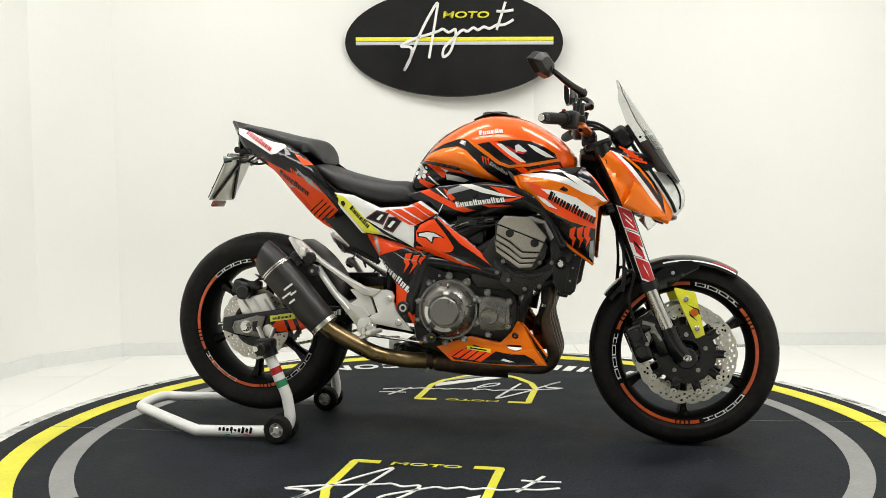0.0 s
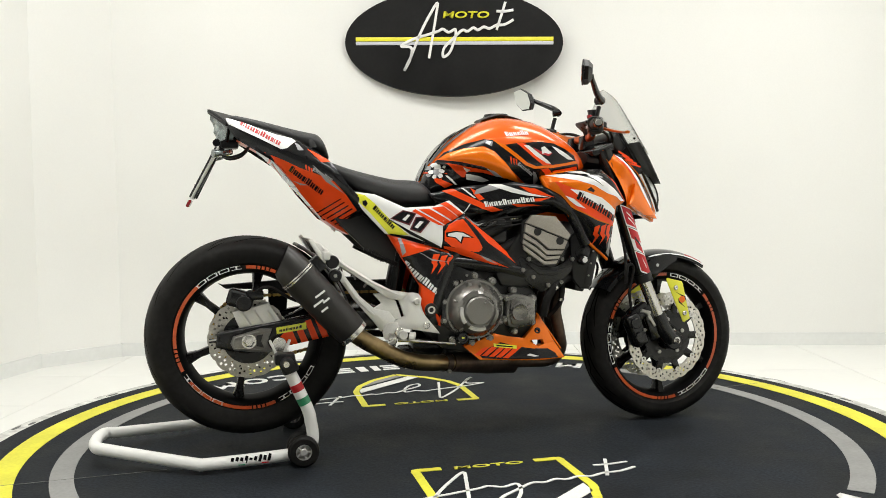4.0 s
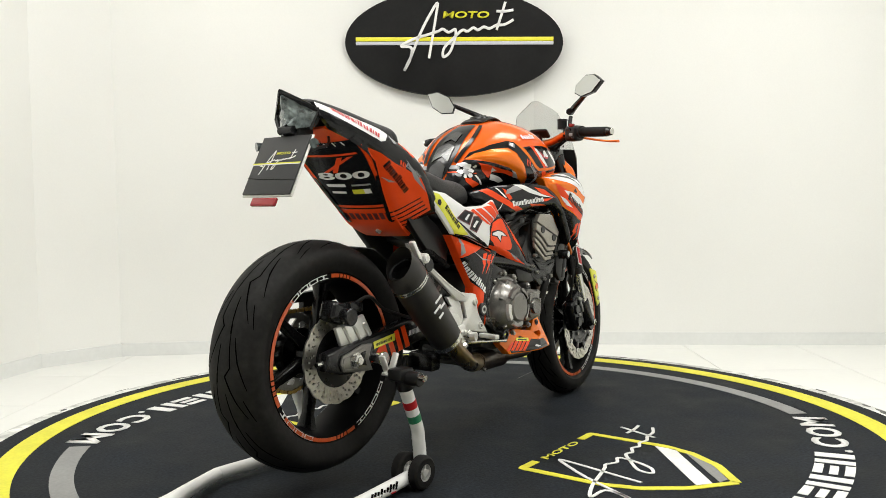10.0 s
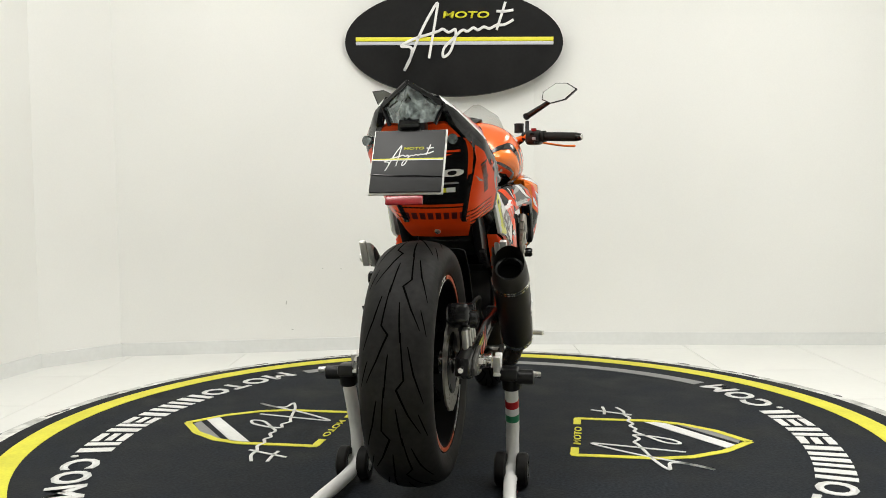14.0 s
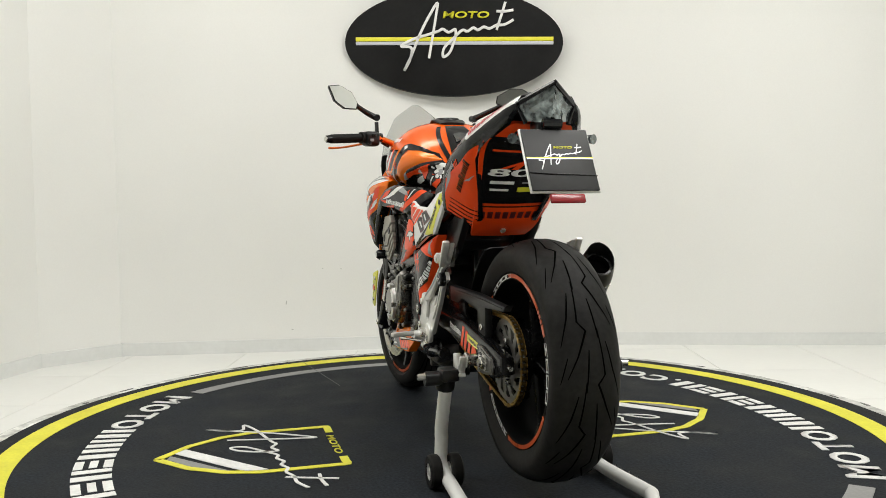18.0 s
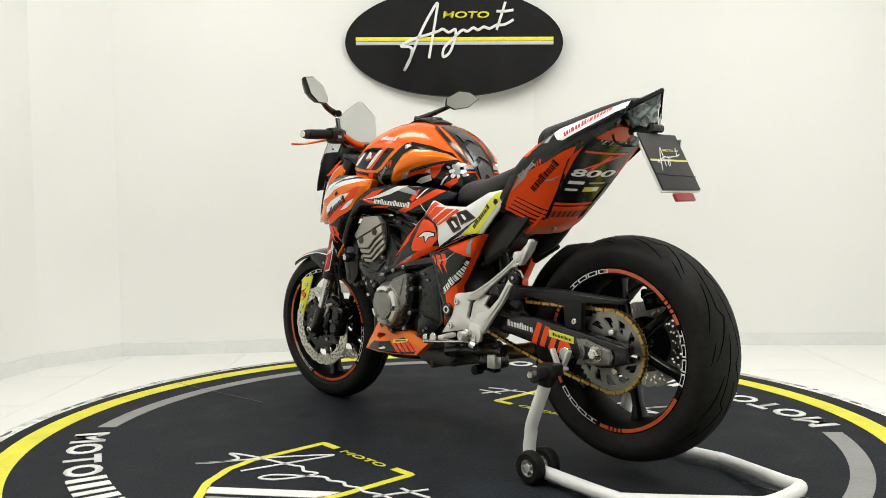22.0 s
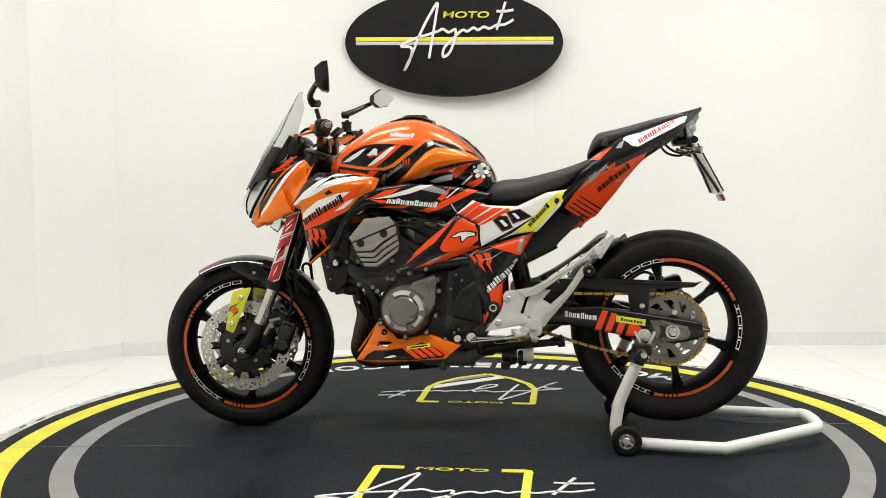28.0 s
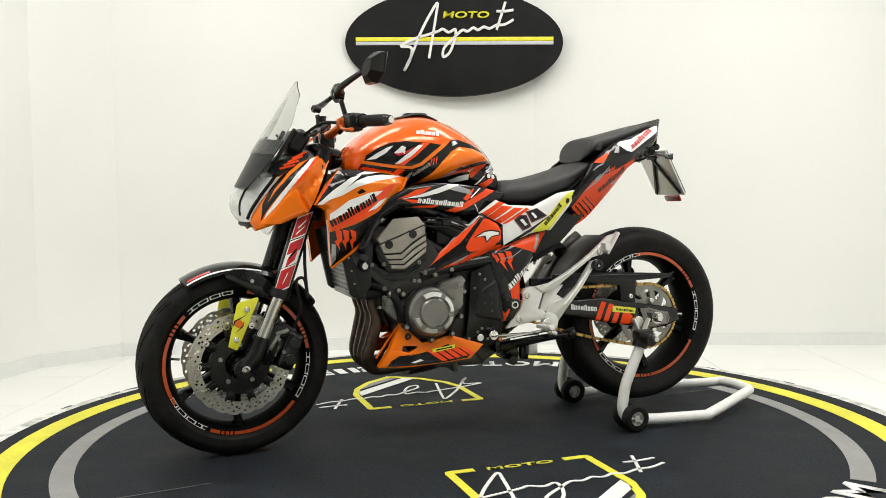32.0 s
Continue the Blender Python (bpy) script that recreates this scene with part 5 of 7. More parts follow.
    for k, (dx, dz) in enumerate(((-0.027, 0.012), (-0.027, -0.006), (-0.025, -0.018))):
        part("switch_button", box(0.008, 0.014, 0.01, (0.385 + dx, s * (0.225 + 0.008 * (k - 1)), 1.03 + dz), 0.002), GREYF if k == 1 else FRAME, bike)
    part("perch", join(box(0.03, 0.03, 0.034, (0.398, s * 0.19, 1.036), 0.008), tube([(0.40, s * 0.18, 1.02), (0.41, s * 0.15, 1.005)], 0.007, 8, 1)), FRAME, bike)
    part("lever", tube([(0.412, s * 0.215, 1.022), (0.428, s * 0.27, 1.010), (0.432, s * 0.33, 1.0), (0.424, s * 0.378, 0.997)], [0.009, 0.007, 0.0065, 0.008], 10, 6, 0.6), CASEM, bike, "orange anodised lever")
    part("lever_clamp", box(0.034, 0.04, 0.03, (0.412, s * 0.205, 1.03), 0.008), CASEM if s > 0 else PLASTIC, bike)
    mx = 0.35 if s > 0 else 0.316
    part("mirror_stem", join(tube([(0.398, s * 0.197, 1.045), (0.412, s * 0.196, 1.095)], 0.0075, 10, 1), tube([(0.402, s * 0.196, 1.112), (0.428, s * 0.19, 1.116)], 0.0125, 12, 1),
                             tube([(0.424, s * 0.19, 1.112), (mx + 0.07, s * 0.235, 1.134), (mx + 0.022, s * 0.305, 1.17)], [0.0125, 0.0105, 0.0075], 12, 4), box(0.012, 0.016, 0.016, (mx + 0.018, s * 0.312, 1.172), 0.003)), FRAME, bike, "black folding mirror stem")
    hexa = [(0.058, 0.034), (0.014, 0.040), (-0.036, 0.016), (-0.060, -0.025), (-0.053, -0.049), (-0.005, -0.049), (0.036, -0.021)]
    if s < 0:
        hexa = [(0.072, 0.007), (0.033, 0.032), (-0.013, 0.036), (-0.067, 0.007), (-0.072, -0.022), (-0.035, -0.039), (0.024, -0.029)]
    yaw = 17 if s > 0 else -24
    mm = pose(mx - 0.012, s * (0.337 if s > 0 else 0.325), 1.183 if s > 0 else 1.187) @ Matrix.Rotation(radians(90 + yaw), 4, "Z") @ Matrix.Rotation(radians(4), 4, "X")
    if s < 0:
        hexa = [(-u, v) for u, v in hexa][::-1]
    bm = prism(hexa, 0.0, 0.006, 0.002)
    back = bmesh.new()
    a = [back.verts.new((x * 0.98, -0.001, z * 0.98)) for x, z in hexa]
    c = [back.verts.new((x * 0.9, -0.014, z * 0.92)) for x, z in hexa]
    b = [back.verts.new((x * 0.5, -0.034 if s > 0 else -0.026, z * 0.55)) for x, z in hexa]
    for A, B in ((a, c), (c, b)):
        for i in range(7):
            back.faces.new((A[i], A[(i + 1) % 7], B[(i + 1) % 7], B[i]))
    back.faces.new(b)
    head = part("mirror_head", moved(join(bm, back), mm), PLASTIC, bike, "black hexagonal mirror housing", angle=20)
    glassy = prism([(x * 0.93, z * 0.92) for x, z in hexa], 0.006, 0.0075, 0)
    part("mirror_glass", moved(glassy, mm), MIRROR, head, "mirror glass")
part("handlebar", tube([(0.37, 0.25, 1.032), (0.388, 0.2, 1.036), (0.425, 0.1, 1.005), (0.43, 0.0, 1.0), (0.425, -0.1, 1.005), (0.388, -0.2, 1.036), (0.37, -0.25, 1.032)], [0.011, 0.011, 0.014, 0.014, 0.014, 0.011, 0.011], 14, 6), CASEM, bike, "orange anodised handlebar")
for s in (1, -1):
    part("bar_clamp", box(0.045, 0.045, 0.05, (0.43, s * 0.05, 0.985), 0.008), FRAME, bike)
part("top_yoke", box(0.09, 0.25, 0.028, (0.45, 0, 0.955), 0.01, 3, (0, -18, 0)), FRAME, bike, "black top yoke")
part("lower_yoke", box(0.08, 0.25, 0.04, (0.51, 0, 0.765), 0.012, 3, (0, -18, 0)), FRAME, bike)
part("steering_head", tube([(0.43, 0, 0.96), (0.50, 0, 0.76)], 0.035, 16, 1), FRAME, bike)
part("brake_reservoir", join(tube([(0.405, -0.165, 1.05), (0.405, -0.165, 1.08)], 0.018, 16, 1), tube([(0.405, -0.165, 1.08), (0.405, -0.165, 1.086)], 0.0195, 16, 1)), PLASTIC, bike, "black brake fluid reservoir")
part("red_switch", box(0.012, 0.02, 0.012, (0.365, -0.225, 1.058), 0.003), LENSR, bike)
part("phone_mount", join(box(0.014, 0.075, 0.045, (0.415, -0.065, 1.04), 0.008, 3, (0, -50, 0)), tube([(0.43, -0.06, 1.0), (0.41, -0.065, 1.045)], 0.008, 8, 1)), PLASTIC, bike, "small black device holder")
for k, (y0, y1) in enumerate(((0.19, 0.06), (-0.19, -0.06), (-0.16, -0.02))):
    part("cable", tube([(0.40, y0, 1.03), (0.47, y0 * 0.8, 1.03 - 0.01 * k), (0.52, y1, 0.97), (0.48, y1 * 0.8, 0.86)], 0.005, 8, 6), RUBBER, bike, "black control cable")
# front mudguard
fender = part("front_mudguard", moved(lathe([(0.285, -0.074), (0.297, -0.068), (0.306, -0.05), (0.311, -0.02), (0.312, 0), (0.311, 0.02), (0.306, 0.05), (0.297, 0.068), (0.285, 0.074), (0.282, 0.072), (0.294, 0.064), (0.303, 0.048), (0.309, 0.0), (0.303, -0.048), (0.294, -0.064), (0.282, -0.072)], 30, True, (58, 144)), pose(FX, 0, FZ)), BLACK, bike, "gloss black front mudguard with a pale line")
for s in (1, -1):
    y = s * 0.0725
    part("pale_line", moved(lathe([(0.293, y), (0.297, y - s * 0.003), (0.2975, y - s * 0.0025), (0.2935, y + s * 0.0008)], 16, True, (59, 104)), pose(FX, 0, FZ)), WHITE, fender)
    part("crimson_line", moved(lathe([(0.299, y - s * 0.007), (0.303, y - s * 0.014), (0.3035, y - s * 0.0135), (0.2995, y - s * 0.0062)], 8, True, (60, 74)), pose(FX, 0, FZ)), CRIMSON, fender)
    part("mudguard_stay", prism(rounded([(0.60, 0.50), (0.64, 0.57), (0.73, 0.60), (0.78, 0.575), (0.72, 0.545), (0.66, 0.50)], 1), s * 0.072, s * 0.078, 0.002), BLACK, bike)
    part("emblem_dot", moved(disc(0.006, 0, s * 0.001, segs=14), pose(0.685, s * 0.0785, 0.555)), GREYF, fender)
part("front_axle", tube([(FX, -0.12, FZ), (FX, 0.12, FZ)], 0.011, 12, 1), STEEL, bike)

# engine
part("crankcase", join(prism(rounded([(-0.14, 0.36), (-0.1, 0.30), (0.12, 0.29), (0.2, 0.36), (0.22, 0.47), (0.16, 0.55), (-0.02, 0.58), (-0.13, 0.55)], 1), -0.15, 0.15, 0.012), box(0.22, 0.18, 0.06, (0.03, 0, 0.28), 0.012)), BLOCKM, bike, "black engine crankcase")
part("sump", join(box(0.18, 0.16, 0.06, (0.0, 0.02, 0.268), 0.015), box(0.07, 0.12, 0.05, (-0.09, 0.05, 0.285), 0.012, 2, (0, 30, 0)), box(0.02, 0.1, 0.045, (0.02, 0.05, 0.245), 0.006)), SUMPM, bike, "dark grey oil sump")
part("cylinder_block", prism(rounded([(0.04, 0.52), (0.2, 0.50), (0.30, 0.60), (0.31, 0.645), (0.18, 0.72), (0.12, 0.66)], 1), -0.175, 0.175, 0.01), BLOCKM, bike, "black cylinder block")
HP = [(0.311, 0.643), (0.280, 0.715), (0.192, 0.743), (0.147, 0.725), (0.142, 0.659), (0.176, 0.596), (0.267, 0.586)]
part("cylinder_head", prism([(x, z) for x, z in HP], -0.18, 0.18, 0.01), BLOCKM, bike)
for s in (1, -1):
    hc = part("head_cover", prism(HP, s * 0.18, s * 0.188, 0.003, 2), BLOCKM, bike, "bronze-grey cylinder head side cover")
    part("cover_face", prism([(0.257, 0.738), (0.176, 0.744), (0.155, 0.719), (0.300, 0.661), (0.309, 0.676)], s * 0.186, s * 0.203, 0.003), HEADM, hc)
    for k, strip in enumerate(([(0.299, 0.657), (0.155, 0.714), (0.152, 0.689), (0.195, 0.664), (0.232, 0.632), (0.287, 0.630)], [(0.286, 0.626), (0.230, 0.627), (0.191, 0.659), (0.151, 0.684), (0.149, 0.669), (0.190, 0.645), (0.228, 0.612), (0.278, 0.613)],
                               [(0.276, 0.609), (0.227, 0.608), (0.188, 0.640), (0.148, 0.665), (0.147, 0.651), (0.188, 0.624), (0.223, 0.596), (0.269, 0.598)], [(0.267, 0.594), (0.221, 0.592), (0.185, 0.619), (0.147, 0.647), (0.149, 0.631), (0.183, 0.606), (0.220, 0.580), (0.261, 0.582)])):
        part("ridge", prism(strip, s * 0.186, s * (0.202 - 0.002 * k), 0.002, 1), HEADM, hc)
    for x, z in ((0.271, 0.664), (0.194, 0.695)):
        part("cover_notch", moved(disc(0.013, s * 0.198, s * 0.2045, segs=16), pose(x, 0, z - 0.006)), BLOCKM, hc)
    for x, z in ((0.17, 0.6), (0.285, 0.597), (0.15, 0.565)):
        bolt(bike, x, s * 0.178, z, 0.009, 0.012)
    # radiator side and engine mounts
    part("mount_plate", prism([(0.15, 0.562), (0.133, 0.60), (0.146, 0.611), (0.207, 0.578), (0.262, 0.572), (0.3, 0.588), (0.345, 0.632), (0.36, 0.60), (0.315, 0.548), (0.262, 0.501), (0.216, 0.489), (0.16, 0.527)], s * 0.16, s * 0.178, 0.006), CASTM, bike, "black cast engine mounting plate")
    part("mount_rib", prism([(0.16, 0.588), (0.21, 0.566), (0.262, 0.56), (0.3, 0.57), (0.29, 0.553), (0.258, 0.542), (0.205, 0.548)], s * 0.178, s * 0.184, 0.003), CASTM, bike)
    part("mount_strut", prism([(0.33, 0.62), (0.375, 0.665), (0.395, 0.655), (0.38, 0.60), (0.345, 0.575)], s * 0.165, s * 0.186, 0.005), CASTM, bike)
    for x, z in ((0.283, 0.521), (0.237, 0.513), (0.186, 0.541), (0.322, 0.596)):
        bolt(bike, x, s * 0.179, z, 0.0085, 0.009)
    part("slider_cap", moved(lathe([(0, 0), (0.017, 0), (0.017, s * 0.024), (0.013, s * 0.03), (0, s * 0.03)], 20, False), pose(0.352, s * 0.187, 0.594)), FRAME, bike, "black frame slider")
    part("mark_patch", moved(join(disc(0.009, 0, s * 0.001, segs=9), box(0.012, 0.002, 0.004, (0.002, s * 0.001, 0.009), 0, 1, (0, 30, 0))), pose(0.352, s * 0.2172, 0.594)), SILVER, bike)
    part("throttle_body", join(box(0.09, 0.05, 0.1, (0.06, s * 0.14, 0.70), 0.015), tube([(0.11, s * 0.15, 0.73), (0.02, s * 0.15, 0.68)], 0.03, 14, 1), tube([(0.14, s * 0.155, 0.66), (0.03, s * 0.15, 0.60)], 0.016, 10, 1)), PLASTIC, bike, "black intake parts")
    part("frame_beam", tube([(0.42, s * 0.08, 0.86), (0.34, s * 0.13, 0.78), (0.2, s * 0.135, 0.785), (0.05, s * 0.13, 0.73), (-0.08, s * 0.145, 0.62), (-0.13, s * 0.15, 0.5), (-0.155, s * 0.15, 0.40)], [0.035, 0.035, 0.03, 0.035, 0.035, 0.035, 0.03], 12, 5), FRAME, bike, "satin black frame beam")
    part("frame_spar", tube([(0.16, s * 0.16, 0.555), (0.06, s * 0.16, 0.58), (-0.09, s * 0.155, 0.60)], 0.024, 12, 4), FRAME, bike)
    part("subframe_tube", tube([(-0.12, s * 0.12, 0.72), (-0.3, s * 0.115, 0.76), (-0.5, s * 0.1, 0.9), (-0.7, s * 0.07, 0.99)], 0.014, 10, 5), FRAME, bike)
    part("inner_tail_cover", prism([(-0.262, 0.595), (-0.25, 0.66), (-0.31, 0.72), (-0.43, 0.79), (-0.45, 0.738), (-0.396, 0.681), (-0.35, 0.636), (-0.30, 0.613)], s * 0.098, s * 0.122, 0.005), PLASTIC, bike, "black inner tail cover")
    part("ribbed_hose", tube([(-0.255, s * 0.12, 0.59), (-0.30, s * 0.12, 0.612), (-0.36, s * 0.118, 0.642)], 0.008, 8, 4), RUBBER, bike, "black ribbed hose")
    for k in range(9):
        part("hose_rib", moved(lathe([(0.0, -0.0012), (0.0105, -0.0012), (0.0105, 0.0012), (0.0, 0.0012)], 10, False), pose(-0.262 - 0.0105 * k, s * 0.12, 0.592 + 0.0056 * k) @ Matrix.Rotation(radians(90), 4, "Z") @ Matrix.Rotation(radians(28), 4, "X")), RUBBER, bike)
    # footrest hanger
    hang = part("footrest_hanger", prism([(-0.129, 0.370), (-0.177, 0.430), (-0.185, 0.446), (-0.191, 0.467), (-0.188, 0.485), (-0.197, 0.500), (-0.215, 0.505), (-0.232, 0.504), (-0.272, 0.506), (-0.258, 0.471), (-0.245, 0.431), (-0.272, 0.418), (-0.271, 0.396), (-0.256, 0.394)], s * 0.170, s * 0.185, 0.003, 2), SILVER, bike, "cast silver footrest hanger")
    part("hanger_spine", prism([(-0.537, 0.675), (-0.504, 0.667), (-0.475, 0.642), (-0.433, 0.606), (-0.397, 0.581), (-0.344, 0.547), (-0.284, 0.515), (-0.230, 0.505), (-0.258, 0.482), (-0.299, 0.490), (-0.344, 0.524), (-0.392, 0.558), (-0.445, 0.595), (-0.486, 0.606), (-0.523, 0.646)], s * 0.176, s * 0.191, 0.004, 2), SILVER, hang)
    part("arm_back", prism([(-0.52, 0.662), (-0.475, 0.636), (-0.397, 0.576), (-0.344, 0.542), (-0.30, 0.520), (-0.30, 0.494), (-0.344, 0.528), (-0.392, 0.562), (-0.445, 0.599), (-0.50, 0.622)], s * 0.166, s * 0.1755, 0.003, 1), SUMPM, hang, "dark ribbed back of the arm")
    for k in range(5):
        part("back_rib", box(0.005, 0.012, 0.03, (-0.48 + 0.04 * k, s * 0.167, 0.618 - 0.027 * k), 0.001, 1, (0, 40 if k % 2 else -20, 0)), ENGINE, hang)
    part("spine_ridge", prism([(-0.50, 0.660), (-0.433, 0.602), (-0.344, 0.543), (-0.265, 0.503), (-0.268, 0.499), (-0.344, 0.536), (-0.433, 0.594), (-0.50, 0.652)], s * 0.1905, s * 0.194, 0.0015, 1), SILVER, hang)
    part("hanger_arm", prism([(-0.480, 0.566), (-0.446, 0.552), (-0.405, 0.491), (-0.346, 0.421), (-0.319, 0.386), (-0.300, 0.405), (-0.272, 0.420), (-0.293, 0.447), (-0.339, 0.459), (-0.384, 0.499), (-0.425, 0.557), (-0.440, 0.580), (-0.466, 0.588)], s * 0.173, s * 0.187, 0.003, 2), SILVER, hang)
    part("arm_lip", prism([(-0.434, 0.545), (-0.395, 0.489), (-0.343, 0.435), (-0.338, 0.441), (-0.388, 0.497), (-0.428, 0.551)], s * 0.1865, s * 0.190, 0.0015, 1), SILVER, hang)
    part("hanger_web", prism([(-0.342, 0.505), (-0.302, 0.506), (-0.269, 0.478), (-0.252, 0.425), (-0.275, 0.420), (-0.297, 0.440), (-0.346, 0.456), (-0.316, 0.474)], s * 0.166, s * 0.178, 0.003, 2), SILVER, hang)
    part("hanger_foot", prism(rounded([(-0.268, 0.418), (-0.304, 0.412), (-0.316, 0.389), (-0.311, 0.362), (-0.292, 0.356), (-0.262, 0.388)], 1, 0.2), s * 0.180, s * 0.194, 0.004, 2), SILVER, hang)
    for x, z, r in ((-0.204, 0.476, 0.0135), (-0.174, 0.399, 0.0135), (-0.472, 0.612, 0.012), (-0.301, 0.368, 0.008)):
        bolt(bike, x, s * 0.185 if x > -0.4 else s * 0.19, z, r, 0.006, STEEL)
    part("rubber_boss", moved(lathe([(0, 0), (0.020, 0), (0.020, s * 0.014), (0.016, s * 0.017), (0.008, s * 0.017), (0.008, s * 0.012), (0, s * 0.012)], 22, False), pose(-0.461, s * 0.187, 0.567)), FRAME, bike, "black rubber mounting boss")
    bolt(bike, -0.461, s * 0.199, 0.567, 0.007, 0.008, STEEL)
    part("footpeg", join(tube([(-0.262, s * 0.19, 0.378), (-0.255, s * 0.225, 0.378)], 0.014, 10, 1), box(0.02, 0.075, 0.014, (-0.235, s * 0.258, 0.379), 0.004, 2, (0, 0, s * 14))), SILVER, bike, "silver footpeg")
    part("pedal", tube([(-0.27, s * 0.2, 0.36), (-0.2, s * 0.205, 0.352), (-0.12, s * 0.215, 0.345), (-0.09, s * 0.225, 0.343)], [0.009, 0.0065, 0.006, 0.009], 10, 5, 0.7), STEEL, bike, "bright metal foot lever")
    part("linkage", join(box(0.026, 0.014, 0.034, (-0.285, s * 0.194, 0.365), 0.004), disc(0.014, s * 0.186, s * 0.21, (-0.265, 0, 0.385)), tube([(-0.28, s * 0.2, 0.352), (-0.30, s * 0.2, 0.345)], 0.012, 10, 1)), STEEL, bike)
    part("pillion_peg", join(box(0.013, 0.02, 0.085, (-0.514, s * 0.202, 0.643), 0.004, 2, (0, -31, 0)), box(0.024, 0.04, 0.03, (-0.488, s * 0.2, 0.63), 0.007), tube([(-0.488, s * 0.188, 0.63), (-0.488, s * 0.222, 0.63)], 0.01, 10, 1)), SILVER, bike, "folded silver pillion peg")
    # swing arm
    SW = [(-0.17, 0.455), (-0.375, 0.446), (-0.495, 0.449), (-0.652, 0.424), (-0.76, 0.408), (-0.815, 0.398), (-0.822, 0.355), (-0.77, 0.338), (-0.726, 0.331), (-0.615, 0.347), (-0.374, 0.392), (-0.17, 0.405)]
    arm = part("swing_arm", prism(SW, s * 0.108, s * 0.146, 0.008, 3), FRAME, bike, "satin black swing arm with red slashes")
    if s > 0:
        arm_left = arm
    part("axle_block", prism([(-0.652, 0.407), (-0.689, 0.409), (-0.73, 0.397), (-0.768, 0.388), (-0.777, 0.366), (-0.768, 0.346), (-0.72, 0.338), (-0.652, 0.334), (-0.667, 0.366)], s * 0.146, s * 0.155, 0.003), ENGINE, bike, "grey axle adjuster plate")
    part("adjuster_slot", prism([(-0.680, 0.391), (-0.70, 0.388), (-0.700, 0.356), (-0.678, 0.350), (-0.686, 0.371)], s * 0.1545, s * 0.1565, 0.0006, 1), FRAME, bike)
    part("plate_rib", prism([(-0.69, 0.402), (-0.768, 0.383), (-0.773, 0.366), (-0.768, 0.350), (-0.69, 0.342), (-0.69, 0.346), (-0.764, 0.353), (-0.768, 0.366), (-0.764, 0.380), (-0.69, 0.397)], s * 0.1545, s * 0.158, 0.001, 1), ENGINE, bike)
    part("axle_washer", moved(lathe([(0, s * 0.154), (0.022, s * 0.154), (0.022, s * 0.158), (0, s * 0.158)], 26, False), pose(RX, 0, RZ)), STEEL, bike)
    part("axle_nut", moved(lathe([(0, 0), (0.017, 0), (0.017, s * 0.012), (0.011, s * 0.014), (0.011, s * 0.018), (0, s * 0.018)], 6, False), pose(RX, s * 0.157, RZ)), STEEL, bike, angle=20)
    part("adjuster_bolt", tube([(-0.81, s * 0.127, 0.375), (-0.84, s * 0.127, 0.373)], 0.007, 8, 1), STEEL, bike)
    part("stand_bobbin", join(disc(0.017, s * 0.146, s * 0.175, (-0.632, 0, 0.362)), disc(0.021, s * 0.172, s * 0.18, (-0.632, 0, 0.362))), STEEL, bike, "stand bobbin")
swing = (bvh_of(arm_left), bvh_of(arm), arm_left, arm)
part("swing_bridge", box(0.1, 0.24, 0.08, (-0.36, 0, 0.42), 0.02), FRAME, bike)
part("rear_axle", tube([(RX, -0.15, RZ), (RX, 0.15, RZ)], 0.013, 12, 1), STEEL, bike)
part("swing_brace", prism([(-0.25, 0.525), (-0.40, 0.523), (-0.412, 0.49), (-0.42, 0.462), (-0.445, 0.445), (-0.25, 0.44)], 0.095, 0.112, 0.006), FRAME, bike, "black upper swing arm brace")
part("chain_guard", prism([(-0.33, 0.536), (-0.572, 0.535), (-0.80, 0.523), (-0.815, 0.528), (-0.79, 0.509), (-0.652, 0.503), (-0.650, 0.425), (-0.592, 0.432), (-0.586, 0.488), (-0.446, 0.507), (-0.40, 0.49), (-0.33, 0.49)], 0.108, 0.130, 0.004), PLASTIC, bike, "black chain guard")
part("guard_ridge", prism([(-0.40, 0.529), (-0.572, 0.528), (-0.785, 0.519), (-0.785, 0.516), (-0.572, 0.523), (-0.40, 0.524)], 0.1295, 0.1325, 0.001, 1), PLASTIC, bike)
bolt(bike, -0.629, 0.13, 0.449, 0.011, 0.006, STEEL)
part("rear_hugger", moved(lathe([(0.322, -0.1), (0.328, -0.085), (0.331, 0), (0.328, 0.085), (0.322, 0.1), (0.319, 0.098), (0.325, 0.083), (0.328, 0), (0.325, -0.083), (0.319, -0.098)], 26, True, (4, 62)), pose(RX + 0.003, 0, RZ)), PLASTIC, bike, "black rear tyre hugger")
part("shock_absorber", join(tube([(-0.25, 0, 0.48), (-0.2, 0, 0.72)], 0.03, 14, 1), tube([(-0.25, 0, 0.40), (-0.24, 0, 0.5)], 0.014, 10, 1)), FRAME, bike)
part("battery_box", box(0.16, 0.18, 0.11, (-0.23, 0, 0.69), 0.02, 2, (0, 20, 0)), PLASTIC, bike)
part("airbox", loft([(-0.12, 0.62, 0.83, 0.11, 0.5), (0.05, 0.70, 0.86, 0.13, 0.5), (0.25, 0.74, 0.9, 0.14, 0.5), (0.36, 0.80, 0.9, 0.1, 0.5)], 18), PLASTIC, bike)
# rear brake on the right
part("caliper_bracket", prism([(-0.77, 0.46), (-0.70, 0.475), (-0.66, 0.485), (-0.62, 0.42), (-0.60, 0.40), (-0.68, 0.41), (-0.75, 0.41)], -0.132, -0.118, 0.004), SILVER, bike, "ribbed silver caliper bracket")
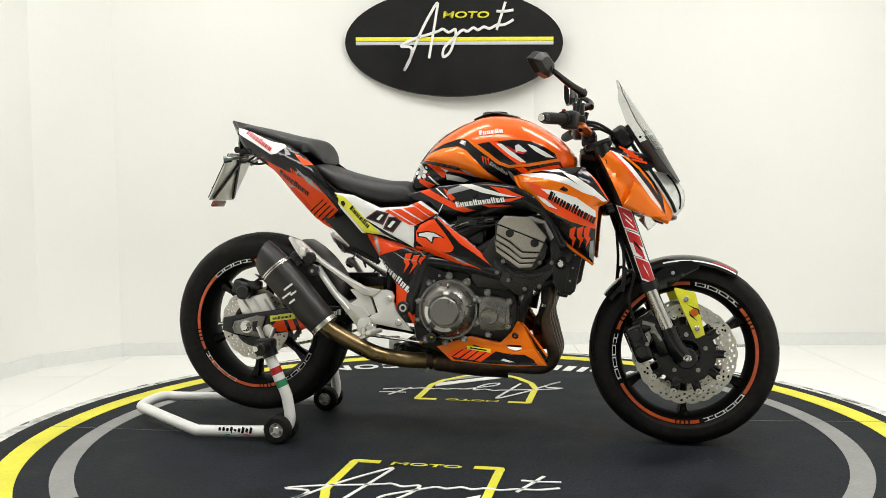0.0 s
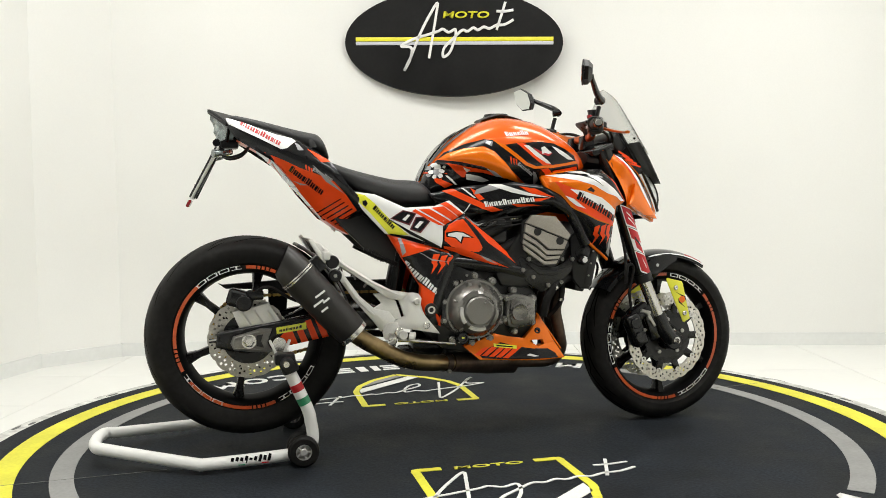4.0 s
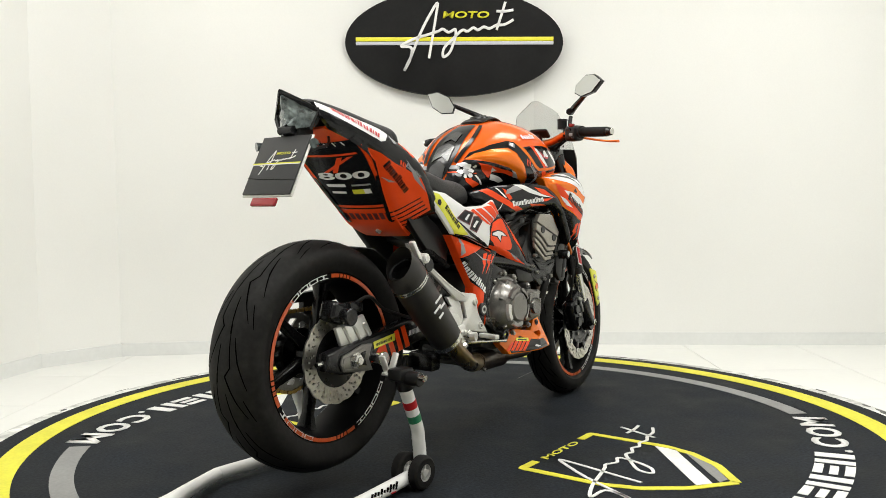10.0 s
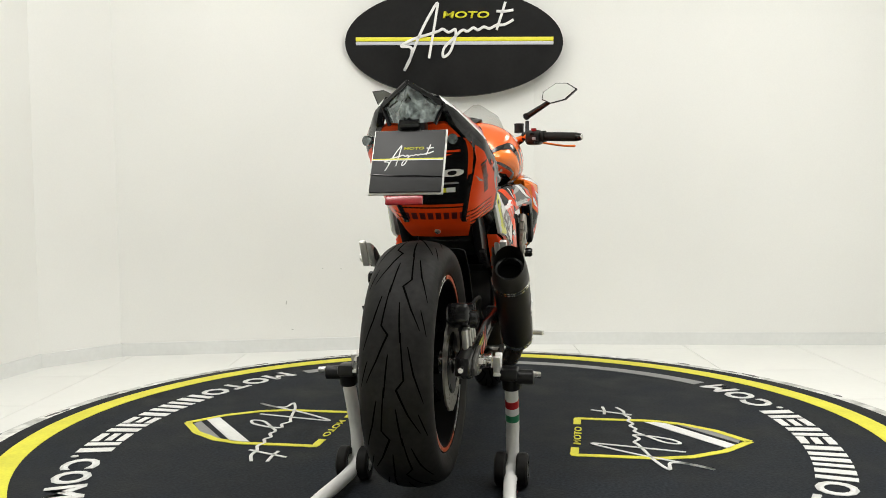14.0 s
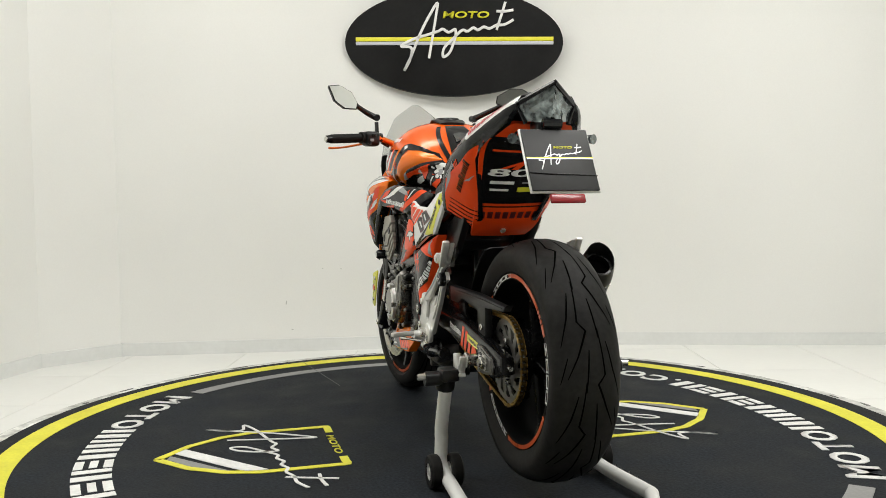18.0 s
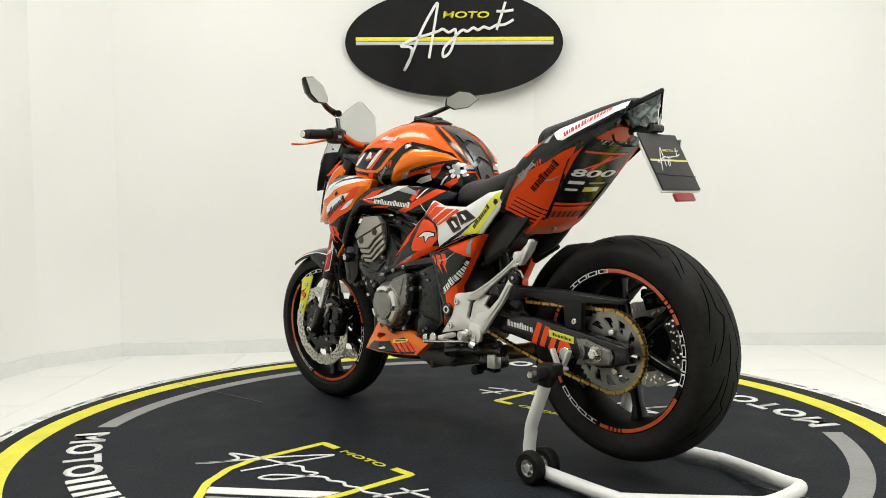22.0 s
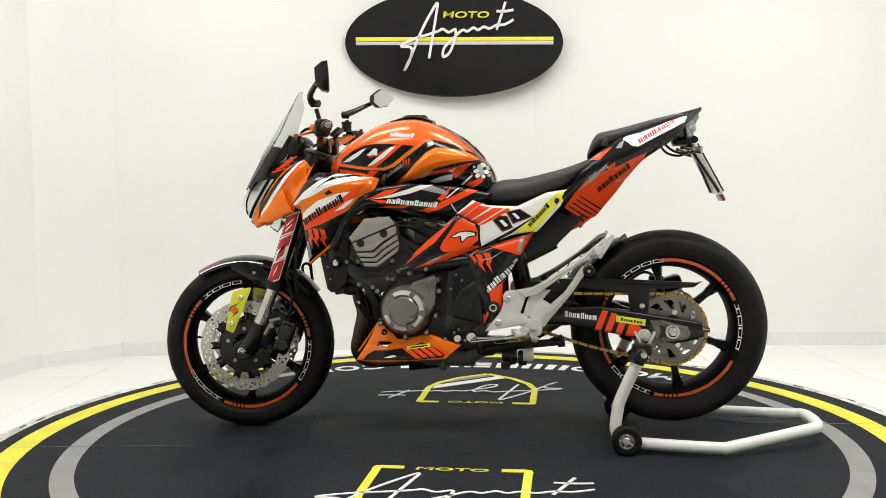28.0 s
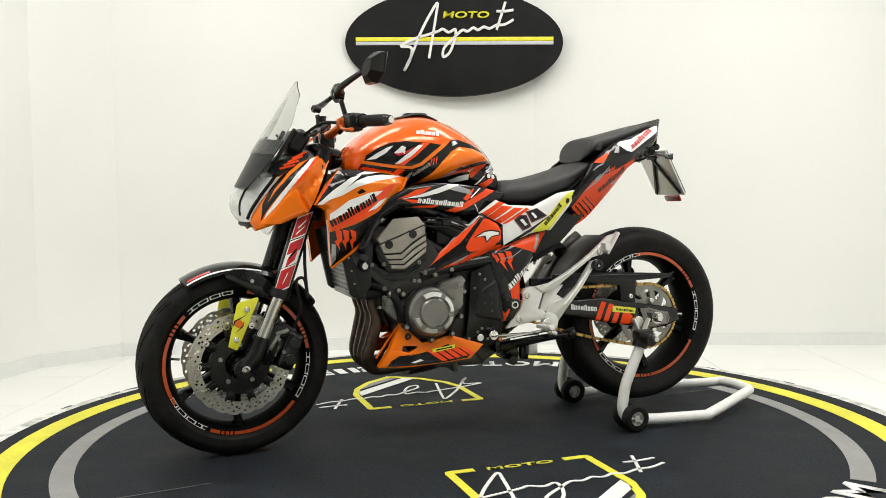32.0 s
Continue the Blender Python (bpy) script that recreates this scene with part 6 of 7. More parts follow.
for k in range(3):
    part("bracket_rib", tube([(-0.745 + k * 0.04, -0.134, 0.462), (-0.715 + k * 0.04, -0.134, 0.415)], 0.005, 6, 1), SILVER, bike)
part("rear_caliper", join(box(0.08, 0.06, 0.055, (-0.745, -0.11, 0.497), 0.014, 3, (0, 18, 0)), disc(0.024, -0.135, -0.158, (-0.735, 0, 0.487)), box(0.05, 0.03, 0.03, (-0.70, -0.13, 0.51), 0.006)), FRAME, bike, "black rear brake caliper")
part("rear_hose", tube([(-0.71, -0.13, 0.51), (-0.66, -0.15, 0.535), (-0.58, -0.14, 0.49), (-0.45, -0.13, 0.45)], 0.005, 8, 5), RUBBER, bike)
# engine covers
CX, CZ = -0.012, 0.443
part("clutch_flange", moved(lathe([(0, -0.14), (0.1, -0.14), (0.1, -0.17), (0.096, -0.176), (0, -0.176)], 48, False), pose(CX, 0, CZ)), ENGINE, bike, "dark grey clutch case flange", angle=30)
cl = part("clutch_cover", moved(lathe([(0, -0.226), (0.055, -0.226), (0.062, -0.222), (0.078, -0.206), (0.088, -0.188), (0.0905, -0.172), (0, -0.172)], 48, False), pose(CX, 0, CZ)), ENGINE, bike, "dark grey round clutch cover", angle=24)
part("cover_plate", moved(lathe([(0, -0.236), (0.042, -0.236), (0.047, -0.232), (0.049, -0.224), (0, -0.224)], 40, False), pose(CX, 0, CZ)), ENGINE, cl, angle=30)
for k in range(5):
    a0 = 22 + k * 72
    # silver on the lower rear pieces paints the light caught there
    part("cover_rim", moved(lathe([(0.052, -0.224), (0.065, -0.219), (0.064, -0.231), (0.053, -0.234)], 8, True, (a0, a0 + 52)), pose(CX, 0, CZ)), SILVER if k in (2, 3) else ENGINE, cl, "machined rim piece" if k in (2, 3) else "")
    a = radians(a0 + 62)
    part("cover_web", moved(box(0.03, 0.014, 0.007, (0.075, -0.203, 0), 0.002, 2, (0, 0, -44)), pose(CX, 0, CZ) @ Matrix.Rotation(-a, 4, "Y")), ENGINE, cl)
part("cover_fin", moved(box(0.016, 0.03, 0.026, (-0.037, -0.187, 0.518), 0.003, 2, (0, 18, 0)), pose(0, 0, 0)), ENGINE, cl)
for x, z in ((-0.073, 0.528), (-0.011, 0.550), (0.050, 0.531), (0.076, 0.476), (0.074, 0.401), (0.040, 0.345), (-0.021, 0.332), (-0.086, 0.345), (-0.112, 0.409), (-0.112, 0.47)):
    part("case_lobe", moved(disc(0.013, -0.14, -0.174, segs=14), pose(x, 0, z)), ENGINE, bike)
    bolt(bike, x, -0.174, z, 0.0085, 0.006)
cap = part("oil_filler", moved(lathe([(0, -0.205), (0.011, -0.205), (0.012, -0.209), (0.017, -0.209), (0.018, -0.2), (0.018, -0.17), (0, -0.17)], 22, False), pose(-0.06, 0, 0.356)), FRAME, bike, "black oil filler cap")
part("cap_mark", moved(box(0.009, 0.001, 0.005, (0, -0.2055, 0.001), 0), pose(-0.06, 0, 0.356)), YELLOW, cap)
pc = part("pulse_cover", prism([(0.095, 0.481), (0.118, 0.490), (0.154, 0.483), (0.190, 0.471), (0.190, 0.399), (0.177, 0.384), (0.123, 0.377), (0.097, 0.384), (0.089, 0.424)], -0.145, -0.192, 0.006, 2), ENGINE, bike, "dark grey ignition cover")
part("cover_step", prism([(0.102, 0.470), (0.120, 0.480), (0.150, 0.474), (0.155, 0.455), (0.178, 0.452), (0.178, 0.406), (0.170, 0.394), (0.125, 0.387), (0.105, 0.393), (0.098, 0.424)], -0.19, -0.205, 0.006, 2), ENGINE, pc)
part("cover_disc", moved(lathe([(0, -0.214), (0.021, -0.214), (0.026, -0.216), (0.028, -0.212), (0.029, -0.2)], 32, False), pose(0.129, 0, 0.431)), ENGINE, pc, angle=30)
for x, z in ((0.095, 0.474), (0.186, 0.470), (0.182, 0.394), (0.120, 0.366), (0.087, 0.406), (0.118, 0.500)):
    part("case_lobe", moved(disc(0.011, -0.14, -0.186, segs=14), pose(x, 0, z)), ENGINE, bike)
    bolt(bike, x, -0.186, z, 0.008, 0.006)
part("crankcase_ring", moved(lathe([(0.0, 0.14), (0.09, 0.14), (0.092, 0.15), (0.092, 0.17), (0.085, 0.176), (0.0, 0.176)], 40, False), pose(0.13, 0, 0.440)), BLOCKM, bike, "black crankcase rim")
st = part("generator_cover", join(moved(lathe([(0, 0.210), (0.052, 0.210), (0.07, 0.207), (0.078, 0.196), (0.08, 0.165), (0, 0.165)], 44, False), pose(0.13, 0, 0.440)),
                                  prism([(0.125, 0.50), (0.10, 0.532), (0.034, 0.553), (0.023, 0.544), (0.027, 0.46), (0.055, 0.418), (0.09, 0.43)], 0.165, 0.203, 0.008, 2)), ENGINE, bike, "grey cast generator cover", angle=30)
part("cover_wing", prism([(0.105, 0.515), (0.038, 0.541), (0.034, 0.538), (0.057, 0.475), (0.075, 0.488)], 0.2, 0.207, 0.003, 2), ENGINE, st)
part("cover_disc", moved(lathe([(0, 0.221), (0.042, 0.221), (0.0465, 0.217), (0.049, 0.205), (0, 0.205)], 36, False), pose(0.13, 0, 0.440)), ENGINE, st, angle=30)
for a0, a1 in ((58, 112), (128, 178), (196, 236), (262, 302), (318, 346)):
    part("cover_rim", moved(lathe([(0.052, 0.207), (0.066, 0.207), (0.0645, 0.219), (0.053, 0.2225)], 6, True, (a0, a1)), pose(0.13, 0, 0.440)), SILVER, st, "brighter machined rim piece")
for x, z in ((0.222, 0.5), (0.212, 0.395), (0.13, 0.35), (0.06, 0.365), (0.03, 0.42), (0.018, 0.50), (0.022, 0.535), (0.06, 0.572), (0.115, 0.558), (0.17, 0.54)):
    part("case_lobe", moved(disc(0.01, 0.14, 0.184, segs=14), pose(x, 0, z)), BLOCKM, bike)
    bolt(bike, x, 0.184, z, 0.008, 0.006)
part("sprocket_cover", prism(rounded([(-0.02, 0.41), (-0.024, 0.47), (-0.05, 0.51), (-0.108, 0.54), (-0.118, 0.39), (-0.075, 0.40)], 1, 0.15), 0.14, 0.178, 0.012, 3), PLASTIC, bike, "black front sprocket cover")
for k in range(9):
    part("dimple", moved(disc(0.004, 0.178, 0.1788, segs=8), pose(-0.03 - 0.025 * (k % 3), 0, 0.43 + 0.028 * (k // 3))), FRAME, bike)
part("gear_linkage", join(tube([(-0.08, 0.17, 0.345), (-0.24, 0.195, 0.35)], 0.006, 8, 1), disc(0.016, 0.14, 0.185, (-0.085, 0, 0.35)), disc(0.012, 0.14, 0.18, (-0.04, 0, 0.345))), STEEL, bike)
part("side_stand", join(tube([(-0.12, 0.15, 0.305), (-0.25, 0.165, 0.325), (-0.37, 0.165, 0.337)], [0.016, 0.013, 0.011], 10, 4), tube([(-0.362, 0.165, 0.336), (-0.385, 0.165, 0.338)], 0.017, 12, 1), tube([(-0.34, 0.17, 0.345), (-0.375, 0.19, 0.36)], 0.005, 8, 1), box(0.06, 0.05, 0.06, (-0.13, 0.13, 0.315), 0.012)), FRAME, bike, "folded black side stand")
part("under_bracket", join(box(0.05, 0.1, 0.06, (-0.2, 0.02, 0.27), 0.01), box(0.03, 0.03, 0.05, (-0.245, 0.06, 0.265), 0.006), tube([(-0.19, 0.07, 0.245), (-0.19, 0.1, 0.245)], 0.016, 12, 1), box(0.12, 0.08, 0.05, (-0.13, 0, 0.30), 0.012)), FRAME, bike, "black suspension linkage")
part("link_plate", box(0.035, 0.03, 0.05, (-0.265, 0.085, 0.285), 0.004), SILVER, bike)
# radiator
for s in (1, -1):
    part("coolant_hose", tube([(0.34, s * 0.15, 0.54), (0.275, s * 0.172, 0.515), (0.238, s * 0.176, 0.47), (0.225, s * 0.165, 0.41)], 0.013, 12, 5), RUBBER, bike, "black coolant hose")
    part("hose_clip", tube([(0.268, s * 0.1725, 0.508), (0.26, s * 0.173, 0.5)], 0.0148, 14, 1), STEEL, bike)
    part("engine_mount", prism(rounded([(0.215, 0.605), (0.14, 0.60), (0.125, 0.565), (0.165, 0.535), (0.22, 0.545), (0.25, 0.575)], 1), s * 0.15, s * 0.166, 0.004), BLOCKM, bike, "black engine mount plate")
    for x, z in ((0.205, 0.588), (0.155, 0.575), (0.225, 0.558)):
        bolt(bike, x, s * 0.166, z, 0.007, 0.006)
    for x, z in ((-0.038, 0.553), (-0.056, 0.535), (-0.02, 0.508), (0.0, 0.345), (-0.03, 0.365), (-0.045, 0.375), (-0.065, 0.34)):
        bolt(bike, x, s * 0.176, z, 0.0055, 0.005)
    part("frame_plate", prism([(-0.01, 0.56), (-0.105, 0.60), (-0.125, 0.40), (-0.07, 0.36), (0.01, 0.34), (0.0, 0.42)], s * 0.158, s * 0.174, 0.004), FRAME, bike, "black frame side plate")
    for k in range(3):
        part("wire", tube([(0.15, s * 0.172, 0.715 + 0.012 * k), (0.06, s * (0.178 + 0.004 * k), 0.70 + 0.015 * k), (-0.02, s * 0.17, 0.665 + 0.014 * k), (-0.08, s * 0.15, 0.63)], 0.0035, 6, 5), RUBBER, bike)
    part("connector", box(0.03, 0.014, 0.018, (0.075, s * 0.184, 0.722), 0.003), PLASTIC, bike, "black wire connector")
    part("connector", box(0.022, 0.014, 0.026, (0.03, s * 0.18, 0.645), 0.003, 2, (0, 25, 0)), PLASTIC, bike)
    part("injector_rail", tube([(0.135, s * 0.165, 0.735), (-0.005, s * 0.165, 0.71)], 0.008, 10, 1), STEEL, bike, "bright fuel rail")
    for k in range(3):
        bolt(bike, 0.115 - 0.045 * k, s * 0.172, 0.732 - 0.008 * k, 0.006, 0.006)
    part("cylinder_base", box(0.2, 0.02, 0.05, (0.14, s * 0.14, 0.562), 0.006, 2, (0, -6, 0)), BLOCKM, bike)
    for k in range(5):
        part("cooling_fin", box(0.16, 0.01, 0.004, (0.15, s * 0.15, 0.59 + 0.011 * k), 0.001, 1, (0, -8, 0)), BLOCKM, bike)
part("radiator", box(0.035, 0.34, 0.23, (0.375, 0, 0.60), 0.006, 2, (0, 12, 0)), BLOCKM, bike, "black radiator core")
for s in (1, -1):
    part("radiator_tank", prism([(0.433, 0.70), (0.363, 0.72), (0.315, 0.66), (0.325, 0.53), (0.35, 0.498), (0.378, 0.494), (0.392, 0.506)], s * 0.155, s * 0.182, 0.006), PLASTIC, bike, "black radiator end cover")
part("radiator_hose", tube([(0.38, 0.13, 0.52), (0.32, 0.15, 0.50), (0.26, 0.14, 0.52)], 0.018, 12, 5), RUBBER, bike)
for k in range(14):
    part("radiator_fin", box(0.004, 0.30, 0.005, (0.3945 + 0.0031 * (k - 6.5), 0, 0.603 + 0.0148 * (k - 6.5)), 0.001, 1, (0, 12, 0)), ENGINE, bike)
for s in (1, -1):
    part("radiator_side", box(0.022, 0.012, 0.19, (0.392, s * 0.178, 0.60), 0.003, 2, (0, 12, 0)), PLASTIC, bike, "black radiator side plate")
    for k in range(4):
        bolt(bike, 0.404 - 0.0085 * k, s * 0.184, 0.66 - 0.04 * k, 0.004, 0.003)
    part("oil_line", tube([(0.26, s * 0.12, 0.40), (0.29, s * 0.15, 0.45), (0.30, s * 0.16, 0.53), (0.36, s * 0.15, 0.56)], 0.008, 10, 5), RUBBER, bike, "black oil line")
    part("line_clip", tube([(0.292, s * 0.152, 0.456), (0.295, s * 0.154, 0.466)], 0.0098, 12, 1), STEEL, bike)
part("horn", moved(disc(0.035, -0.015, 0.015), pose(0.424, 0.08, 0.66, 0, 0, 80)), PLASTIC, bike)
# exhaust
for k, y in enumerate((0.105, 0.035, -0.035, -0.105)):
    part("header_pipe", tube([(0.255, y, 0.60), (0.30, y, 0.56), (0.305, y, 0.48), (0.29, y * 1.02, 0.42), (0.305, y * 0.95, 0.35), (0.318, y * 0.8, 0.285), (0.285, y * 0.62 - 0.01, 0.245), (0.2, y * 0.45 - 0.02, 0.242), (0.12, y * 0.3 - 0.03, 0.245)], 0.0205, 14, 5), PIPE, bike, "browned exhaust header pipe")
part("collector", tube([(0.16, -0.03, 0.247), (0.06, -0.05, 0.25), (-0.04, -0.09, 0.258), (-0.075, -0.105, 0.262)], [0.05, 0.045, 0.034, 0.03], 18, 4), PIPE, bike, "browned exhaust collector")
part("link_pipe", tube([(-0.07, -0.103, 0.262), (-0.16, -0.15, 0.272), (-0.25, -0.188, 0.296), (-0.33, -0.21, 0.338), (-0.385, -0.224, 0.372), (-0.415, -0.228, 0.395)], 0.0265, 18, 5), TITAN, bike, "golden heat-tinted link pipe")
part("pipe_clamp", tube([(-0.085, -0.11, 0.264), (-0.105, -0.12, 0.266)], 0.031, 16, 1), PIPE, bike)
bolt(bike, -0.09, -0.14, 0.24, 0.008, 0.01)
A0, A1 = Vector((-0.402, -0.229, 0.380)), Vector((-0.622, -0.226, 0.624))
ax = (A1 - A0).normalized()


def along(t):
    return tuple(A0 + (A1 - A0) * t)


can = part("silencer", tube([along(0.04), along(0.12), along(0.5), along(0.8)], [0.041, 0.046, 0.05, 0.051], 16, 3, 1.1), CARBON, bike, "black carbon silencer with steel bands", angle=50)
side = ax.cross(Vector((0, 1, 0))).normalized()
cap_bm = tube([along(0.8), along(0.9), along(1.0)], [0.0515, 0.049, 0.042], 18, 3, 1.1, False, True)
for v in cap_bm.verts:
    far = max(0.0, ((v.co - A0).dot(ax) / (A1 - A0).length - 0.82) / 0.18)
    v.co -= ax * far * 0.42 * (v.co - A0).dot(side)
part("end_cap", cap_bm, CARBON, bike, "black silencer end cap", angle=50)
part("outlet", tube([along(0.86), along(0.93), along(0.935)], [0.03, 0.033, 0.0395], 20, 1, 1.1, False, True), FRAME, bike)
# near-black plug paints the dark inside of the outlet
part("outlet_end", tube([along(0.87), along(0.875)], 0.031, 20, 1), RECESS_SHADE, bike)
for t0, t1, r in ((0.03, 0.075, 0.0445), (0.775, 0.788, 0.0525), (0.797, 0.81, 0.0525)):
    part("steel_band", tube([along(t0), along(t1)], r, 16, 1, 1.1), STEEL, can)
part("silencer_mount", join(box(0.05, 0.03, 0.05, (-0.52, -0.205, 0.6), 0.008, 2, (0, -38, 0)), disc(0.02, -0.19, -0.215, (-0.47, 0, 0.61))), FRAME, bike)
for r0, ln in ((0.42, 0.034), (0.5, 0.05)):
    for k in range(2):
        c = A0 + (A1 - A0) * (r0 + 0.05 * k) + side * (0.012 - 0.022 * k)
        part("letter_block", moved(box(0.006, 0.002, ln * 0.7, (0, 0, 0)), Matrix.Translation(c + Vector((0.0, -0.0508, 0.0))) @ Matrix.Rotation(radians(54), 4, "Y")), WHITE, can)
# belly pan
BE = [(0.301, 0.268), (0.264, 0.322), (0.227, 0.318), (0.204, 0.311), (0.158, 0.322), (0.157, 0.340), (0.10, 0.349), (0.06, 0.358), (-0.05, 0.323), (0.0, 0.280), (0.11, 0.272), (0.216, 0.267)]


def belly_y(x, z):
    return 0.182 - 0.2 * max(0, x - 0.2) - 0.27 * (z - 0.3) - 0.15 * max(0, 0.3 - z)


belly = host_of(both("belly_pan", panel(BE, belly_y, 0.002, 0.008, 0.03, 0.01), ORANGE, bike, "orange belly pan with dark lower stripes"))
both("belly_arm", panel([(0.264, 0.322), (0.214, 0.417), (0.19, 0.372), (0.157, 0.340), (0.158, 0.322), (0.183, 0.333), (0.221, 0.333), (0.227, 0.318)], belly_y, 0.002, 0.008, 0.03, 0.01), ORANGE, bike)
both("belly_strip", tube([(0.206, 0.140, 0.420), (0.25, 0.132, 0.363), (0.300, 0.128, 0.292)], 0.0035, 8, 3), ORANGE, bike, "thin orange front edge")
both("belly_infill", prism([(0.206, 0.416), (0.25, 0.361), (0.298, 0.294), (0.285, 0.290), (0.246, 0.345), (0.212, 0.40)], 0.118, 0.130, 0.002), BLACK, bike)
decal("dark_field", BLACK, [(0.276, 0.270), (0.262, 0.288), (0.236, 0.303), (0.204, 0.305), (0.133, 0.317), (0.073, 0.331), (-0.006, 0.301), (0.009, 0.284), (0.111, 0.274)], belly)
decal("red_slash", RED, [(0.144, 0.313), (0.127, 0.319), (0.078, 0.281), (0.096, 0.279)], belly)
decal("red_slash", RED, [(0.116, 0.314), (0.099, 0.319), (0.054, 0.285), (0.072, 0.283)], belly)
decal("red_slash", RED, [(0.088, 0.315), (0.072, 0.319), (0.030, 0.288), (0.048, 0.286)], belly)
decal("red_slash", RED, [(0.061, 0.315), (0.044, 0.320), (0.005, 0.292), (0.024, 0.290)], belly)
decal("red_slash", RED, [(0.033, 0.316), (0.016, 0.320), (-0.019, 0.295), (-0.000, 0.293)], belly)
decal("orange_arm", ORANGE, [(0.203, 0.303), (0.133, 0.321), (0.101, 0.337), (0.055, 0.350), (-0.028, 0.319), (-0.006, 0.308), (0.064, 0.335), (0.120, 0.317)], belly)
decal("yellow_label", YELLOW, [(0.127, 0.319), (0.049, 0.329), (0.050, 0.318), (0.127, 0.308)], belly)
decal("label_line", BLACK, [(0.114, 0.317), (0.059, 0.324), (0.059, 0.320), (0.114, 0.313)], belly)
decal("pale_mark", WHITE, [(0.204, 0.281), (0.170, 0.291), (0.159, 0.286), (0.185, 0.280)], belly)
for s in (1, -1):
    bolt(bike, 0.204, s * 0.164, 0.362, 0.013, 0.006, FRAME)


# ---- printed films on the bodywork, and a highlight painted as film ----
WING = [(0.233, 0.824), (0.18, 0.84), (0.145, 0.857), (0.115, 0.89), (0.088, 0.92), (0.053, 0.952), (0.02, 0.966), (-0.034, 0.962), (-0.085, 0.948), (-0.111, 0.928), (-0.052, 0.918), (0.02, 0.901), (0.058, 0.882), (0.092, 0.863), (0.15, 0.846)]


def wing_y(x, z):
    hit = full_tank.ray_cast(Vector((x, 0.6, z)), Vector((0, -1, 0)))
    return (hit[0].y if hit[0] else 0.12) - 0.001


both("tank_wing", panel(WING, wing_y, 0.013, 0.024, 0.03, 0.006), ORANGE, bike, "orange swelling side of the tank")
decal("red_field", RED, [(0.245, 0.855), (0.301, 0.837), (0.371, 0.804), (0.457, 0.754), (0.455, 0.705), (0.388, 0.727), (0.318, 0.763), (0.290, 0.795), (0.262, 0.830)], shroud)
decal("black_top", BLACK, [(0.257, 0.876), (0.318, 0.885), (0.389, 0.895), (0.427, 0.891), (0.462, 0.849), (0.501, 0.782), (0.469, 0.792), (0.423, 0.818), (0.380, 0.843), (0.318, 0.863)], shroud)
decal("white_flash", WHITE, [(0.224, 0.871), (0.292, 0.875), (0.339, 0.869), (0.374, 0.857), (0.416, 0.830), (0.462, 0.798), (0.423, 0.811), (0.378, 0.836), (0.318, 0.854), (0.262, 0.863)], shroud)
decal("white_flash", WHITE, [(0.353, 0.878), (0.397, 0.863), (0.450, 0.826), (0.494, 0.785), (0.480, 0.784), (0.427, 0.821), (0.392, 0.848)], shroud)
decal("white_sliver", WHITE, [(0.292, 0.882), (0.345, 0.885), (0.374, 0.874), (0.336, 0.876)], shroud)
decal("red_line", RED, [(0.427, 0.888), (0.434, 0.884), (0.469, 0.836), (0.501, 0.783), (0.494, 0.789), (0.459, 0.842)], shroud)
decal("orange_belt", ORANGE, [(0.213, 0.864), (0.262, 0.860), (0.318, 0.849), (0.378, 0.829), (0.427, 0.804), (0.473, 0.782), (0.495, 0.778), (0.465, 0.768), (0.458, 0.750), (0.388, 0.793), (0.318, 0.824), (0.257, 0.848)], shroud)
decal("white_streak", WHITE, [(0.294, 0.826), (0.339, 0.819), (0.402, 0.797), (0.458, 0.756), (0.458, 0.736), (0.406, 0.762), (0.353, 0.789), (0.322, 0.805)], shroud)
decal("white_streak", WHITE, [(0.281, 0.805), (0.307, 0.794), (0.346, 0.762), (0.318, 0.771), (0.297, 0.787)], shroud)
decal("black_field", BLACK, [(0.293, 0.773), (0.318, 0.757), (0.388, 0.723), (0.457, 0.701), (0.453, 0.592), (0.427, 0.611), (0.374, 0.656), (0.325, 0.719)], shroud)
decal("claw_mark", RED, [(0.381, 0.702), (0.400, 0.709), (0.393, 0.681), (0.400, 0.674), (0.384, 0.638), (0.388, 0.667), (0.379, 0.677)], shroud)
decal("claw_mark", RED, [(0.404, 0.704), (0.423, 0.710), (0.416, 0.680), (0.423, 0.673), (0.407, 0.642), (0.411, 0.666), (0.402, 0.677)], shroud)
decal("claw_mark", RED, [(0.425, 0.705), (0.444, 0.712), (0.437, 0.680), (0.444, 0.673), (0.428, 0.645), (0.432, 0.666), (0.423, 0.677)], shroud)
decal("grey_edge", GREYF, [(0.441, 0.664), (0.451, 0.666), (0.450, 0.599), (0.437, 0.617)], shroud)
decal("small_mark", BLACK, [(0.350, 0.822), (0.364, 0.832), (0.378, 0.820), (0.371, 0.815)], shroud)
letter_row(shroud, BLACK, (0.315, 0.794), (0.455, 0.715), 0.026, 8, -0.10)
decal("red_field", RED, [(0.480, 0.940), (0.503, 0.924), (0.532, 0.897), (0.570, 0.846), (0.553, 0.853), (0.526, 0.888), (0.502, 0.914)], cowl)
decal("black_band", BLACK, [(0.464, 0.961), (0.496, 0.948), (0.536, 0.929), (0.586, 0.889), (0.628, 0.838), (0.652, 0.791), (0.659, 0.740), (0.641, 0.773), (0.604, 0.824), (0.550, 0.888), (0.507, 0.926)], cowl)
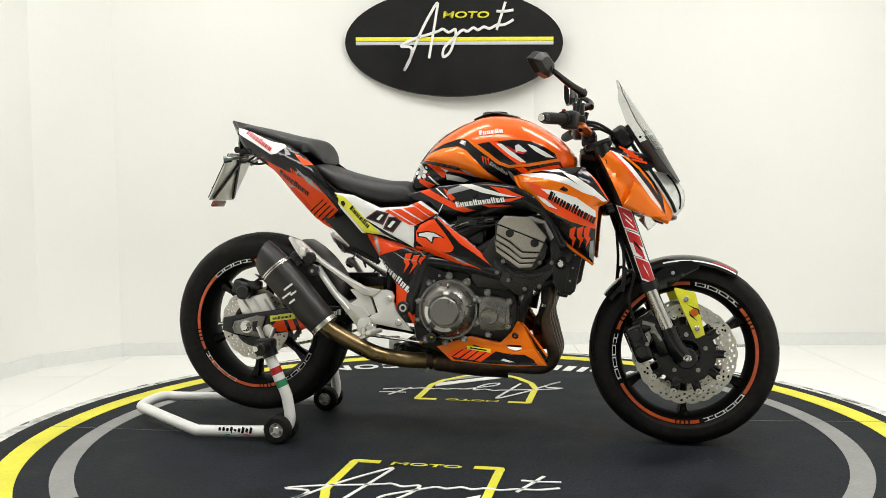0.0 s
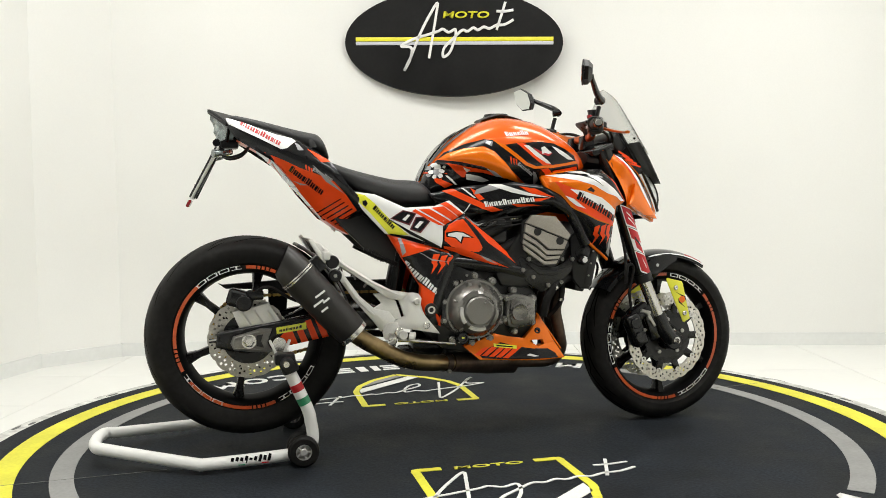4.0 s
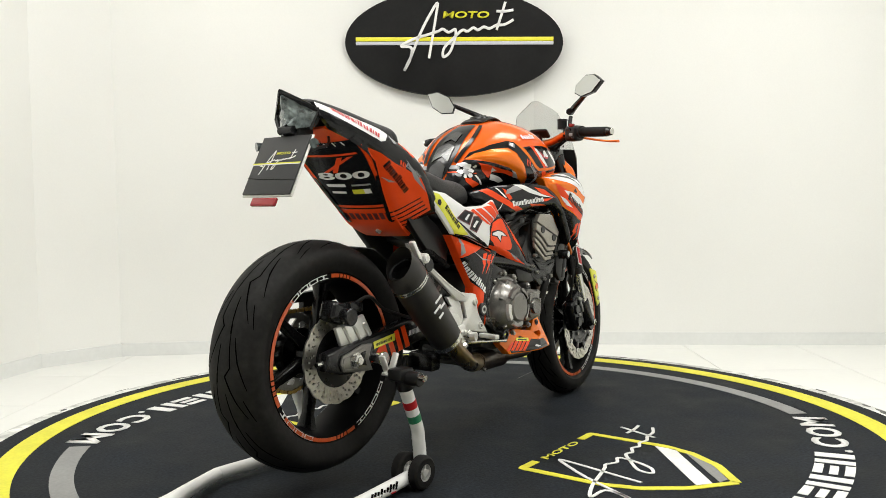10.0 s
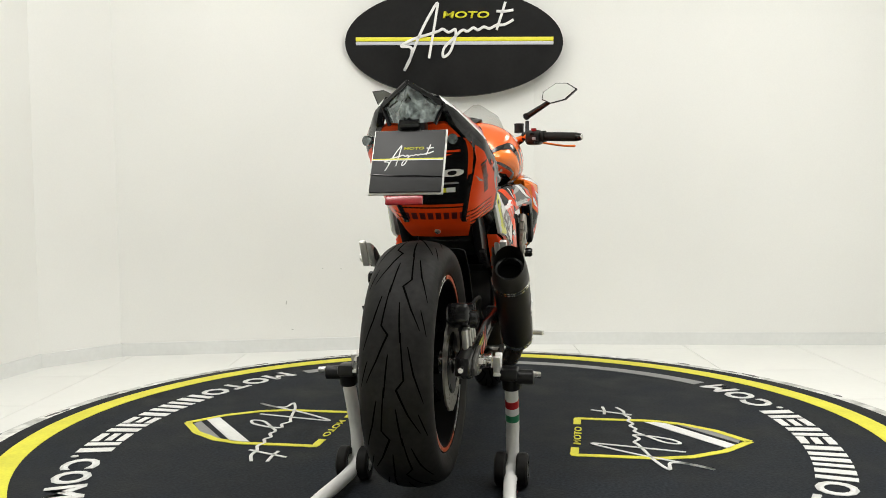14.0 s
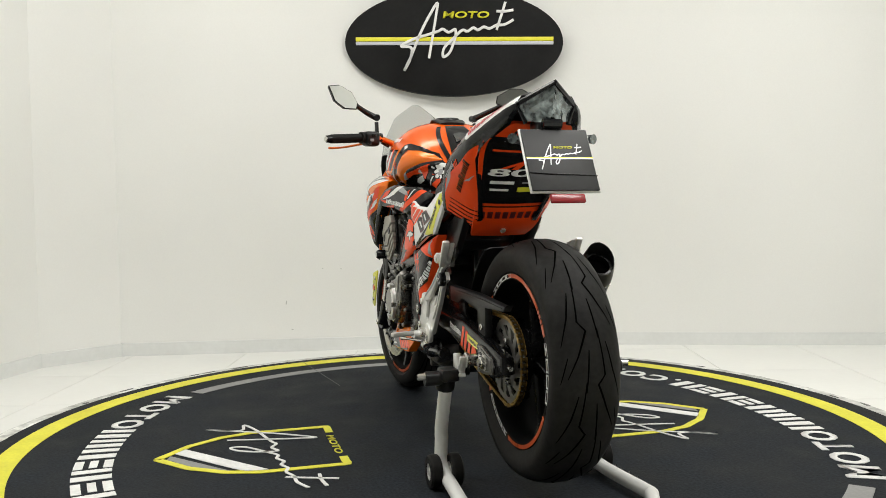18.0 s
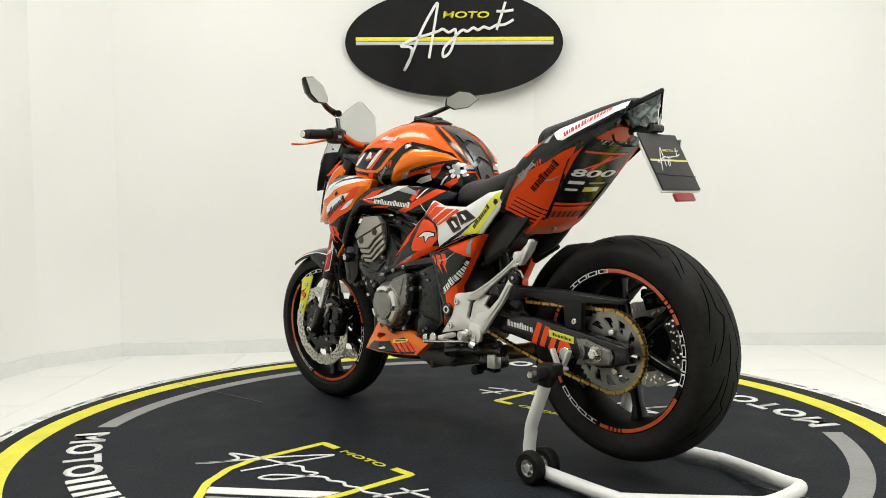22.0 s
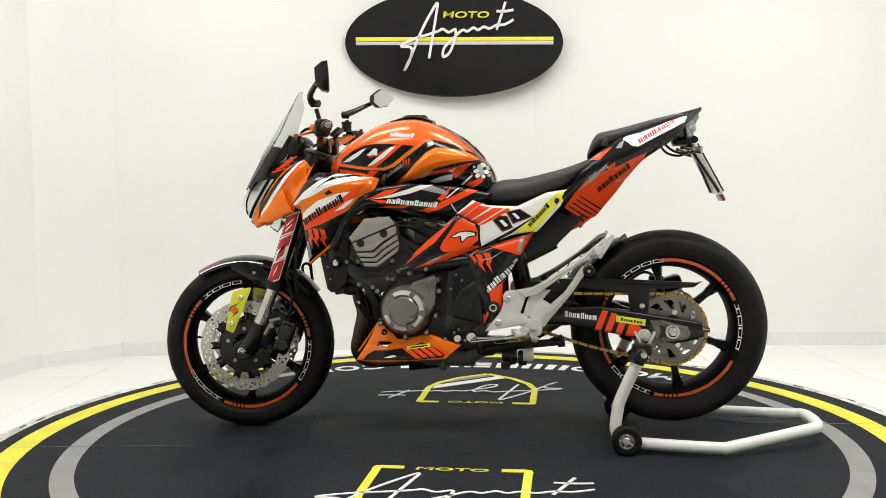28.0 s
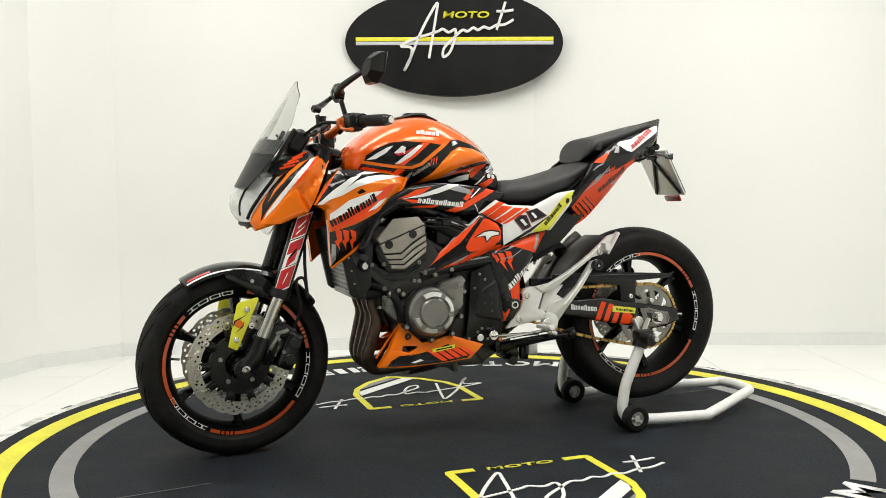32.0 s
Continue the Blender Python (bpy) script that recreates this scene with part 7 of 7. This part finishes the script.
decal("white_stripe", WHITE, [(0.492, 0.937), (0.510, 0.930), (0.554, 0.886), (0.606, 0.818), (0.643, 0.765), (0.661, 0.718), (0.644, 0.733), (0.619, 0.780), (0.579, 0.835), (0.532, 0.893)], cowl)
decal("gold_line", ORANGE, [(0.482, 0.952), (0.529, 0.929), (0.579, 0.886), (0.619, 0.835), (0.637, 0.798), (0.615, 0.831), (0.575, 0.878), (0.525, 0.922)], cowl)
decal("black_lower", BLACK, [(-0.186, 0.813), (-0.173, 0.849), (-0.140, 0.896), (-0.109, 0.926), (-0.050, 0.917), (0.021, 0.900), (0.067, 0.881), (0.110, 0.861), (0.155, 0.848), (0.200, 0.833), (0.239, 0.822), (0.239, 0.795), (0.056, 0.815)], tank)
decal("black_inset", BLACK, [(0.090, 0.969), (0.133, 0.975), (0.209, 0.979), (0.258, 0.974), (0.298, 0.957), (0.332, 0.935), (0.339, 0.919), (0.298, 0.911), (0.245, 0.904), (0.191, 0.901), (0.161, 0.912), (0.125, 0.941)], tank)
decal("red_streak", RED, [(0.129, 0.975), (0.154, 0.975), (0.197, 0.942), (0.246, 0.906), (0.218, 0.903), (0.179, 0.932)], tank)
decal("white_streak", WHITE, [(0.152, 0.968), (0.168, 0.968), (0.207, 0.939), (0.246, 0.908), (0.229, 0.910), (0.193, 0.932)], tank)
decal("white_streak", WHITE, [(0.249, 0.965), (0.265, 0.961), (0.298, 0.943), (0.332, 0.921), (0.307, 0.923), (0.275, 0.941)], tank)
decal("maroon_mark", CRIMSON, [(0.182, 0.962), (0.207, 0.949), (0.250, 0.942), (0.236, 0.933), (0.211, 0.939), (0.193, 0.949)], tank)
decal("emblem_mark", WHITE, [(0.211, 0.960), (0.222, 0.965), (0.232, 0.956), (0.248, 0.943), (0.236, 0.940), (0.222, 0.944), (0.214, 0.939)], tank)
decal("black_band", BLACK, [(-0.111, 0.926), (-0.089, 0.949), (-0.032, 0.974), (0.029, 0.989), (0.054, 0.985), (0.082, 0.969), (0.122, 0.938), (0.161, 0.905), (0.193, 0.894), (0.254, 0.897), (0.347, 0.912), (0.357, 0.887), (0.325, 0.877), (0.218, 0.871), (0.241, 0.820), (0.200, 0.835), (0.155, 0.857), (0.118, 0.884), (0.086, 0.917), (0.057, 0.949), (0.025, 0.966), (-0.032, 0.961), (-0.082, 0.946)], tank)
decal("orange_line", ORANGE, [(0.054, 0.985), (0.090, 0.970), (0.129, 0.940), (0.164, 0.912), (0.193, 0.901), (0.254, 0.904), (0.343, 0.919), (0.348, 0.910), (0.254, 0.895), (0.189, 0.892), (0.157, 0.904), (0.121, 0.931), (0.082, 0.961)], tank)
decal("red_line", RED, [(0.211, 0.890), (0.236, 0.894), (0.257, 0.876), (0.236, 0.871)], tank)
decal("red_line", RED, [(0.253, 0.885), (0.343, 0.900), (0.350, 0.891), (0.262, 0.874)], tank)
decal("pale_patch", GREYF, [(0.036, 0.985), (0.054, 0.980), (0.050, 0.965), (0.029, 0.975)], tank)
decal("pale_patch", WHITE, [(0.040, 0.983), (0.050, 0.980), (0.043, 0.969), (0.032, 0.976)], tank)
decal("grey_patch", GREYF, [(0.196, 0.880), (0.214, 0.856), (0.210, 0.839), (0.196, 0.857), (0.186, 0.884)], tank)
decal("claw_mark", RED, [(0.105, 0.931), (0.111, 0.931), (0.112, 0.906), (0.109, 0.911)], tank)
decal("claw_mark", RED, [(0.114, 0.927), (0.120, 0.927), (0.121, 0.904), (0.118, 0.909)], tank)
decal("claw_mark", RED, [(0.123, 0.924), (0.129, 0.924), (0.130, 0.902), (0.127, 0.908)], tank)
decal("red_flash", RED, [(-0.090, 0.915), (-0.033, 0.902), (0.035, 0.887), (0.096, 0.865), (0.071, 0.869), (0.021, 0.882), (-0.022, 0.886), (-0.028, 0.867), (-0.037, 0.868)], tank)
decal("white_flash", WHITE, [(-0.024, 0.879), (-0.010, 0.877), (0.021, 0.870), (0.053, 0.857), (0.035, 0.851), (-0.022, 0.861)], tank)
decal("grey_flash", GREYF, [(0.032, 0.893), (0.057, 0.885), (0.089, 0.865), (0.067, 0.869)], tank)
decal("white_flash", WHITE, [(-0.038, 0.899), (-0.011, 0.890), (-0.022, 0.884)], tank)
decal("red_flash", RED, [(-0.126, 0.871), (-0.098, 0.860), (-0.062, 0.845), (-0.087, 0.833), (-0.119, 0.853)], tank)
decal("white_streak", WHITE, [(-0.089, 0.874), (-0.081, 0.874), (-0.048, 0.844), (-0.057, 0.844)], tank)
decal("pale_patch", GREYF, [(-0.127, 0.900), (-0.131, 0.892), (-0.141, 0.895), (-0.142, 0.901), (-0.139, 0.907), (-0.129, 0.908)], tank)
decal("pale_patch", WHITE, [(-0.110, 0.909), (-0.116, 0.904), (-0.125, 0.901), (-0.129, 0.909), (-0.125, 0.914), (-0.115, 0.917)], tank)
decal("pale_patch", WHITE, [(-0.101, 0.900), (-0.104, 0.892), (-0.115, 0.890), (-0.121, 0.900), (-0.114, 0.910), (-0.105, 0.910)], tank)
decal("pale_patch", WHITE, [(-0.119, 0.886), (-0.127, 0.880), (-0.135, 0.879), (-0.139, 0.886), (-0.134, 0.892), (-0.126, 0.893)], tank)
decal("pale_patch", GREYF, [(-0.101, 0.885), (-0.107, 0.874), (-0.120, 0.874), (-0.126, 0.886), (-0.120, 0.897), (-0.106, 0.895)], tank)
decal("pale_patch", WHITE, [(-0.089, 0.889), (-0.094, 0.882), (-0.102, 0.884), (-0.109, 0.889), (-0.102, 0.897), (-0.095, 0.894)], tank)
decal("pale_patch", WHITE, [(-0.115, 0.869), (-0.117, 0.865), (-0.125, 0.865), (-0.129, 0.869), (-0.125, 0.877), (-0.117, 0.877)], tank)
decal("pale_patch", WHITE, [(-0.095, 0.873), (-0.098, 0.868), (-0.106, 0.866), (-0.112, 0.873), (-0.106, 0.881), (-0.099, 0.881)], tank)
decal("pale_patch", GREYF, [(-0.132, 0.875), (-0.136, 0.870), (-0.142, 0.870), (-0.145, 0.875), (-0.143, 0.880), (-0.136, 0.880)], tank)
decal("pale_patch", WHITE, [(-0.088, 0.902), (-0.090, 0.897), (-0.096, 0.899), (-0.098, 0.902), (-0.095, 0.907), (-0.090, 0.905)], tank)
decal("red_dash", RED, [(-0.154, 0.884), (-0.139, 0.888), (-0.139, 0.882)], tank)
decal("red_dash", RED, [(-0.114, 0.862), (-0.099, 0.865), (-0.099, 0.860)], tank)
decal("red_dash", RED, [(-0.093, 0.880), (-0.082, 0.883), (-0.082, 0.878)], tank)
letter_row(tank, WHITE, (0.097, 0.997), (0.175, 1.003), 0.015, 6, -0.20)
letter_row(tank, GREYF, (0.130, 0.904), (0.185, 0.868), 0.011, 7, -0.10)
decal("red_flash", RED, [(-0.109, 0.824), (-0.076, 0.831), (-0.034, 0.809), (0.016, 0.784), (0.066, 0.765), (0.095, 0.758), (0.055, 0.751), (0.012, 0.766), (-0.041, 0.791)], arch)
decal("red_flash", RED, [(-0.023, 0.832), (-0.005, 0.823), (0.020, 0.798), (0.005, 0.791), (-0.012, 0.811)], arch)
# this grey patch paints a translucent highlight on the gloss black
decal("grey_patch", GREYF, [(-0.012, 0.811), (-0.005, 0.827), (0.035, 0.841), (0.077, 0.840), (0.067, 0.828), (0.024, 0.818)], arch)
decal("white_streak", WHITE, [(0.031, 0.844), (0.074, 0.844), (0.118, 0.829), (0.172, 0.812), (0.234, 0.799), (0.163, 0.805), (0.109, 0.816), (0.070, 0.829)], arch)
decal("white_streak", WHITE, [(-0.051, 0.833), (-0.044, 0.833), (-0.005, 0.800), (-0.012, 0.800)], arch)
decal("red_flash", RED, [(0.131, 0.836), (0.184, 0.828), (0.225, 0.808), (0.248, 0.799), (0.172, 0.812)], arch)
decal("red_flash", RED, [(0.181, 0.796), (0.234, 0.799), (0.198, 0.787), (0.173, 0.787)], arch)
decal("red_flash", RED, [(0.105, 0.779), (0.172, 0.778), (0.230, 0.770), (0.198, 0.764), (0.127, 0.770)], arch)
decal("white_streak", WHITE, [(-0.043, 0.754), (-0.025, 0.782), (-0.023, 0.781), (-0.040, 0.752)], arch)
letter_row(arch, WHITE, (0.023, 0.771), (0.184, 0.787), 0.018, 11, -0.20)
decal("red_patch", RED, rounded([(-0.111, 0.710), (-0.055, 0.738), (-0.039, 0.720), (0.014, 0.647), (0.007, 0.629), (-0.020, 0.628), (-0.112, 0.652)], 1), tri)
decal("black_mark", BLACK, [(-0.108, 0.692), (-0.075, 0.697), (-0.050, 0.693), (-0.014, 0.673), (-0.050, 0.675), (-0.058, 0.655), (-0.079, 0.674), (-0.106, 0.678)], tri)
decal("star_mark", WHITE, [(-0.102, 0.688), (-0.075, 0.693), (-0.052, 0.690), (-0.025, 0.675), (-0.056, 0.679), (-0.060, 0.661), (-0.077, 0.677), (-0.102, 0.681)], tri)
decal("red_stripe", RED, [(-0.046, 0.743), (-0.021, 0.723), (0.050, 0.669), (0.104, 0.621), (0.162, 0.563), (0.139, 0.578), (0.086, 0.618), (0.029, 0.658), (-0.011, 0.705)], tri)
decal("grey_line", GREYF, [(-0.042, 0.747), (-0.014, 0.723), (0.040, 0.690), (0.022, 0.698), (-0.018, 0.720)], tri)
decal("red_stripe", RED, [(-0.114, 0.649), (-0.044, 0.637), (0.032, 0.606), (0.103, 0.573), (0.150, 0.549), (0.067, 0.568), (-0.026, 0.610), (-0.112, 0.631)], tri)
decal("pale_streak", GREYF, [(0.001, 0.619), (0.037, 0.604), (0.064, 0.586), (0.028, 0.599)], tri)
decal("red_field", RED, [(-0.108, 0.791), (-0.046, 0.749), (-0.060, 0.738), (-0.110, 0.774), (-0.125, 0.782)], numb)
decal("red_field", RED, [(-0.114, 0.775), (-0.064, 0.738), (-0.086, 0.729), (-0.154, 0.771)], numb)
decal("red_field", RED, [(-0.161, 0.768), (-0.089, 0.726), (-0.108, 0.715), (-0.193, 0.766)], numb)
decal("red_field", RED, [(-0.204, 0.767), (-0.111, 0.713), (-0.133, 0.717), (-0.215, 0.761)], numb)
decal("yellow_field", YELLOW, [(-0.414, 0.825), (-0.362, 0.813), (-0.333, 0.788), (-0.285, 0.737), (-0.227, 0.686), (-0.286, 0.687), (-0.345, 0.756)], numb)
decal("black_line", BLACK, [(-0.046, 0.750), (-0.117, 0.712), (-0.119, 0.638), (-0.112, 0.634), (-0.111, 0.708), (-0.042, 0.743)], numb)
decal("black_line", BLACK, [(-0.286, 0.692), (-0.223, 0.682), (-0.152, 0.656), (-0.112, 0.641), (-0.112, 0.632), (-0.155, 0.647), (-0.223, 0.675), (-0.286, 0.683)], numb)
decal("black_streak", BLACK, [(-0.298, 0.744), (-0.223, 0.700), (-0.125, 0.647), (-0.137, 0.645), (-0.223, 0.689)], numb)
decal("number_edge", MAROON, [(-0.244, 0.765), (-0.201, 0.754), (-0.223, 0.716), (-0.284, 0.739)], numb)
decal("race_number", BLACK, [(-0.242, 0.762), (-0.206, 0.752), (-0.226, 0.722), (-0.278, 0.740)], numb)
decal("number_slot", WHITE, [(-0.229, 0.751), (-0.220, 0.749), (-0.237, 0.731), (-0.246, 0.735)], numb)
decal("number_edge", MAROON, [(-0.179, 0.743), (-0.158, 0.728), (-0.189, 0.691), (-0.223, 0.704), (-0.204, 0.743)], numb)
decal("race_number", BLACK, [(-0.181, 0.739), (-0.163, 0.727), (-0.191, 0.696), (-0.217, 0.706), (-0.201, 0.740)], numb)
decal("number_slot", WHITE, [(-0.190, 0.730), (-0.179, 0.727), (-0.198, 0.707), (-0.208, 0.711)], numb)
letter_row(numb, BLACK, (-0.339, 0.770), (-0.275, 0.703), 0.015, 6, -0.10)
decal("ring_mark", BLACK, [(-0.369, 0.795), (-0.358, 0.797), (-0.353, 0.786), (-0.360, 0.777), (-0.369, 0.785)], numb)
decal("red_tri", RED, [(-0.305, 0.685), (-0.233, 0.673), (-0.151, 0.643), (-0.216, 0.624), (-0.260, 0.610)], low)
decal("pale_streak", GREYF, [(-0.259, 0.677), (-0.248, 0.677), (-0.234, 0.632), (-0.245, 0.621)], low)
decal("black_field", BLACK, [(-0.260, 0.610), (-0.216, 0.624), (-0.147, 0.643), (-0.090, 0.623), (-0.081, 0.587), (-0.122, 0.482), (-0.232, 0.564), (-0.250, 0.598)], low)
decal("claw_mark", RED, [(-0.148, 0.624), (-0.126, 0.625), (-0.137, 0.598), (-0.134, 0.591), (-0.157, 0.559), (-0.148, 0.587), (-0.155, 0.598)], low)
decal("claw_mark", RED, [(-0.122, 0.618), (-0.101, 0.620), (-0.112, 0.598), (-0.108, 0.591), (-0.137, 0.558), (-0.123, 0.587), (-0.130, 0.598)], low)
decal("claw_mark", RED, [(-0.099, 0.613), (-0.077, 0.615), (-0.088, 0.598), (-0.085, 0.590), (-0.118, 0.558), (-0.099, 0.587), (-0.106, 0.598)], low)
decal("pale_streak", GREYF, [(-0.201, 0.637), (-0.153, 0.609), (-0.094, 0.598), (-0.153, 0.604)], low)
letter_row(low, WHITE, (-0.246, 0.588), (-0.124, 0.480), 0.022, 8, -0.10)
decal("white_band", WHITE, [(-0.795, 1.074), (-0.769, 1.065), (-0.690, 1.026), (-0.628, 1.001), (-0.580, 0.990), (-0.568, 0.980), (-0.596, 0.957), (-0.614, 0.954), (-0.690, 0.995), (-0.745, 1.023), (-0.774, 1.038)], tail)
decal("pale_flash", GREYF, [(-0.573, 0.977), (-0.559, 0.969), (-0.545, 0.951), (-0.563, 0.951)], tail)
decal("red_field", RED, [(-0.645, 0.938), (-0.606, 0.921), (-0.558, 0.897), (-0.505, 0.877), (-0.457, 0.856), (-0.420, 0.815), (-0.385, 0.766), (-0.440, 0.712), (-0.495, 0.732), (-0.565, 0.815), (-0.625, 0.905)], tail)
decal("red_field", RED, [(-0.537, 0.958), (-0.515, 0.947), (-0.461, 0.917), (-0.494, 0.914)], tail)
decal("dark_line", BLACK, [(-0.529, 0.746), (-0.435, 0.803), (-0.434, 0.800), (-0.525, 0.742)], tail)
decal("dark_line", BLACK, [(-0.516, 0.735), (-0.424, 0.793), (-0.422, 0.790), (-0.512, 0.732)], tail)
decal("dark_line", BLACK, [(-0.503, 0.725), (-0.412, 0.783), (-0.410, 0.779), (-0.500, 0.722)], tail)
decal("dark_line", BLACK, [(-0.491, 0.715), (-0.400, 0.773), (-0.398, 0.769), (-0.487, 0.711)], tail)
decal("dark_line", BLACK, [(-0.478, 0.705), (-0.388, 0.763), (-0.387, 0.759), (-0.475, 0.701)], tail)
decal("pale_flash", GREYF, [(-0.580, 0.860), (-0.559, 0.852), (-0.533, 0.845), (-0.555, 0.845)], tail)
decal("pale_flash", GREYF, [(-0.524, 0.909), (-0.473, 0.863), (-0.423, 0.816), (-0.481, 0.855)], tail)
decal("claw_mark", RED, [(-0.544, 0.907), (-0.538, 0.905), (-0.537, 0.889), (-0.542, 0.894)], tail)
decal("claw_mark", RED, [(-0.535, 0.902), (-0.529, 0.900), (-0.528, 0.884), (-0.533, 0.890)], tail)
decal("claw_mark", RED, [(-0.527, 0.897), (-0.522, 0.895), (-0.520, 0.880), (-0.526, 0.886)], tail)
letter_row(tail, CRIMSON, (-0.734, 1.033), (-0.616, 0.963), 0.017, 8, -0.10)
letter_row(tail, BLACK, (-0.592, 0.889), (-0.492, 0.812), 0.019, 8, -0.10)
letter_row(tail, GREYF, (-0.522, 0.889), (-0.462, 0.855), 0.010, 7, -0.10)
decal("red_slash", RED, [(-0.477, 0.370), (-0.504, 0.438), (-0.523, 0.434), (-0.497, 0.366)], swing)
decal("red_slash", RED, [(-0.508, 0.364), (-0.534, 0.430), (-0.552, 0.425), (-0.528, 0.360)], swing)
decal("red_slash", RED, [(-0.541, 0.358), (-0.565, 0.417), (-0.583, 0.410), (-0.561, 0.354)], swing)
decal("red_slash", RED, [(-0.574, 0.354), (-0.592, 0.400), (-0.614, 0.394), (-0.651, 0.353)], swing)
decal("yellow_label", YELLOW, [(-0.548, 0.421), (-0.640, 0.408), (-0.638, 0.388), (-0.547, 0.400)], swing)
letter_row(swing, WHITE, (-0.385, 0.416), (-0.488, 0.404), 0.019, 8, -0.1)
letter_row(swing, BLACK, (-0.562, 0.404), (-0.632, 0.394), 0.009, 7, -0.1)

# the steering is turned a little to the left: all that hangs on the fork turns with it
FRONT_SET = ("front_wheel", "fork_tube", "fork_collar", "fork_slider", "fork_foot", "disc_guard", "front_caliper", "brake_hose", "top_yoke", "lower_yoke",
             "front_mudguard", "mudguard_stay", "caliper_link", "front_axle", "headlight_cowl", "lamp_chin", "cowl_fin", "headlight", "headlight_shell", "position_lamp",
             "windscreen", "red_slash", "screen_mount", "screen_bracket", "instrument_panel", "inner_cowl")
STEER = Matrix.Translation((0.47, 0, 0.85)) @ Matrix.Rotation(radians(5.5), 4, Vector((-0.33, 0, 0.94)).normalized()) @ Matrix.Translation((-0.47, 0, -0.85))
for ob in list(bike.children):
    kind = ob.name.split(".")[0]
    turn = kind in FRONT_SET
    if kind in ("bolt", "axle_nut", "display"):
        mid = sum((Vector(c) for c in ob.bound_box), Vector()) / 8
        turn = mid.x > 0.54 and not 0.3 < abs(mid.y)
    if turn:
        ob.matrix_basis = STEER @ ob.matrix_basis


# ---- what moves ----
def motions():
    """The turntable turns and carries the motorcycle and its stand."""
    turns = [(0.0, -11.66), (3.0, 8.2), (6.0, 28.1), (9.0, 47.85), (13.0, 74.12), (17.0, 100.45), (20.0, 120.1), (23.0, 139.45), (25.5, 156.2), (28.0, 172.8), (30.0, 186.55), (32.0, 199.95)]
    for ob in (turntable, stand, bike):
        off = Vector((0, 0, 0)) if ob is turntable else Vector((0.0199, -0.0133, 0))
        rows = []
        for t, a in turns:
            m = Matrix.Rotation(radians(a), 4, "Z")
            rows.append((t, m @ Matrix.Translation(off)))
        walk(ob, rows)


motions()
